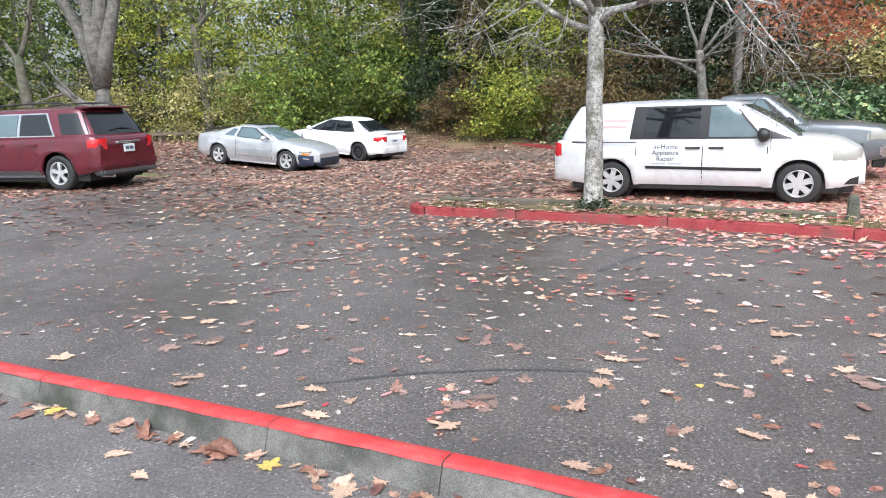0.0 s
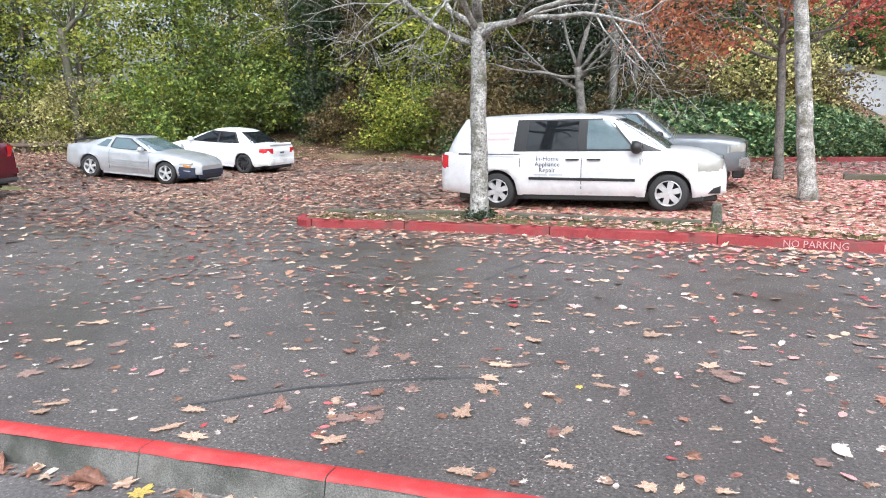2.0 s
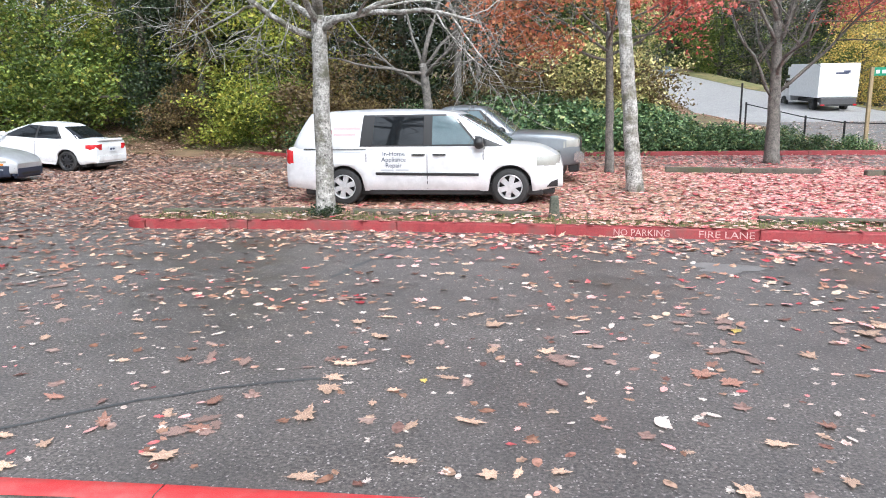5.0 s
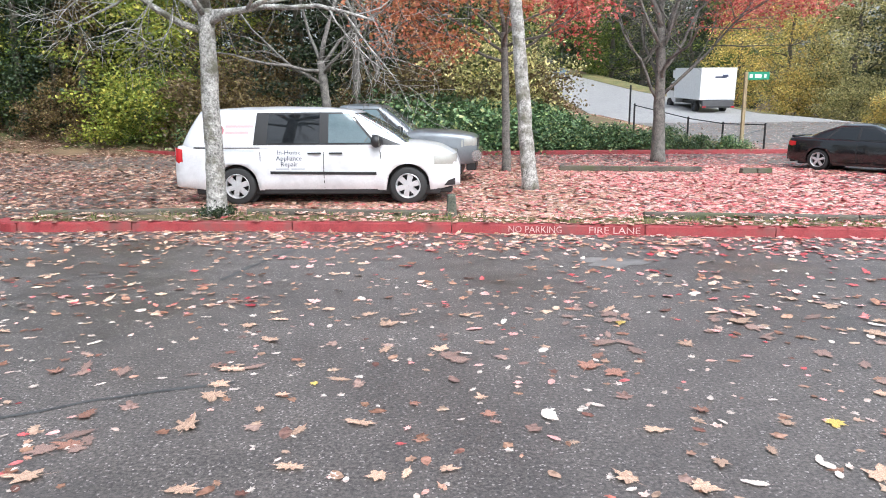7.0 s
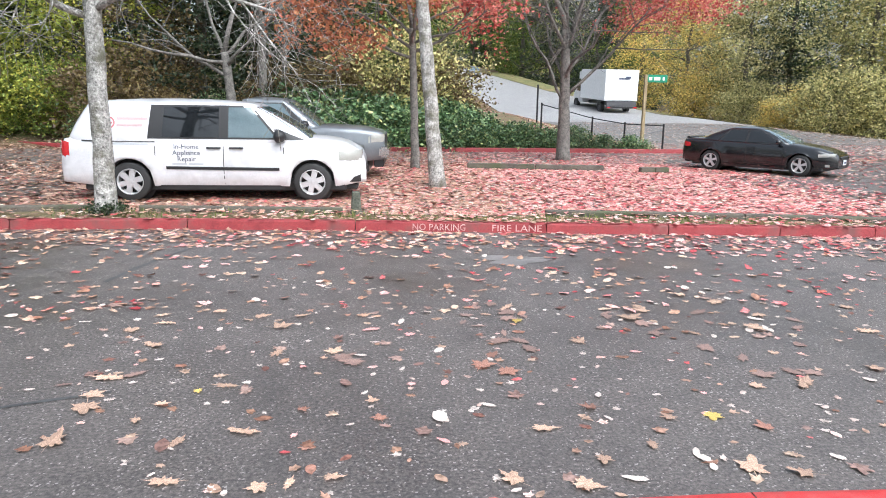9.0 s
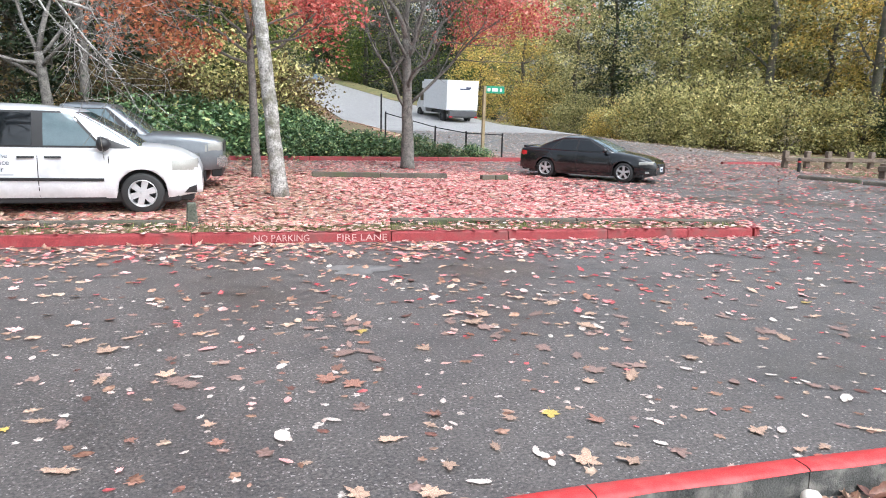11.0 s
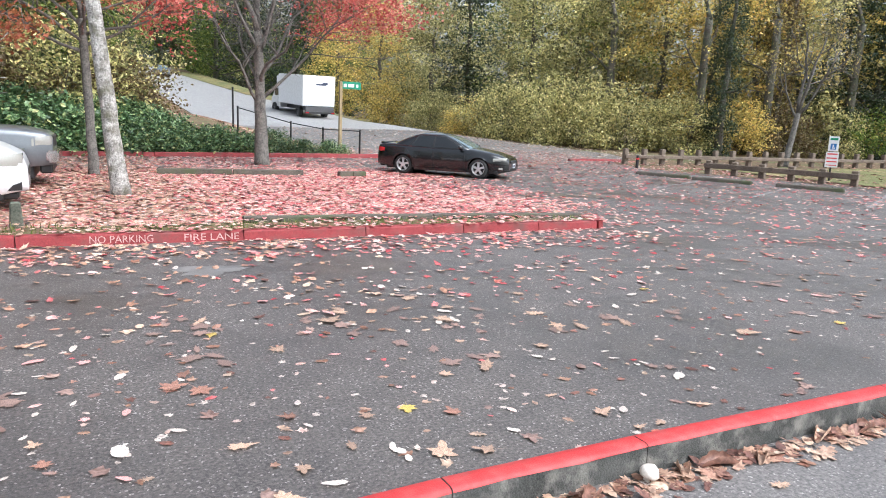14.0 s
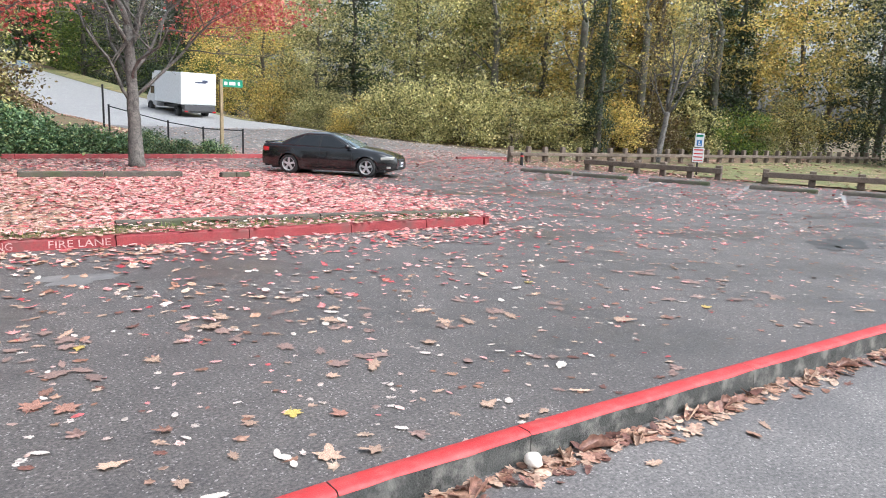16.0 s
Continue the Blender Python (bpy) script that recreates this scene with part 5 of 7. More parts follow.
def steel_fence():
    pts = [(7.3, 30.6), (7.45, 30.4), (9.27, 29.0), (10.3, 28.0), (11.5, 27.0)]
    ob = thing("steel_fence", pose(0, 0, 0), "thin black steel fence with posts and a top rail", "fence")
    tops = []
    for k, (x, y) in enumerate(pts):
        z = float(ground_z(x, y)) - 0.1
        h = 1.82 if k == 0 else 1.10
        v, f = tube([(x, y, z), (x, y, z + h)], [0.038, 0.038], 8)
        post = solid("fence_post", v, f, M_METALBLK, ob)
        v, f = tube([(x, y, z + h), (x, y, z + h + 0.03), (x, y, z + h + 0.045)], [0.045, 0.04, 0.015], 8)
        solid("post_cap", v, f, M_METALBLK, post)
        tops.append((x, y, z + h - 0.03))
    for a, b in zip(tops[1:], tops[2:]):
        v, f = tube([a, b], [0.022, 0.022], 6)
        solid("top_rail", v, f, M_METALBLK, ob)
    v, f = tube([(tops[4][0], tops[4][1], tops[4][2] - 0.15), (10.75, 27.6, 0.55), (10.6, 27.75, 0.2)], [0.02, 0.02, 0.02], 6)
    solid("brace", v, f, M_GREYPRINT, ob)


steel_fence()

# street name sign on a timber post
ob = thing("street_sign", pose(10.85, 27.5, float(ground_z(10.85, 27.5)) - 0.05), "green street name sign on a wooden post", "sign")
part("post", block(-0.06, -0.06, 0, 0.06, 0.06, 2.95, 0.012), M_POSTWOOD, ob)
blade = part("sign_blade", block(0.05, -0.02, 2.66, 0.86, 0.0, 2.95, 0.006), M_SIGNGREEN, ob, "green name blade with plain white bars")
for x0, x1 in ((0.12, 0.24), (0.32, 0.56), (0.66, 0.74)):
    part("print_bar", block(x0, -0.026, 2.74, x1, -0.019, 2.86, 0), M_SIGNWHITE, blade)

# parking sign
ob = thing("parking_sign", pose(24.5, 15.42, 0, 0, 0, -52), "blue and white accessible parking sign above a red lettered plate", "sign")
v, f = tube([(0, 0.02, 0), (0, 0.02, 1.55)], [0.03, 0.03], 8)
solid("post", v, f, M_METALBLK, ob)
top = part("blue_panel", block(-0.16, -0.012, 1.04, 0.16, 0.0, 1.55, 0.004), M_SIGNWHITE, ob)
part("blue_field", block(-0.09, -0.018, 1.10, 0.09, -0.011, 1.30, 0), M_SIGNBLUE, top)
part("symbol_bar", block(-0.03, -0.023, 1.19, 0.01, -0.017, 1.27, 0), M_SIGNWHITE, top)
part("symbol_bar", block(-0.045, -0.023, 1.13, 0.05, -0.017, 1.17, 0), M_SIGNWHITE, top)
part("print_bar", block(-0.12, -0.018, 1.42, 0.12, -0.011, 1.50, 0), M_SIGNGREEN, top)
low = part("red_panel", block(-0.20, -0.013, 0.48, 0.20, -0.001, 1.01, 0.004), M_SIGNWHITE, ob)
for z0, z1 in ((0.92, 0.965), (0.78, 0.82), (0.66, 0.70), (0.54, 0.57)):
    part("print_bar", block(-0.16, -0.019, z0, 0.16, -0.012, z1, 0), M_SIGNRED, low)

# stub posts
ob = thing("stub_post", pose(0.075, 11.05, 0.0, 0, 0, 6), "mossy grey timber stub post beside the van", "post")
bm = block(-0.085, -0.07, 0, 0.085, 0.07, 0.37, 0.02)
for v in bm.verts:
    if v.co.z > 0.25:
        v.co.x *= 0.72
        v.co.y *= 0.8
part("post_body", bm, surface("mossy_timber", (0.045, 0.05, 0.038), (0.14, 0.145, 0.11), 5, 40, 0.9, 0, 0.5, 0.01), ob)
ob = thing("bollard", pose(20.4, 20.6, 0), "thin dark bollard with a red reflector band", "bollard")
v, f = tube([(0, 0, 0), (0, 0, 0.5), (0, 0, 0.53)], [0.06, 0.06, 0.03], 10)
solid("bollard_post", v, f, M_BLACK, ob)
v, f = tube([(0, 0, 0.36), (0, 0, 0.42)], [0.064, 0.064], 10)
solid("reflector_band", v, f, M_SIGNRED, ob)
ob = thing("notice_board", pose(43.5, 13.5, 0, 0, 0, -70), "small white notice on a dark board among conifers", "sign")
part("board", block(-0.9, -0.05, 0.0, 0.9, 0.0, 2.2, 0.01), M_TIMBER, ob)
part("notice", block(-0.45, -0.07, 1.75, 0.45, -0.051, 2.15, 0.004), M_SIGNWHITE, ob)

# ---- trees ----
def branch(rs, start, way, length, r0, depth, out, tips, up=0.06, wander=0.16, kids=(3, 5), spread=0.75, taper=0.35, shrink=0.62):
    """A limb that wanders and forks; tubes go to out, twig ends to tips."""
    n = 6 if depth > 0 else 4
    pts, d = [np.array(start, float)], np.array(way, float)
    d /= np.linalg.norm(d)
    for i in range(n):
        d = d + rs.normal(0, wander, 3) + np.array([0, 0, up])
        d /= np.linalg.norm(d)
        pts.append(pts[-1] + d * length / n)
    r1 = r0 * taper if depth else r0 * 0.3
    radii = np.linspace(r0, max(r1, 0.004), n + 1)
    out.append(tube(pts, radii, 8 if r0 > 0.06 else (5 if r0 > 0.02 else 3)))
    tips.append(pts[-1])
    if depth <= 0:
        tips.append(pts[2])
        return
    for _ in range(int(rs.integers(kids[0], kids[1] + 1))):
        t = rs.uniform(0.3, 1.0)
        k = min(int(t * n), n - 1)
        base = pts[k] + (pts[k + 1] - pts[k]) * (t * n - k)
        side = rs.normal(0, 1, 3)
        side -= d * side.dot(d)
        side /= np.linalg.norm(side) + 1e-9
        branch(rs, base, d * (1 - spread * 0.6) + side * spread, length * shrink * rs.uniform(0.7, 1.15), radii[k] * 0.52, depth - 1, out, tips, up, wander, kids, spread, taper, shrink)


def trunk_tube(rs, base, top, r0, r1, sides=14, n=14, flare=0.5, wob=0.03):
    """A trunk with root flare, knots and a slight wander."""
    base, top = np.array(base, float), np.array(top, float)
    pts, rad = [], []
    for i in range(n + 1):
        t = i / n
        p = base + (top - base) * t
        p[:2] += rs.normal(0, wob, 2) * math.sin(math.pi * t)
        pts.append(p)
        rad.append((r0 + (r1 - r0) * t) * (1 + flare * math.exp(-t * n / 1.1)) * (1 + rs.normal(0, 0.012)))
    v, f = tube(pts, rad, sides)
    v = v + rs.normal(0, r0 * 0.035, v.shape)
    return (v, f), pts, rad


def bare_tree(name, x, y, label, seed, r0, h_fork, lean, limbs, bark, depth=3, z0=0.1, limb_len=2.6, up=0.05, fork_r=0.75, kids=(3, 5), limb_k=None, group=""):
    """A leafless tree: trunk, main limbs (each a part) and twigs."""
    rs = np.random.default_rng(seed)
    ob = thing(name, pose(x, y, z0), label, "tree", group)
    top = (lean[0], lean[1], h_fork)
    (v, f), pts, rad = trunk_tube(rs, (0, 0, -0.12), top, r0, r0 * fork_r, wob=0.006, flare=0.3)
    solid("trunk", v, f, bark, ob, smooth=True)
    tips = []
    for k, (az, rise, ln, at) in enumerate(limbs):
        out = []
        a = radians(az)
        j = min(int(at * (len(pts) - 1)), len(pts) - 2)
        start = pts[j] + (pts[j + 1] - pts[j]) * (at * (len(pts) - 1) - j)
        way = (math.cos(a) * math.cos(radians(rise)), math.sin(a) * math.cos(radians(rise)), math.sin(radians(rise)))
        branch(rs, start, way, ln * limb_len, r0 * (limb_k or fork_r) * (0.5 if rise < 60 else 0.72), depth, out, tips, up, 0.15, kids)
        v, f = joined(out)
        solid("limb", v, f, bark, ob, smooth=True)
    return ob, np.array(tips)


def leaf_cloud(rs, centres, per, spread, size, flat=0.5, shape="rhomb", droop=0.0):
    """Many small leaves round the centres: arrays of verts and faces, each leaf its own island."""
    c = np.repeat(np.asarray(centres, float), per, axis=0)
    n = len(c)
    p = c + rs.normal(0, 1, (n, 3)) * np.array(spread)
    s = size * rs.uniform(0.6, 1.35, n)
    yaw, tilt, roll = rs.uniform(0, 2 * math.pi, n), rs.normal(droop, flat, n), rs.normal(0, flat, n)
    if shape == "rhomb":
        tpl = np.array([(0, -0.5, 0), (0.30, 0.0, 0.06), (0, 0.5, 0), (-0.30, 0.0, 0.06)])
        fcs = np.array([(0, 1, 2, 3)])
    else:
        tpl = np.array([(0, -0.5, 0), (0.45, -0.28, 0.05), (0.24, 0.02, 0.02), (0.34, 0.42, 0.06), (0, 0.18, 0), (-0.34, 0.42, 0.06), (-0.24, 0.02, 0.02), (-0.45, -0.28, 0.05)])
        fcs = np.array([(0, 1, 2, 4), (2, 3, 4, 4), (0, 4, 6, 7), (4, 5, 6, 6)])
    q = tpl[None] * s[:, None, None]
    cy, sy = np.cos(tilt)[:, None], np.sin(tilt)[:, None]
    q = np.stack([q[..., 0], q[..., 1] * cy - q[..., 2] * sy, q[..., 1] * sy + q[..., 2] * cy], -1)
    cr, sr = np.cos(roll)[:, None], np.sin(roll)[:, None]
    q = np.stack([q[..., 0] * cr + q[..., 2] * sr, q[..., 1], -q[..., 0] * sr + q[..., 2] * cr], -1)
    cz, sz = np.cos(yaw)[:, None], np.sin(yaw)[:, None]
    q = np.stack([q[..., 0] * cz - q[..., 1] * sz, q[..., 0] * sz + q[..., 1] * cz, q[..., 2]], -1)
    v = (q + p[:, None]).reshape(-1, 3)
    k = len(tpl)
    f = (fcs[None] + (np.arange(n) * k)[:, None, None]).reshape(-1, 4)
    faces = [tuple(dict.fromkeys(r)) for r in f.tolist()]
    return v, faces


def crown_mesh(name, seed, kind):
    """A crown's leaves. kinds: tree, bush, bramble, conifer."""
    rs = np.random.default_rng(seed)
    if kind == "tree":
        n, h = 150, rs.uniform(8.5, 10.5)
        z = rs.uniform(0.05, 1, n) ** 0.85 * h
        wide = 2.7 * np.sin(np.clip(z / h, 0.05, 1) * math.pi * 0.86 + 0.35) + 0.5
        a, rr = rs.uniform(0, 2 * math.pi, n), np.sqrt(rs.uniform(0.1, 1, n))
        lump = 1 + 0.25 * np.sin(a * 3 + z * 1.3 + seed)
        c = np.stack([np.cos(a) * rr * wide * lump, np.sin(a) * rr * wide * lump, z], 1)
        v, f = leaf_cloud(rs, c, 60, (0.44, 0.44, 0.20), 0.178, 0.75)
    elif kind == "bush":
        n, h = 100, rs.uniform(3.6, 4.6)
        a, rr, t = rs.uniform(0, 2 * math.pi, n), np.sqrt(rs.uniform(0.05, 1, n)), rs.uniform(0, 1, n)
        z = h * t * np.sqrt(np.clip(1.08 - rr ** 2 * 0.8, 0, 1))
        wide = 2.5 * (1 + 0.25 * np.sin(a * 4 + seed))
        c = np.stack([np.cos(a) * rr * wide, np.sin(a) * rr * wide, z + 0.1], 1)
        v, f = leaf_cloud(rs, c, 70, (0.37, 0.37, 0.22), 0.165, 0.8)
    elif kind == "ivy":
        n, h = 150, 9.5
        z = rs.uniform(0.0, 1, n) * h
        a = rs.uniform(0, 2 * math.pi, n)
        wide = 0.42 + 0.30 * np.sin(z * 1.1 + seed) ** 2 + 0.25 * rs.uniform(0, 1, n) ** 3
        c = np.stack([np.cos(a) * wide, np.sin(a) * wide, z], 1)
        v, f = leaf_cloud(rs, c, 60, (0.20, 0.20, 0.24), 0.125, 0.7, "rhomb", 0.5)
    elif kind == "bramble":
        n, h = 80, 1.5
        a, rr, t = rs.uniform(0, 2 * math.pi, n), np.sqrt(rs.uniform(0.0, 1, n)), rs.uniform(0, 1, n)
        z = h * t * np.sqrt(np.clip(1.05 - rr ** 2 * 0.75, 0, 1))
        c = np.stack([np.cos(a) * rr * 1.9, np.sin(a) * rr * 1.5, z], 1)
        v, f = leaf_cloud(rs, c, 60, (0.28, 0.28, 0.15), 0.17, 0.6, "rhomb", 0.3)
    else:
        n, h = 210, 12.0
        z = rs.uniform(0.03, 1, n) * h
        wide = 3.3 * (1 - z / h) ** 0.75 + 0.25
        a, rr = rs.uniform(0, 2 * math.pi, n), np.sqrt(rs.uniform(0.1, 1, n))
        c = np.stack([np.cos(a) * rr * wide, np.sin(a) * rr * wide, z - rr * 0.5], 1)
        v, f = leaf_cloud(rs, c, 60, (0.42, 0.42, 0.12), 0.175, 0.5, "rhomb", 0.3)
    return mesh_data("crown", v, f, M_FGREEN)


def wood_mesh(seed, kind):
    rs = np.random.default_rng(seed)
    out, tips = [], []
    if kind in ("tree", "conifer", "ivy"):
        h = 8.5 if kind == "tree" else 11.5
        t, pts, rad = trunk_tube(rs, (0, 0, -0.3), (rs.normal(0, 0.3), rs.normal(0, 0.3), h), 0.22, 0.05, 9, 12, 0.4, 0.08)
        limbs = []
        for k in range(7 if kind == "tree" else 8):
            j = int(rs.integers(2, 11))
            a = rs.uniform(0, 2 * math.pi)
            one = []
            branch(rs, pts[j], (math.cos(a), math.sin(a), 0.35 if kind == "tree" else -0.05), 2.3 * (1.15 - j / 14), rad[j] * 0.45, 1, one, tips, 0.04, 0.15, (2, 3))
            limbs.append(joined(one))
    else:
        t, limbs = None, []
        for k in range(5 if kind == "bush" else 3):
            a = rs.uniform(0, 2 * math.pi)
            one = []
            branch(rs, (rs.normal(0, 0.2), rs.normal(0, 0.2), -0.1), (math.cos(a) * 0.6, math.sin(a) * 0.6, 1.0), 2.6 if kind == "bush" else 1.1, 0.035, 1, one, tips, 0.02, 0.15, (2, 3))
            limbs.append(joined(one))
    tm = mesh_data("trunk", *t, M_BARKDK, True) if t else None
    return tm, [mesh_data("limb", v, f, M_BARKDK, True) for v, f in limbs]


LIB = {}
for kind, count in (("tree", 4), ("bush", 4), ("bramble", 3), ("conifer", 2), ("ivy", 2)):
    LIB[kind] = [(crown_mesh("crown", 100 + 10 * len(LIB) + k, kind), *wood_mesh(200 + 10 * len(LIB) + k, kind)) for k in range(count)]
WORDS = {
    "M_FYG": "yellow-green", "M_FGREEN": "green", "M_FDARK": "dark evergreen", "M_FOLIVE": "olive autumn", "M_FGOLD": "golden autumn", "M_FBROWN": "rusty brown", "M_FIVY": "dark glossy",
}
plant_count = 0


def plant(kind, x, y, mat, tone, scale=1.0, tall=1.0):
    """One tree or bush of the woods: trunk, limbs, crown."""
    global plant_count
    k = plant_count
    plant_count += 1
    lib = LIB[kind]
    cm, tm, lm = lib[k % len(lib)]
    noun = {"tree": ("broadleaf_tree", "tree with a dense leafy crown at the wood's edge", "tree"), "bush": ("bush", "bush in a thick tangled hedge", "bush"),
            "bramble": ("bramble_bush", "bramble bush sprawling behind the red kerb", "bush"), "conifer": ("conifer", "conifer with drooping boughs in the woods", "tree"),
            "ivy": ("ivy_clad_tree", "ivy-clad trunk rising among the woods", "tree")}[kind]
    ob = thing(noun[0], pose(x, y, float(ground_z(x, y)) - 0.1, 0, 0, (k * 137.5) % 360), tone + " " + noun[1], noun[2], "woods round the lot")
    ob.scale = (scale, scale, scale * tall)
    for nm, me in (("trunk", tm), *(("limb", q) for q in lm)):
        if me:
            o = new(nm, me)
            o.parent = ob
    o = new("crown", cm)
    o.parent = ob
    o.material_slots[0].link = "OBJECT"
    o.material_slots[0].material = mat
    return ob


YG, GR, DK, OL, GO, BR, IV = (M_FYG, "yellow-green"), (M_FGREEN, "mid-green"), (M_FDARK, "dark evergreen"), (M_FOLIVE, "olive autumn"), (M_FGOLD, "golden autumn"), (M_FBROWN, "rusty brown"), (M_FIVY, "dark glossy")
# west side, behind the parked cars
WOODS_A = [
    ("tree", -38, 15, OL, 1.1), ("tree", -35, 20, GR, 1.0), ("bush", -33.5, 22.5, OL, 1.0), ("tree", -32, 26, YG, 1.0), ("tree", -29, 26.5, YG, 1.05), ("bush", -28, 25.3, OL, 0.9),
    ("bush", -25, 27.5, GR, 1.1), ("tree", -25.5, 29.5, YG, 1.0), ("tree", -22.5, 29.5, GR, 1.0), ("bush", -21.5, 29, GR, 1.1), ("tree", -19.8, 31, YG, 1.0), ("bush", -20.2, 30, GR, 1.15),
    ("conifer", -17.8, 32.0, DK, 0.95), ("ivy", -17.9, 29.4, DK, 1.0), ("ivy", -16.7, 29.9, DK, 1.05), ("ivy", -15.5, 29.6, BR, 0.9), ("conifer", -15.6, 31, DK, 1.0), ("bush", -15.9, 29.0, BR, 0.6), ("tree", -13.2, 30.4, YG, 0.9), ("bush", -13.0, 29.0, YG, 0.85), ("bush", -11.6, 28.9, GR, 0.7),
    ("tree", -11.4, 31, YG, 0.95), ("bush", -9.8, 28.6, BR, 0.9), ("tree", -9.0, 31, BR, 0.9), ("conifer", -7.0, 31.8, DK, 1.1), ("conifer", -4.6, 31.6, DK, 1.1), ("bush", -8.2, 28.8, BR, 0.65),
]
WOODS_B = [
    ("bush", -5.6, 28.4, IV, 0.45), ("bush", -3.4, 29.2, BR, 0.6), ("bush", -1.6, 29.4, BR, 0.95), ("tree", -1.6, 33, DK, 0.9), ("bush", 1.0, 30, OL, 1.05), ("tree", 1.4, 33, GR, 0.9),
    ("bush", 2.9, 31.0, BR, 0.8), ("tree", 1.2, 37, OL, 0.8),
]
# behind them
WOODS_C = [
    ("tree", -50, 26, OL, 1.5), ("tree", -42, 26, GR, 1.4), ("conifer", -37, 28, DK, 1.4), ("tree", -47, 15, OL, 1.4), ("conifer", -25, 42, DK, 1.6), ("conifer", -15, 42, DK, 1.6),
    ("conifer", -8, 42, DK, 1.6), ("tree", -4, 44, GR, 1.5), ("conifer", -40, 30, DK, 1.3), ("tree", -34, 33, GR, 1.3), ("conifer", -29, 35, DK, 1.2), ("tree", -24, 36, OL, 1.3),
    ("conifer", -20, 38, DK, 1.3), ("tree", -16, 37, GR, 1.3), ("conifer", -12, 38, DK, 1.3), ("conifer", -1, 40, DK, 1.2), ("tree", 3, 45, OL, 1.2), ("conifer", 4, 56, DK, 1.2),
    ("tree", -45, 22, DK, 1.3), ("tree", -42, 8, OL, 1.2),
]
# along the hill road
WOODS_D = [
    ("tree", 2.5, 72, GR, 1.1), ("tree", 6, 95, OL, 1.2), ("tree", 9, 130, DK, 1.3), ("conifer", 20, 146, DK, 1.3), ("tree", 26, 128, GR, 1.3), ("tree", 14, 140, OL, 1.3),
    ("tree", 31, 105, GR, 1.2), ("tree", 32, 84, GR, 1.2), ("tree", 28, 74, GO, 1.1), ("tree", 5, 110, DK, 1.3), ("conifer", 33, 140, DK, 1.4), ("tree", 8, 150, DK, 1.4),
    ("tree", 6, 152, GR, 2.6), ("tree", 14, 158, OL, 2.8), ("conifer", 21, 156, DK, 2.6), ("tree", 27, 150, GR, 2.7), ("tree", 36, 140, OL, 2.6), ("conifer", 44, 128, DK, 2.4),
    ("tree", 40, 100, GR, 2.0), ("conifer", -8, 168, DK, 3.0), ("tree", 30, 96, DK, 1.8), ("tree", 35, 92, GR, 1.7), ("conifer", 28, 113, DK, 2.0), ("tree", 25, 122, GR, 2.0), ("conifer", 39, 112, DK, 2.2), ("conifer", 50, 140, DK, 3.0), ("tree", 52, 110, OL, 2.4), ("tree", -1, 176, GR, 3.2), ("conifer", 6, 170, DK, 3.2), ("tree", 18, 178, GR, 3.2), ("conifer", 26, 172, DK, 3.2), ("tree", 33, 170, OL, 3.2), ("tree", 0, 142, GR, 2.2), ("conifer", 34, 160, DK, 3.0), ("conifer", -2, 120, DK, 2.4), ("tree", 2, 95, GR, 1.8), ("tree", 48, 84, OL, 2.0), ("conifer", 12, 175, DK, 3.0),
]
# east side
WOODS_E = [
    ("bush", 28.5, 62, GO, 1.1), ("tree", 29, 66, GO, 1.3), ("tree", 32, 60, OL, 1.3), ("conifer", 36, 60, DK, 1.4), ("bush", 28.5, 53, OL, 0.9), ("bush", 28.6, 47.5, GO, 0.8),
    ("bush", 29.5, 44, OL, 1.1), ("bush", 30.5, 40.5, OL, 1.15), ("bush", 31.0, 37, OL, 1.1), ("bush", 33.5, 35, OL, 1.1), ("bush", 36, 33, OL, 1.0), ("tree", 34, 47, OL, 1.35),
    ("tree", 35, 43, OL, 1.3), ("tree", 36.5, 40, OL, 1.35), ("tree", 38.5, 37.5, GO, 1.3), ("tree", 40.5, 35, GO, 1.3), ("bush", 39, 31.5, GO, 0.9), ("bush", 42, 30.3, BR, 0.9),
    ("tree", 43, 33.5, GO, 1.35), ("bush", 45, 29.3, OL, 0.9), ("tree", 45.5, 32, OL, 1.3), ("conifer", 47.5, 30.0, DK, 1.1), ("bush", 48, 27.6, GR, 0.9), ("tree", 50, 29, GO, 1.3),
    ("ivy", 36.4, 30.4, DK, 1.05), ("ivy", 49.0, 28.6, DK, 1.2), ("ivy", 42.3, 31.2, BR, 1.15),
]
WOODS_F = [
    ("bush", 51, 25.8, OL, 0.95), ("tree", 53.5, 26, GO, 1.3), ("conifer", 55, 21, DK, 1.1), ("conifer", 47.5, 15.3, DK, 0.9), ("conifer", 54, 14.5, DK, 1.1), ("tree", 60, 24, OL, 1.4),
    ("bush", 44.6, 14.2, BR, 0.7), ("tree", 44, 50, GO, 1.6), ("tree", 42, 46, GR, 1.5), ("tree", 46, 42, OL, 1.5), ("tree", 50, 40, GR, 1.5), ("tree", 54, 36, OL, 1.5),
    ("tree", 58, 32, GR, 1.5), ("tree", 38.5, 50, OL, 1.6), ("tree", 34, 72, OL, 1.5), ("tree", 42, 62, GR, 1.6), ("tree", 62, 28, DK, 1.5),
]
for kind, x, y, (mat, tone), sc in WOODS_A + WOODS_B + WOODS_C + WOODS_D + WOODS_E + WOODS_F:
    plant(kind, x, y, mat, tone, sc)
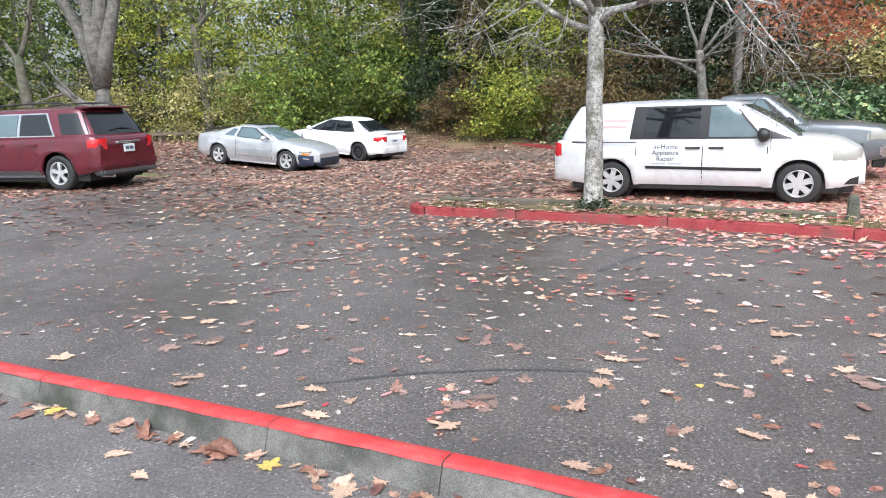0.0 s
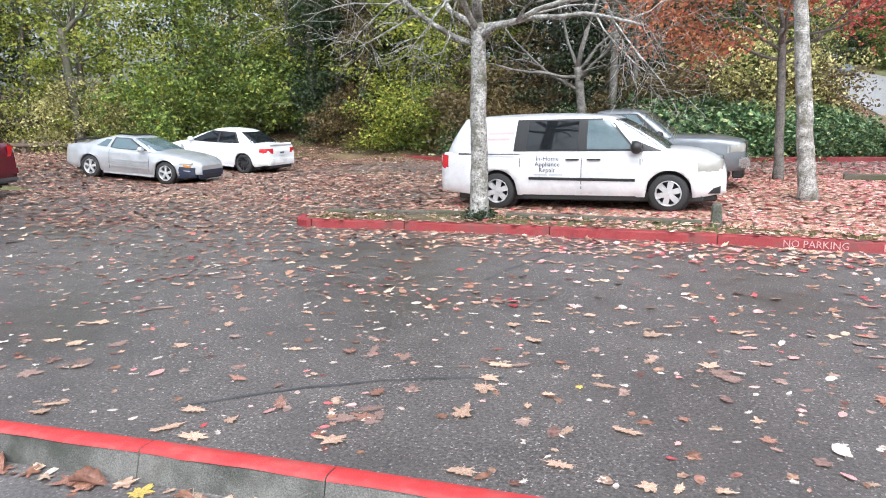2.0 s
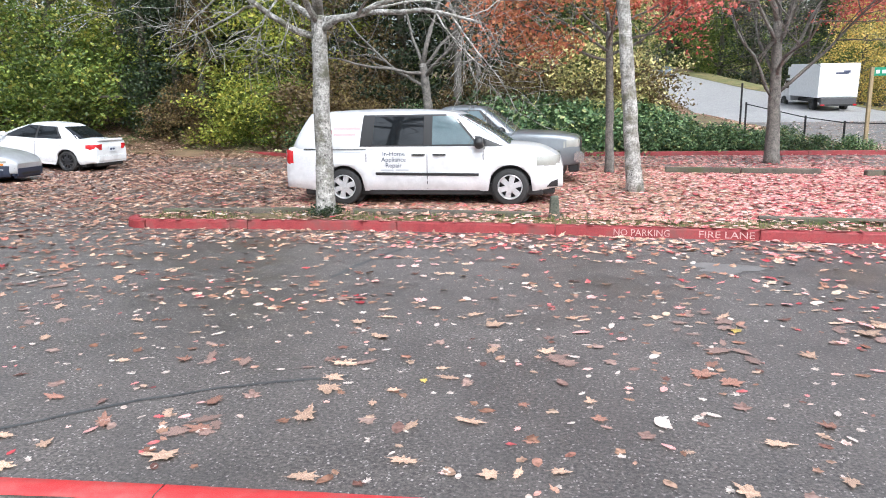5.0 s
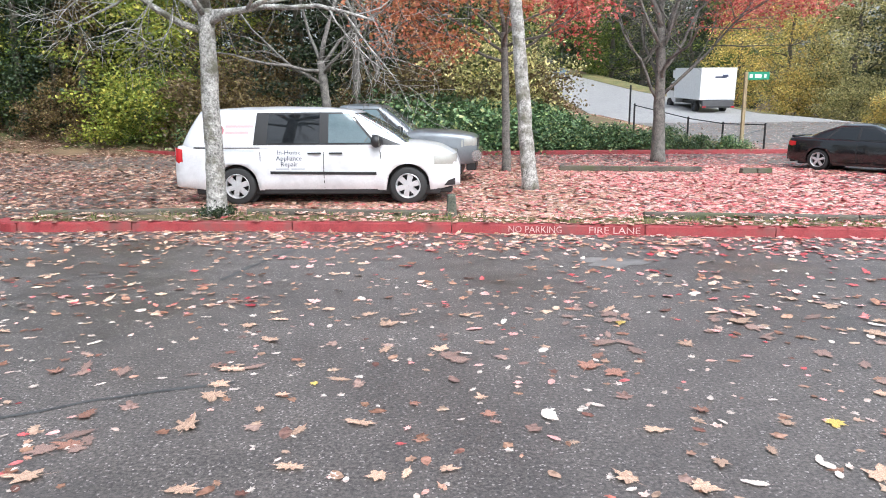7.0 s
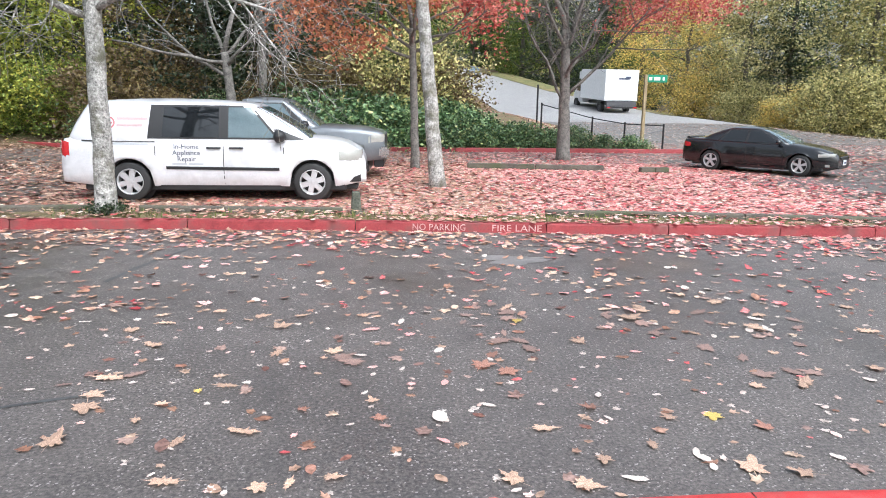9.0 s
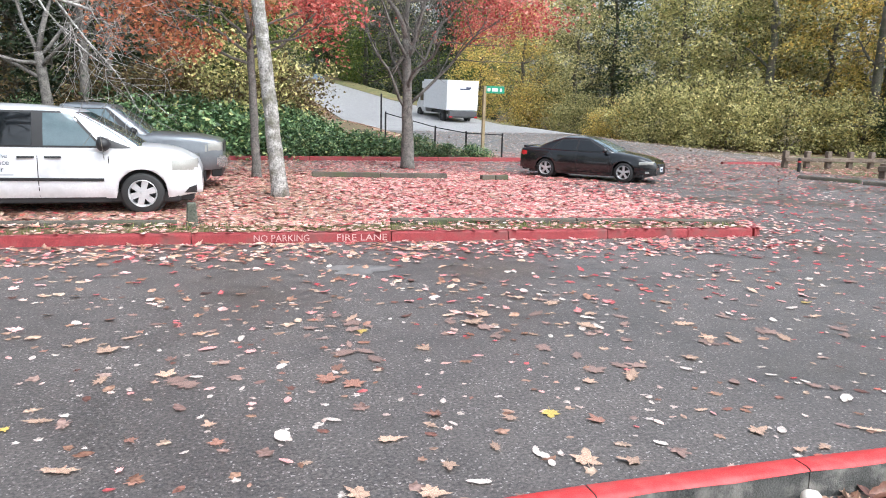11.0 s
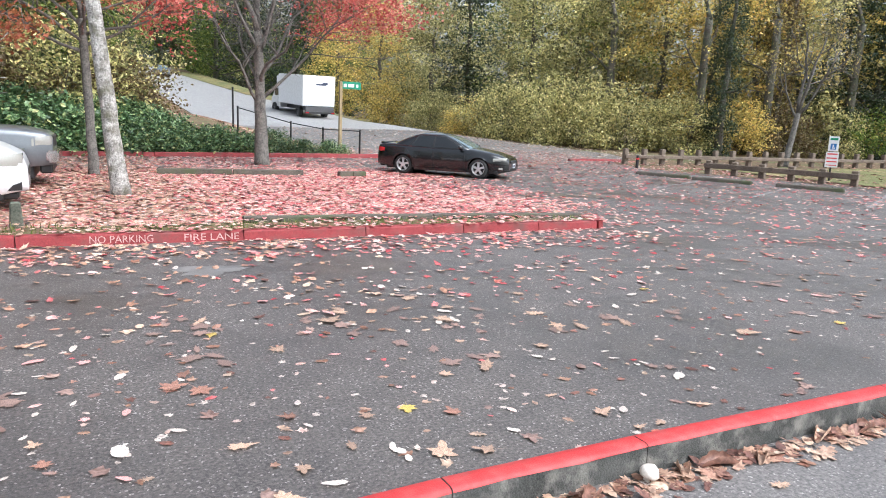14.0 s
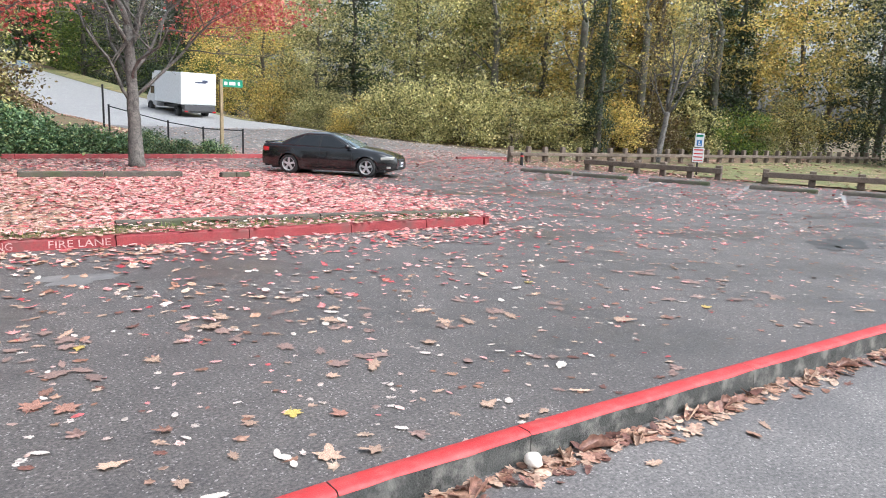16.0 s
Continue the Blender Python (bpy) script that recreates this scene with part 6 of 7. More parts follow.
for k in range(11):
    x = -2.6 + 0.86 * k
    low = 1.12 - 0.055 * k
    plant("bramble", x, 27.2 + 0.35 * math.sin(k * 1.9), M_FIVY, "dark glossy", low + 0.12 * math.sin(k * 2.7))
    if k < 8:
        plant("bramble", x + 0.4, 28.8 + 0.4 * math.cos(k), M_FIVY, "dark glossy", 1.25 - 0.06 * k)
for x, y in ((7.4, 27.4), (8.3, 28.6), (8.9, 27.0), (10.2, 26.6)):
    plant("bramble", x, y, M_FIVY, "low dark glossy", 0.44)
for x, y in ((-9.0, 27.2), (-6.6, 27.0), (-4.4, 26.9)):
    plant("bramble", x, y, M_FIVY, "dark glossy", 0.8)

# street trees near the kerb
bare_tree("street_tree", -3.43, 10.42, "pale mottled bare street tree beside the red kerb", 11, 0.142, 3.0, (0.02, 0.05),
          [(200, 28, 1.0, 0.9), (150, 40, 0.9, 0.97), (340, 25, 1.0, 0.93), (20, 22, 1.1, 0.98), (95, 75, 1.3, 1.0), (270, 45, 0.8, 0.96), (300, 78, 1.2, 1.0)], M_BARK, 3, 0.1, 2.3, -0.02, 0.8, (4, 6))
bare_tree("street_tree", 1.67, 14.75, "leaning pale-barked bare street tree in red leaves", 12, 0.158, 4.6, (-0.43, 0.1),
          [(170, 45, 0.9, 0.85), (20, 50, 0.9, 0.92), (100, 70, 1.2, 1.0), (280, 75, 1.2, 1.0), (215, 40, 0.8, 0.95)], M_BARK, 2, 0.02, 2.4, 0.02)
maple, tips = bare_tree("maple_tree", 1.44, 19.1, "slim grey maple holding orange and scarlet leaves", 13, 0.115, 3.6, (-0.1, 0.1),
                        [(175, 15, 1.15, 0.80), (195, 22, 1.2, 0.86), (150, 40, 1.1, 0.95), (5, 14, 1.0, 0.84), (25, 35, 0.9, 0.98), (90, 60, 1.2, 1.0), (255, 35, 0.9, 0.9), (330, 25, 0.95, 0.9)], M_BARKGREY, 2, 0.0, 2.5, 0.02)
rs = np.random.default_rng(5)
west, east = tips[tips[:, 0] < 0.6], tips[(tips[:, 0] >= 0.6) & (tips[:, 0] < 2.6)]
solid("foliage", *leaf_cloud(rs, west[west[:, 2] > 2.5], 34, (0.34, 0.34, 0.16), 0.105, 0.6, "star", 0.3), M_FORANGE, maple, "orange autumn leaves")
solid("foliage", *leaf_cloud(rs, east[east[:, 2] > 2.5], 34, (0.36, 0.36, 0.15), 0.105, 0.6, "star", 0.3), M_FRED, maple, "scarlet autumn leaves")
lot_tree, tips = bare_tree("maple_tree", 6.26, 22.05, "spreading grey maple nearly bare with scarlet outer leaves", 14, 0.20, 4.0, (-0.1, 0.0),
                           [(172, 48, 1.15, 0.46), (150, 55, 1.0, 0.62), (8, 40, 1.5, 0.50), (25, 42, 1.5, 0.66), (95, 55, 1.0, 0.75), (255, 55, 1.0, 0.6), (310, 50, 1.1, 0.8), (185, 55, 1.0, 0.85),
                            (0, 60, 1.1, 0.92), (75, 84, 1.3, 1.0), (240, 75, 1.2, 0.97)], M_BARKGREY, 3, 0.02, 2.5, 0.05, 0.6, (4, 6))
far = tips[(tips[:, 2] > 4.2) & (tips[:, 0] > 1.9)]
solid("foliage", *leaf_cloud(rs, far, 19, (0.30, 0.30, 0.14), 0.095, 0.6, "star", 0.3), M_FRED, lot_tree, "scarlet autumn leaves")
# bare and stout trees among the woods
bare_tree("bare_tree", -4.65, 27.0, "grey bare tree with low arching branches behind the pickup", 15, 0.20, 3.4, (-0.35, 0),
          [(180, 25, 1.5, 0.75), (200, 12, 1.5, 0.9), (150, 50, 1.4, 0.97), (10, 45, 1.3, 0.95), (90, 75, 1.6, 1.0), (330, 30, 1.2, 0.85)], M_BARKGREY, 3, 0.0, 2.6, 0.0, 0.7, (2, 4))
bare_tree("bare_tree", -3.95, 28.4, "grey bare tree standing in the hedge", 16, 0.17, 4.5, (0.1, 0), [(170, 60, 1.3, 0.8), (20, 60, 1.3, 0.9), (90, 80, 1.5, 1.0), (0, 35, 1.0, 0.7)], M_BARKGREY, 3, 0.2, 2.4, 0.03)
bare_tree("bare_tree", -3.3, 29.2, "thin grey bare tree standing in the hedge", 17, 0.13, 4.5, (0.2, 0), [(170, 60, 1.2, 0.8), (20, 55, 1.2, 0.9), (90, 80, 1.4, 1.0)], M_BARKGREY, 2, 0.2, 2.4, 0.03)
bare_tree("bare_tree", -21.6, 15.0, "stout grey forked tree behind the maroon car", 18, 0.42, 2.7, (-0.15, 0.1),
          [(165, 70, 2.2, 0.86), (10, 68, 2.2, 0.90), (60, 80, 2.4, 0.97), (250, 78, 2.3, 0.97), (185, 30, 0.9, 0.5)], M_BARKGREY, 2, 0.4, 3.0, 0.03, 0.42, (2, 3), 0.92)
bare_tree("bare_tree", -31.5, 18.4, "dark leaning bare tree at the wood's edge", 19, 0.26, 4.2, (-0.9, 0.2), [(170, 55, 1.4, 0.9), (40, 60, 1.4, 0.95), (200, 20, 1.4, 0.6)], M_BARKDK, 3, 0.4, 2.8, 0.03)
bare_tree("bare_tree", -27.6, 24.9, "dark slanting trunk among yellow-green leaves", 20, 0.22, 6.0, (-0.8, 0.2), [(120, 60, 1.2, 0.8), (30, 60, 1.2, 0.9)], M_BARKDK, 2, 0.1, 2.4, 0.03)
fence_tree, fence_tips = bare_tree("bare_tree", 31.6, 22.3, "slender pale tree with fine upright twigs and few tan leaves", 21, 0.16, 2.5, (0.55, 0), [(150, 55, 1.1, 0.9), (20, 55, 1.2, 0.95), (80, 75, 1.5, 1.0), (260, 70, 1.4, 1.0), (330, 60, 1.3, 0.97)], M_BARKGREY, 3, 0.0, 2.6, 0.08)
solid("foliage", *leaf_cloud(rs, fence_tips, 3, (0.2, 0.2, 0.2), 0.10, 0.6), M_FGOLD, fence_tree, "sparse tan leaves")
for x, y, sd in ((37.5, 33.2, 31), (41.0, 30.8, 32), (46.2, 28.6, 33), (34.5, 38.5, 34)):
    bare_tree("tall_trunk", x, y, "tall dark ivy-clad trunk among golden leaves", sd, 0.3, 8.5, (0.2, 0), [(150, 40, 1.0, 0.6), (20, 45, 1.0, 0.75), (90, 70, 1.2, 1.0)], M_BARKDK, 2, 0.0, 2.2, 0.04)


# bare trees on the other side of the walkway, which the car windows mirror
for x, y, sd in ((-9, -8, 41), (-3.5, -10, 42), (3, -9, 43), (10, -11, 44)):
    bare_tree("bare_tree", x, y, "dark bare tree standing beside the walkway", sd, 0.2, 3.2, (0.1, 0), [(170, 50, 1.3, 0.8), (20, 45, 1.4, 0.9), (90, 75, 1.6, 1.0), (270, 60, 1.3, 0.95), (330, 40, 1.2, 0.85)], M_BARKDK, 3, 0.0, 2.6, 0.04)

# moss at the foot of the street tree
rs = np.random.default_rng(77)
a = rs.uniform(0, 2 * math.pi, 40)
c = np.stack([-3.43 + np.cos(a) * 0.19, 10.42 + np.sin(a) * 0.19, np.full(40, 0.20)], 1)
tagged(solid("moss", *leaf_cloud(rs, c, 24, (0.05, 0.05, 0.05), 0.045, 0.9), M_FDARK), "dark green moss and weeds round the tree's foot", "moss", kind="stuff")
# ---- fallen leaves and grass ----
def leaf_template(kind, rs, teeth=False):
    """A leaf lying at the origin with a little curl: verts, faces, fan from the middle."""
    if kind == "maple":
        ang = np.radians([-90, -62, -40, -22, 2, 22, 36, 56, 72, 90, 108, 124, 144, 158, 178, 202, 220, 242])
        rad = np.array([0.18, 0.34, 0.30, 0.46, 0.30, 0.52, 0.42, 0.30, 0.46, 0.58, 0.46, 0.30, 0.42, 0.52, 0.30, 0.46, 0.30, 0.34])
    elif kind == "simple":
        ang = np.radians([-90, -40, -15, 15, 40, 65, 90, 115, 140, 165, 195, 220])
        rad = np.array([0.25, 0.42, 0.28, 0.52, 0.34, 0.40, 0.58, 0.40, 0.34, 0.52, 0.28, 0.42])
    elif kind == "lobed":
        ang = np.radians([-90, -66, -50, -30, -10, 10, 30, 52, 70, 90, 110, 128, 150, 170, 190, 210, 230, 246])
        rad = np.array([0.48, 0.40, 0.22, 0.34, 0.18, 0.37, 0.22, 0.46, 0.33, 0.60, 0.33, 0.46, 0.22, 0.37, 0.18, 0.34, 0.22, 0.40])
    else:
        ang = np.radians([-90, -60, -30, 0, 30, 60, 90, 120, 150, 180, 210, 240])
        rad = np.array([0.50, 0.40, 0.32, 0.28, 0.30, 0.38, 0.56, 0.38, 0.30, 0.28, 0.32, 0.40])
    if kind == "far":
        ang = np.radians([-90, -35, 15, 60, 110, 165, 215])
        rad = np.array([0.46, 0.36, 0.52, 0.40, 0.54, 0.42, 0.44])
    rad = rad * (rs.uniform(0.93, 1.07, len(rad)) if kind == "oval" else rs.uniform(0.82, 1.16, len(rad)) if teeth else rs.uniform(0.74, 1.22, len(rad)))
    if teeth:
        # ragged teeth between the lobes' points
        nxt = np.roll(ang, -1)
        nxt[-1] += 2 * math.pi
        mid_r = (rad + np.roll(rad, -1)) / 2 * rs.uniform(0.97 if kind == "oval" else 0.80, 1.05, len(rad))
        ang = np.stack([ang, (ang + nxt) / 2], 1).ravel()
        rad = np.stack([rad, mid_r], 1).ravel()
    x, y = np.cos(ang) * rad, np.sin(ang) * rad
    bend, cup = rs.uniform(0.0, 0.28), rs.uniform(-0.1, 0.28)
    z = bend * x * x + cup * y * y + rs.normal(0, 0.018, len(x))
    v = np.concatenate([[(0, 0, 0)], np.stack([x, y, z], 1)])
    n = len(ang)
    f = [(0, 1 + i, 1 + (i + 1) % n) for i in range(n)]
    v[:, 2] -= v[:, 2].min()
    if teeth:
        # a thin stalk
        v = np.concatenate([v, [(-0.012, -0.15, 0.02), (0.012, -0.15, 0.02), (0.06, -0.62, 0.05), (0.045, -0.62, 0.05)]])
        f += [(n + 1, n + 2, n + 3), (n + 1, n + 3, n + 4)]
    if kind == "far":
        return v[1:], [(0, i, i + 1) for i in range(1, n - 1)]
    return v, f


def scatter(name, rs, pos, sizes, kinds, mat, label, tilt=0.12, lift=0.006, parent=None):
    """Leaves strewn at pos (n x 3) as one mesh."""
    tpls = [leaf_template(kinds[i % len(kinds)], rs) for i in range(8)]
    pick = rs.integers(0, 8, len(pos))
    vs, fs, o = [], [], 0
    for k, (tv, tf) in enumerate(tpls):
        sel = pick == k
        n = int(sel.sum())
        if not n:
            continue
        q = tv[None] * sizes[sel][:, None, None]
        a, t, r = rs.uniform(0, 2 * math.pi, n), rs.normal(0, tilt, n), rs.normal(0, tilt, n)
        c, s = np.cos(a)[:, None], np.sin(a)[:, None]
        x, y, z = q[..., 0] * c - q[..., 1] * s, q[..., 0] * s + q[..., 1] * c, q[..., 2]
        z = z + x * np.tan(t)[:, None] + y * np.tan(r)[:, None]
        z = z - z.min(axis=1, keepdims=True)
        v = np.stack([x, y, z], -1) + pos[sel][:, None] + np.array([0, 0, lift])
        vs.append(v.reshape(-1, 3))
        fs.append((np.array(tf)[None] + (np.arange(n) * len(tv))[:, None, None] + o).reshape(-1, 3))
        o += n * len(tv)
    ob = solid(name, np.concatenate(vs), np.concatenate(fs), mat, parent)
    return tagged(ob, label, "leaves", kind="stuff")


def strip_height(x, y):
    """Ground height with the planting strip and kerb tops added."""
    z = ground_z(x, y)
    fk = far_kerb_y(x)
    ik = np.interp(x, [-6.3, -4.25, -1.94, 0.0, 3.08, 4.83, 6.03, 8.5], [10.62, 10.82, 10.68, 10.52, 10.28, 10.07, 9.88, 9.40])
    on = (x > -6.5) & (x < 8.6) & (y > fk - 0.02) & (y < ik + 0.12)
    return np.where(on, 0.138, z)


def litter_density(x, y, n):
    """How thickly leaves lie, 0 to 1: carpets under the trees, drifts at the kerb, thin in the lane."""
    fk = far_kerb_y(x)
    behind = y > fk + 0.15
    carpet = smooth_step(11.2, 7.5, x + 0.6 * n) * smooth_step(25.7, 24.2, y) * behind
    carpet = carpet * (1 - 0.35 * smooth_step(20.4, 21.4, y))
    west = smooth_step(-5.2, -7.5, x) * smooth_step(8.4, 11.5, y + n + 0.35 * np.clip(-x - 6, 0, 8)) * 0.75
    lane = smooth_step(-15, -12, x) * smooth_step(-2, -5, x) * smooth_step(18.5, 21, y) * 0.5
    carpet = np.maximum(carpet * smooth_step(-7, -5.5, x), west) - lane
    drift = smooth_step(1.5, 0.2, np.abs(y - (fk - 0.35))) * smooth_step(-7, -5, x) * smooth_step(10.5, 7, x) * 0.62
    mid = 0.035 + 0.075 * smooth_step(4.5, 8.5, y) + 0.05 * n + 0.10 * smooth_step(-2, -8, x) * smooth_step(4.5, 7.5, y)
    edge = smooth_step(24.6, 25.5, y) * 0.5 * smooth_step(12.5, 11.5, x)
    right = smooth_step(9, 13, x) * smooth_step(9, 20, y) * 0.16
    ik = np.interp(x, [-6.3, -4.25, -1.94, 0.0, 3.08, 4.83, 6.03, 8.5], [10.62, 10.82, 10.68, 10.52, 10.28, 10.07, 9.88, 9.40])
    strip = behind & (y < ik + 0.16) & (x > -6.5) & (x < 8.6)
    carpet = np.where(strip, carpet * np.clip(0.5 + 0.3 * n, 0.12, 0.8), carpet)
    return np.clip(np.maximum.reduce([carpet, drift, mid * (~behind | (x > 8)), edge, right, 0.03 + 0 * x]), 0, 1)


def patch_noise(x, y, f):
    return np.sin(x * f * 1.7 + 1.3 * np.sin(y * f * 1.1)) * np.cos(y * f * 1.3 + 1.7 * np.sin(x * f * 0.8))


rs = np.random.default_rng(21)
N = 300000
px, py = rs.uniform(-34, 24, N), rs.uniform(5.6, 31, N)
keep = rs.uniform(0, 1, N) < litter_density(px, py, patch_noise(px, py, 0.9))
px, py = px[keep], py[keep]
pz = strip_height(px, py)
pos = np.stack([px, py, pz], 1)
roll = rs.uniform(0, 1, len(px)) + 0.10 * patch_noise(px, py, 0.6)
redness = 0.34 * smooth_step(-4, -1, px) + 0.44 * smooth_step(2.0, 4.6, px)
size = rs.uniform(0.055, 0.135, len(px))
is_red = roll < redness
is_pale = (roll > 0.90)
is_tan = ~is_red & ~is_pale & (roll > np.where(px < -5, 0.62, 0.42))
is_brown = ~is_red & ~is_pale & ~is_tan
away = py > 12.5
for sel, nm, mat, grow, words in ((is_red, "red_leaf_litter", M_LRED, 1.0, "red and pink maple leaves carpeting the ground"), (is_pale, "pale_leaf_litter", M_LPALE, 0.8, "pale upturned leaves scattered over the lot"),
                                  (is_tan, "tan_leaf_litter", M_LTAN, 1.0, "tan and orange maple leaves on the ground"), (is_brown, "brown_leaf_litter", M_LBROWN, 1.0, "wet brown leaves trodden on the ground")):
    near_by, beyond = sel & ~away, sel & away
    scatter(nm, rs, pos[near_by], size[near_by] * grow, ["simple", "oval", "lobed"], mat, words, 0.11)
    scatter(nm, rs, pos[beyond], size[beyond] * grow, ["far"], mat, words, 0.11)

# a second, finer layer that closes the red carpet
N = 30000
px, py = rs.uniform(-5.5, 11, N), rs.uniform(10.9, 20.6, N)
keep = (rs.uniform(0, 1, N) < litter_density(px, py, patch_noise(px, py, 0.9))) & (py > np.interp(px, [-6.3, -4.25, -1.94, 0.0, 3.08, 4.83, 6.03, 8.5], [10.8, 11.0, 10.86, 10.7, 10.46, 10.25, 10.06, 9.58]))
px, py = px[keep], py[keep]
pos = np.stack([px, py, ground_z(px, py) + 0.004], 1)
warm = rs.uniform(0, 1, len(px)) < 0.30 + 0.55 * smooth_step(1.8, 4.2, px)
fine = rs.uniform(0.06, 0.12, len(px))
scatter("red_leaf_litter", rs, pos[warm], fine[warm], ["far"], M_LRED, "red and pink maple leaves carpeting the ground", 0.10)
scatter("tan_leaf_litter", rs, pos[~warm], fine[~warm], ["far"], M_LTAN, "tan and orange maple leaves on the ground", 0.10)

# thinner leaves on the near asphalt, and along the near kerb
N = 2300
px, py = rs.uniform(-13, 15, N), 2.75 + 4.2 * rs.uniform(0, 1, N) ** 0.9
pos = np.stack([px, py, ground_z(px, py)], 1)
kind = rs.uniform(0, 1, N)
small = rs.uniform(0.035, 0.075, N)
for lo, hi, nm, mat, words, grow in ((0, 0.34, "pale_small_leaves", M_LPALE, "small pale leaves stuck to damp asphalt", 1.0), (0.34, 0.62, "tan_small_leaves", M_LTAN, "small tan leaves on damp asphalt", 1.4),
                                     (0.62, 0.80, "red_small_leaves", M_LRED, "small red leaves on damp asphalt", 1.0), (0.80, 0.90, "brown_small_leaves", M_LBROWN, "small brown leaves on damp asphalt", 1.3), (0.90, 1.0, "sodden_small_leaves", M_LWET, "small sodden leaves pressed onto damp asphalt", 1.9)):
    s = (kind >= lo) & (kind < hi)
    scatter(nm, rs, pos[s], small[s] * grow, ["simple", "lobed", "oval", "maple"], mat, words, 0.04, 0.003)
N = 760
px = np.concatenate([2.3 + 6.5 * rs.uniform(0, 1, 620), rs.uniform(-7, 2, 140)])
off = np.abs(rs.normal(0, 0.085, N)) * (0.6 + 0.7 * np.sin(px * 2.6) ** 2)
py = np.array([near_kerb_y(v) for v in px]) - 0.04 - off
pos = np.stack([px, py, 0.012 * np.exp(-off * 20) + 0 * px], 1)
for lo, mat, words, tip in ((0, M_LTAN, "dry tan leaves gathered along the kerb", 0.16), (1, M_LBROWN, "curled brown leaves gathered along the kerb", 0.26), (2, M_LTAN, "torn tan leaf scraps along the kerb", 0.10)):
    q = pos[lo::3]
    scatter("gutter_leaves", rs, q, rs.uniform(0.04, 0.11 if lo else 0.135, len(q)), ["lobed", "oval", "maple"], mat, words, tip * 0.7, 0.001)


def curled_leaf(x, y, turn, length, width, mat, label):
    """A dry leaf rolled up along its midrib, lying on the ground."""
    verts, faces, nu, nv = [], [], 9, 7
    for i in range(nu + 1):
        u = i / nu
        w = width * (0.25 + 0.95 * math.sin(math.pi * min(1, u * 0.92 + 0.06)) ** 0.8) * (1 + 0.12 * math.sin(i * 2.3))
        r = w / 2.6
        for j in range(nv + 1):
            a = -2.0 + 4.0 * j / nv
            verts.append(((u - 0.5) * length, r * math.sin(a), r * (1 - math.cos(a)) + 0.012 * math.sin(u * 4)))
    for i in range(nu):
        for j in range(nv):
            k = i * (nv + 1) + j
            faces.append((k, k + 1, k + nv + 2, k + nv + 1))
    ob = solid("curled_leaf", verts, faces, mat, smooth=True)
    ob.matrix_basis = pose(x, y, 0.004, 0, 0, turn)
    return tagged(ob, label, "leaf", "curled leaves along the kerb")


for x, d, turn, ln, wd, mat, words in ((4.3, 0.05, 22, 0.26, 0.075, M_LTAN, "long rolled tan leaf lying against the kerb"), (4.62, 0.09, 8, 0.22, 0.08, M_LBROWN, "rolled brown leaf lying against the kerb"),
                                       (3.45, 0.09, -12, 0.24, 0.085, M_LBROWN, "rolled brown leaf lying against the kerb"), (3.72, 0.12, 35, 0.17, 0.06, M_LTAN, "small rolled tan leaf beside the kerb"),
                                       (3.22, 0.07, 50, 0.16, 0.07, M_LTAN, "small rolled tan leaf beside the kerb"), (5.6, 0.08, 15, 0.22, 0.08, M_LTAN, "rolled tan leaf lying against the kerb"),
                                       (6.1, 0.10, -20, 0.20, 0.08, M_LBROWN, "rolled brown leaf lying against the kerb"), (2.62, 0.10, 30, 0.18, 0.08, M_LBROWN, "rolled brown leaf beside a pale mushroom"),
                                       (-3.35, 0.10, -30, 0.20, 0.08, M_LBROWN, "rolled brown leaf lying against the kerb"), (-2.75, 0.12, 10, 0.20, 0.09, M_LBROWN, "rolled brown leaf lying against the kerb")):
    curled_leaf(x, near_kerb_y(x) - d, turn, ln, wd, mat, words)

# a pale mushroom in the gutter leaves
bm = bmesh.new()
bmesh.ops.create_uvsphere(bm, u_segments=20, v_segments=12, radius=0.048)
for v in bm.verts:
    v.co *= 1 + 0.09 * noise.noise(v.co * 38)
    if v.co.z < 0:
        v.co.z *= 0.45
M_CAP = surface("mushroom_skin", (0.60, 0.52, 0.44), (0.80, 0.76, 0.70), 14, 90, 0.6, 0, 0.3, 0.003, 0, (0.55, 0.44, 0.33), 20)
ob = thing("mushroom", pose(2.97, near_kerb_y(2.97) - 0.075, 0.0, 12, 8, 0), "pale round mushroom among leaves beside the kerb", "mushroom")
cap = part("cap", bm, M_CAP, ob, smooth=True)
cap.location = (0, 0, 0.052)
v, f = tube([(0, 0, -0.01), (0.002, 0, 0.025), (0, 0, 0.05)], [0.02, 0.016, 0.02], 10)
solid("stem", v, f, M_CAP, ob, smooth=True)

# leaves at the road's mouth and on the verge
N = 5200
px, py = rs.uniform(11.5, 30, N), rs.uniform(25.4, 44, N)
pos = np.stack([px, py, ground_z(px, py)], 1)
scatter("road_leaves", rs, pos[::2], rs.uniform(0.08, 0.18, len(pos[::2])), ["simple"], M_LTAN, "tan leaves scattered over the road's mouth", 0.1)
scatter("road_leaves", rs, pos[1::2], rs.uniform(0.08, 0.18, len(pos[1::2])), ["simple"], M_LPALE, "pale leaves scattered over the road's mouth", 0.1)
N = 2600
py = rs.uniform(27.5, 75, N)
px = np.interp(py, [25, 32, 48, 80], [12.0, 11.4, 9.9, 10.0]) - np.abs(rs.normal(0, 0.9, N))
pos = np.stack([px, py, ground_z(px, py)], 1)
scatter("verge_leaves", rs, pos, rs.uniform(0.10, 0.22, N), ["simple"], M_LTAN, "tan leaves along the hill road's verge", 0.15)
N = 6500
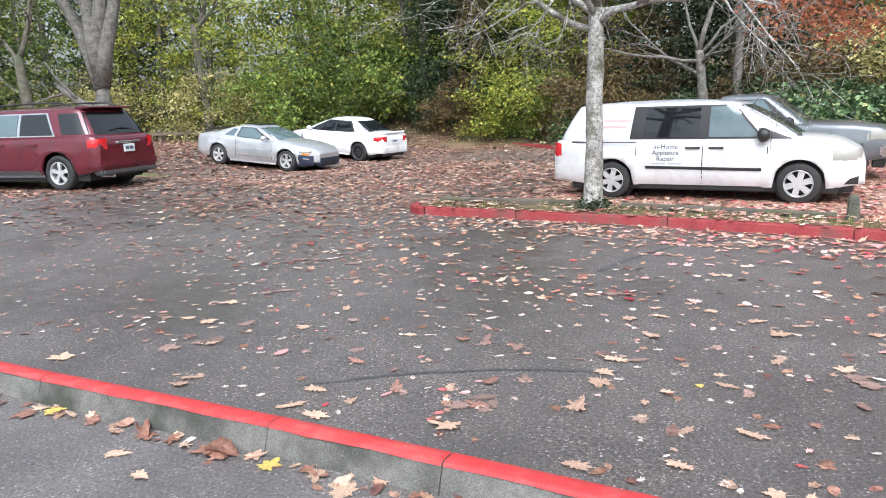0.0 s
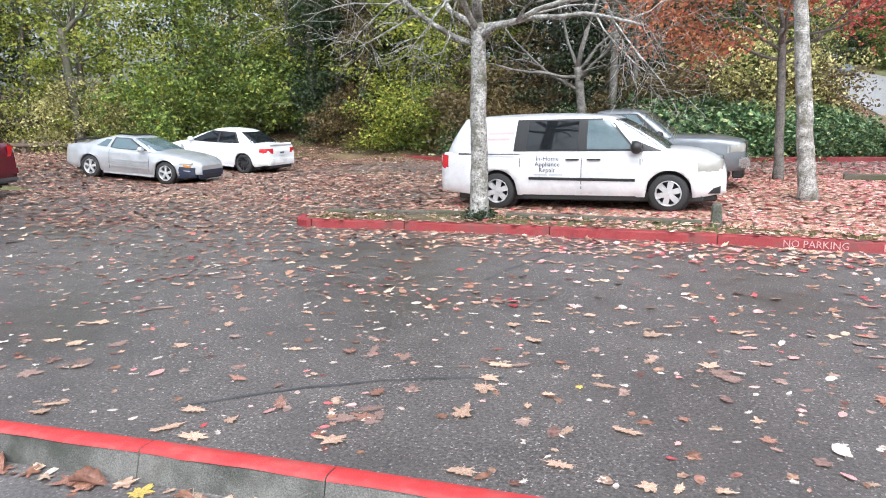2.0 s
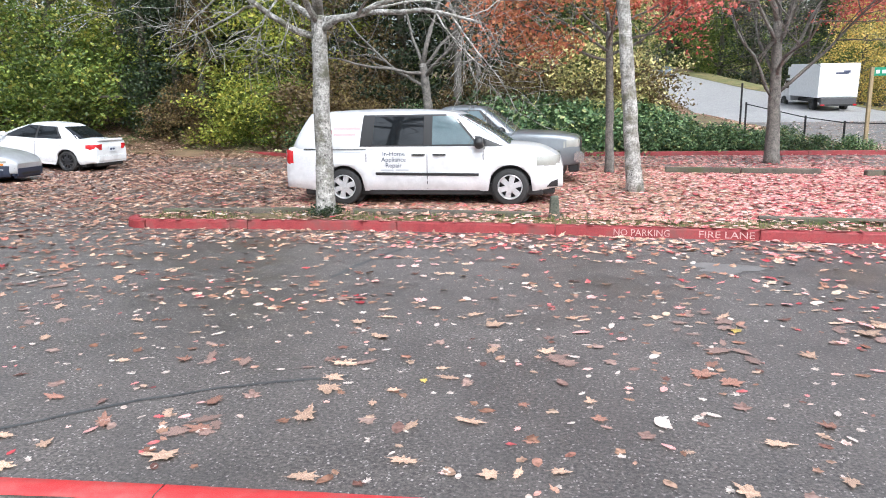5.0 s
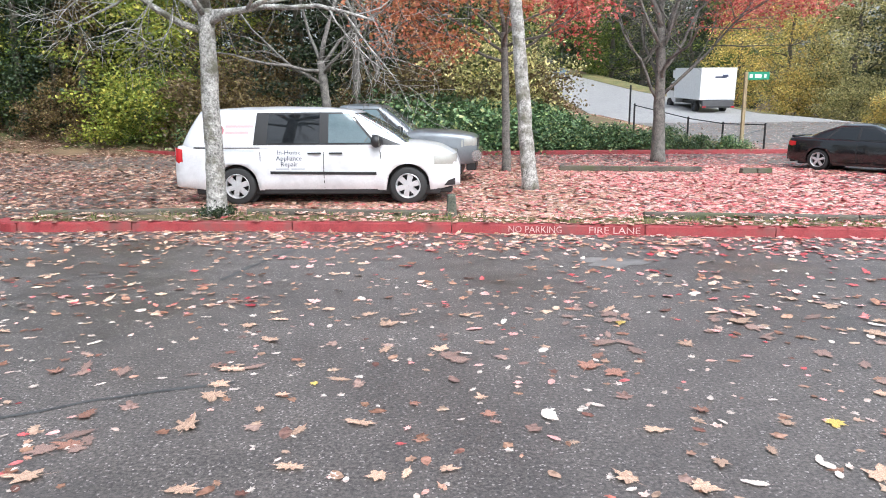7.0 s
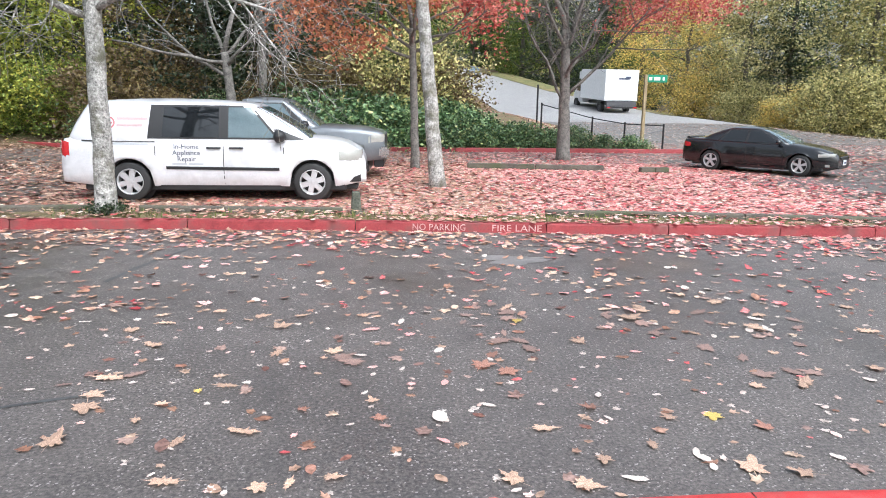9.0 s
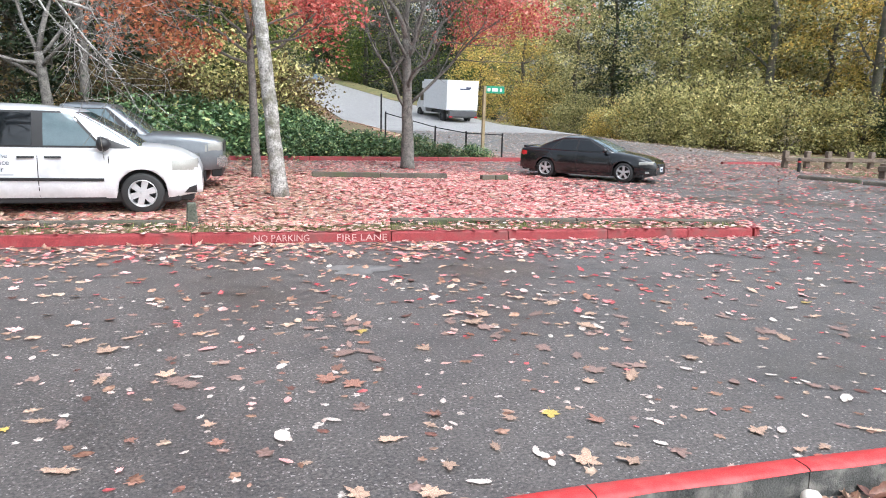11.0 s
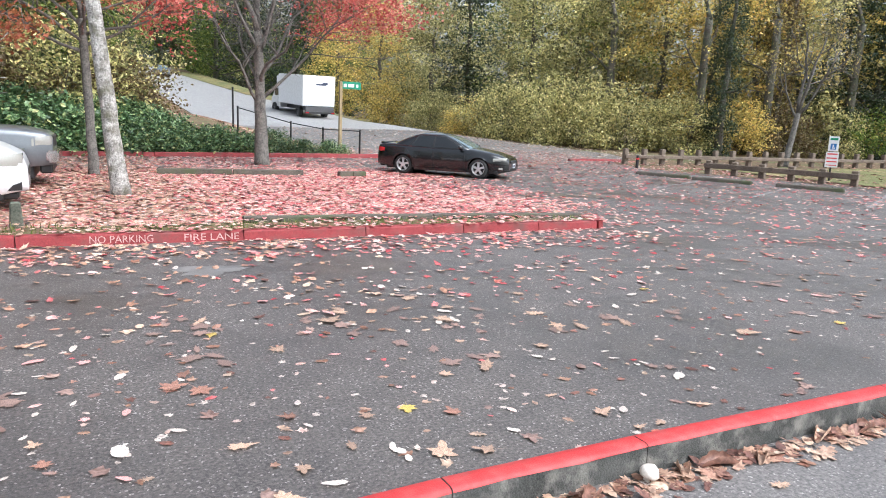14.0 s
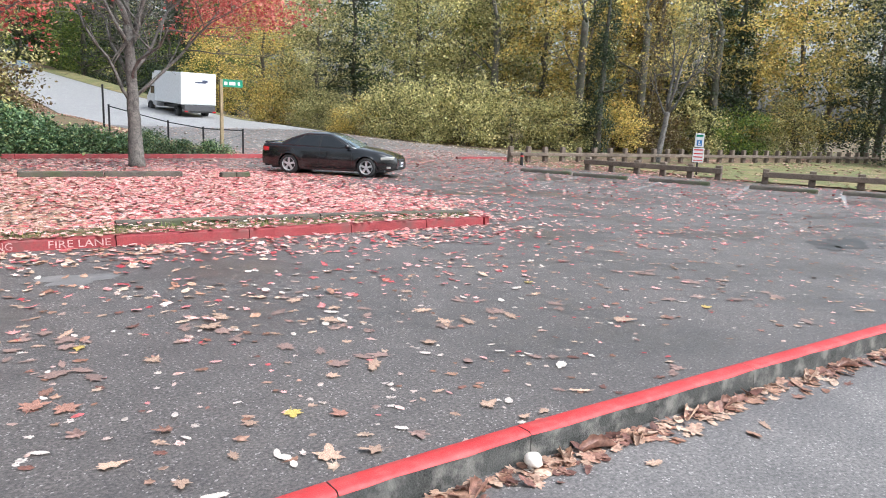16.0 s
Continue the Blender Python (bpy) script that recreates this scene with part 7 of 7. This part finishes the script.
px, py = rs.uniform(21.5, 52, N), rs.uniform(8, 25, N)
keep = (px > 22.6 + 0.30 * np.clip(15 - py, 0, 20)) & (rs.uniform(0, 1, N) < 0.45 + 0.5 * patch_noise(px, py, 0.7))
pos = np.stack([px, py, ground_z(px, py)], 1)[keep]
scatter("verge_leaves", rs, pos, rs.uniform(0.10, 0.20, len(pos)), ["simple"], M_LBROWN, "brown leaves lying on the grass verge", 0.15)

# grass blades on the planting strip
N = 2000
gx = rs.uniform(-6.2, 8.2, N)
fk = np.array([far_kerb_y(v) for v in gx]) + 0.2
ik = np.array([inner_y(v) for v in gx]) - 0.05
gy = fk + (ik - fk) * rs.uniform(0, 1, N)
keep = patch_noise(gx, gy, 2.2) > -0.1
gx, gy = gx[keep], gy[keep]
n = len(gx)
h, a = rs.uniform(0.04, 0.10, n), rs.uniform(0, 2 * math.pi, n)
dx, dy = np.cos(a) * 0.008, np.sin(a) * 0.008
lx, ly = rs.normal(0, 0.03, n), rs.normal(0, 0.03, n)
base = np.stack([gx, gy, np.full(n, 0.105)], 1)
v = np.stack([base + np.stack([dx, dy, 0 * dx], 1), base - np.stack([dx, dy, 0 * dx], 1), base + np.stack([lx, ly, h], 1)], 1).reshape(-1, 3)
f = np.arange(3 * n).reshape(-1, 3)
M_BLADE = leaf_mat("grass_blade", [(0.0, (0.06, 0.10, 0.02)), (0.6, (0.14, 0.20, 0.04)), (1.0, (0.30, 0.28, 0.09))], 0.3)
tagged(solid("grass", v, f, M_BLADE), "short green grass blades on the planting strip", "grass", kind="stuff")

# single large leaves nearest to the kerb
rs = np.random.default_rng(33)
SHAPES = {}
for key, mat, kinds in (("tan", M_LTAN, ("maple", "lobed")), ("brown", M_LBROWN, ("maple", "lobed")), ("pale", M_LPALE, ("oval",)), ("red", M_LRED, ("maple", "oval")), ("yellow", M_LGOLD, ("maple",)), ("wet", M_LWET, ("maple", "lobed"))):
    SHAPES[key] = [mesh_data("fallen_leaf", *leaf_template(kinds[i % len(kinds)], rs, True), mat) for i in range(7)]
WORDING = {"tan": "large tan maple leaf lying on damp asphalt", "brown": "wet brown leaf lying on damp asphalt", "pale": "pale upturned leaf lying on damp asphalt",
           "red": "small red leaf lying on damp asphalt", "yellow": "bright yellow leaf lying on damp asphalt", "wet": "sodden pinkish brown leaf pressed onto damp asphalt"}


# where the largest single leaves lie: x, y, size
TAN_SPOTS = [(-1.27, 3.56, 0.26), (-1.82, 3.01, 0.24), (-0.15, 3.04, 0.13), (-0.02, 3.06, 0.11), (0.17, 3.11, 0.12), (1.02, 3.03, 0.17), (1.34, 2.96, 0.16), (-0.32, 3.61, 0.18), (-1.04, 2.90, 0.16), (-0.54, 4.25, 0.16), (-0.31, 4.82, 0.17), (-1.30, 4.17, 0.17), (-0.93, 3.79, 0.11), (-0.86, 4.00, 0.12), (0.36, 3.97, 0.1), (-1.29, 4.42, 0.22), (2.03, 3.64, 0.12), (1.81, 3.32, 0.11), (1.51, 3.20, 0.12), (0.08, 4.83, 0.16), (-4.72, 3.89, 0.2), (-4.22, 3.47, 0.15)]
TAN_SPOTS += [(-2.86, 3.10, 0.18), (-2.54, 3.04, 0.11), (-2.83, 2.84, 0.2), (-2.61, 2.79, 0.2), (-5.03, 2.75, 0.22), (-3.78, 2.90, 0.2), (-3.75, 2.78, 0.16), (-2.95, 1.85, 0.16), (-3.27, 1.94, 0.17), (-1.93, 2.19, 0.2), (-2.15, 2.26, 0.17), (3.33, 3.12, 0.18), (4.00, 2.97, 0.16), (3.39, 2.87, 0.11), (3.56, 2.87, 0.12), (3.21, 3.46, 0.1), (2.21, 3.06, 0.2), (2.44, 2.99, 0.16), (2.77, 4.06, 0.13), (3.76, 4.29, 0.16), (3.17, 2.35, 0.12), (3.56, 2.08, 0.12)]
BROWN_SPOTS = [(-1.90, 3.70, 0.16), (-1.79, 3.33, 0.18), (-0.04, 3.88, 0.1), (0.40, 3.73, 0.1), (1.09, 4.50, 0.2), (1.24, 4.39, 0.2), (-3.78, 2.16, 0.2), (-2.84, 2.21, 0.2), (-2.73, 2.19, 0.16), (-4.23, 2.03, 0.18), (-3.31, 2.17, 0.16), (-2.39, 3.34, 0.2), (3.36, 2.31, 0.2), (3.62, 2.36, 0.16), (3.82, 2.37, 0.16), (2.51, 3.48, 0.14)]
RED_SPOTS = [(0.73, 3.44, 0.09), (-0.05, 3.55, 0.07), (0.60, 4.21, 0.07), (0.81, 4.22, 0.09), (2.21, 5.26, 0.1), (3.25, 3.40, 0.06), (3.88, 3.80, 0.08)]
PALE_SPOTS = [(-2.05, 4.15, 0.1), (-0.67, 3.19, 0.06), (0.37, 5.01, 0.09), (0.55, 4.46, 0.09), (0.24, 3.66, 0.07), (2.01, 3.17, 0.12), (2.02, 3.08, 0.1), (1.68, 3.65, 0.1), (2.08, 3.95, 0.08), (1.03, 3.87, 0.13), (1.60, 3.00, 0.17), (-1.70, 4.26, 0.08), (-3.82, 4.54, 0.1), (-3.03, 2.24, 0.16), (-5.17, 3.58, 0.09), (2.70, 3.13, 0.11), (2.00, 3.23, 0.12), (2.96, 2.37, 0.13), (4.61, 3.40, 0.09), (4.08, 3.85, 0.11), (2.99, 3.75, 0.06)]
YELLOW_SPOTS = [(-0.69, 4.18, 0.08), (2.29, 3.65, 0.13), (1.52, 5.49, 0.15), (-2.43, 2.21, 0.16), (-4.13, 2.15, 0.16), (6.73, 3.79, 0.12), (5.91, 5.42, 0.12)]


def single_leaf(x, y, key, size, z=None):
    ob = new("fallen_leaf", SHAPES[key][int(rs.integers(0, 7))])
    z = float(ground_z(x, y)) + 0.008 if z is None else z
    ob.matrix_basis = pose(x, y, z, rs.normal(0, 2.0), rs.normal(0, 2.0), rs.uniform(0, 360)) @ Matrix.Diagonal((size * rs.uniform(0.55, 1.0), size, size * (0.1 if key == "wet" else rs.uniform(0.25, 1.0)), 1))
    return tagged(ob, WORDING[key], "leaf", "fallen leaves on the asphalt")


for k in range(85):
    x, y = rs.uniform(-5.5, 9.0), 2.8 + 3.6 * rs.uniform(0, 1) ** 0.8
    key = rs.choice(["tan", "tan", "tan", "brown", "pale", "pale", "red"])
    single_leaf(x, y, key, rs.uniform(0.13, 0.24) if key == "tan" else rs.uniform(0.08, 0.16))
for key, spots in (("tan", TAN_SPOTS), ("brown", BROWN_SPOTS), ("red", RED_SPOTS), ("pale", PALE_SPOTS), ("yellow", YELLOW_SPOTS)):
    for x, y, size in spots:
        single_leaf(x, y, key, size * (0.75 if key == "pale" else 1.0), 0.006 if y < 2.5 else None)
# sodden leaves, often several together
for k in range(42):
    cx, cy = rs.uniform(-5.5, 8.5), 2.9 + 3.4 * rs.uniform(0, 1) ** 0.8
    for j in range(int(rs.integers(1, 4))):
        single_leaf(cx + rs.normal(0, 0.11), cy + rs.normal(0, 0.09), "wet", rs.uniform(0.11, 0.22))
    if k % 3 == 0:
        single_leaf(cx + rs.normal(0, 0.1), cy + rs.normal(0, 0.08), "pale", rs.uniform(0.06, 0.11))
for k in range(16):
    x = rs.uniform(-5, 8)
    single_leaf(x, near_kerb_y(x) - rs.uniform(0.12, 0.9), rs.choice(["tan", "brown"]), rs.uniform(0.10, 0.17), 0.005)

# dark patches on the lot, wet at x 11.8 to 13, and one pale patch
rs = np.random.default_rng(91)
M_DARKPATCH = surface("dark_asphalt_patch", (0.022, 0.021, 0.021), (0.060, 0.056, 0.054), 3, 60, 0.42, 0, 0.2, 0.003)
# paler colour that paints the wet sheen onto the asphalt at (1.95, 7.75)
M_SHEEN = surface("painted_wet_sheen", (0.10, 0.093, 0.09), (0.22, 0.205, 0.197), 5, 90, 0.4, 0, 0.2, 0.003)
# the long strip at x -9.3 is only darker than the asphalt round it
for cx, cy, rx, ry, stain in ((12.45, 5.0, 0.62, 0.36, M_DARKPATCH), (11.8, 4.85, 0.25, 0.16, M_DARKPATCH), (13.0, 4.45, 0.3, 0.12, M_DARKPATCH), (-9.3, 18.4, 1.25, 0.28, M_DARKPATCH), (1.95, 7.75, 0.36, 0.24, M_SHEEN)):
    a = np.linspace(0, 2 * math.pi, 28, endpoint=False)
    rr = 1 + 0.22 * np.sin(3 * a + 1) + 0.12 * np.sin(7 * a) + rs.normal(0, 0.04, 28)
    verts = [(cx, cy, 0.004)] + [(cx + rx * r * math.cos(q), cy + ry * r * math.sin(q), 0.004) for q, r in zip(a, rr)]
    tagged(solid("damp_patch", verts, [(0, 1 + i, 1 + (i + 1) % 28) for i in range(28)], stain), "pale painted sheen on the asphalt" if stain is M_SHEEN else "dark patch on the asphalt", "stain", kind="structure")
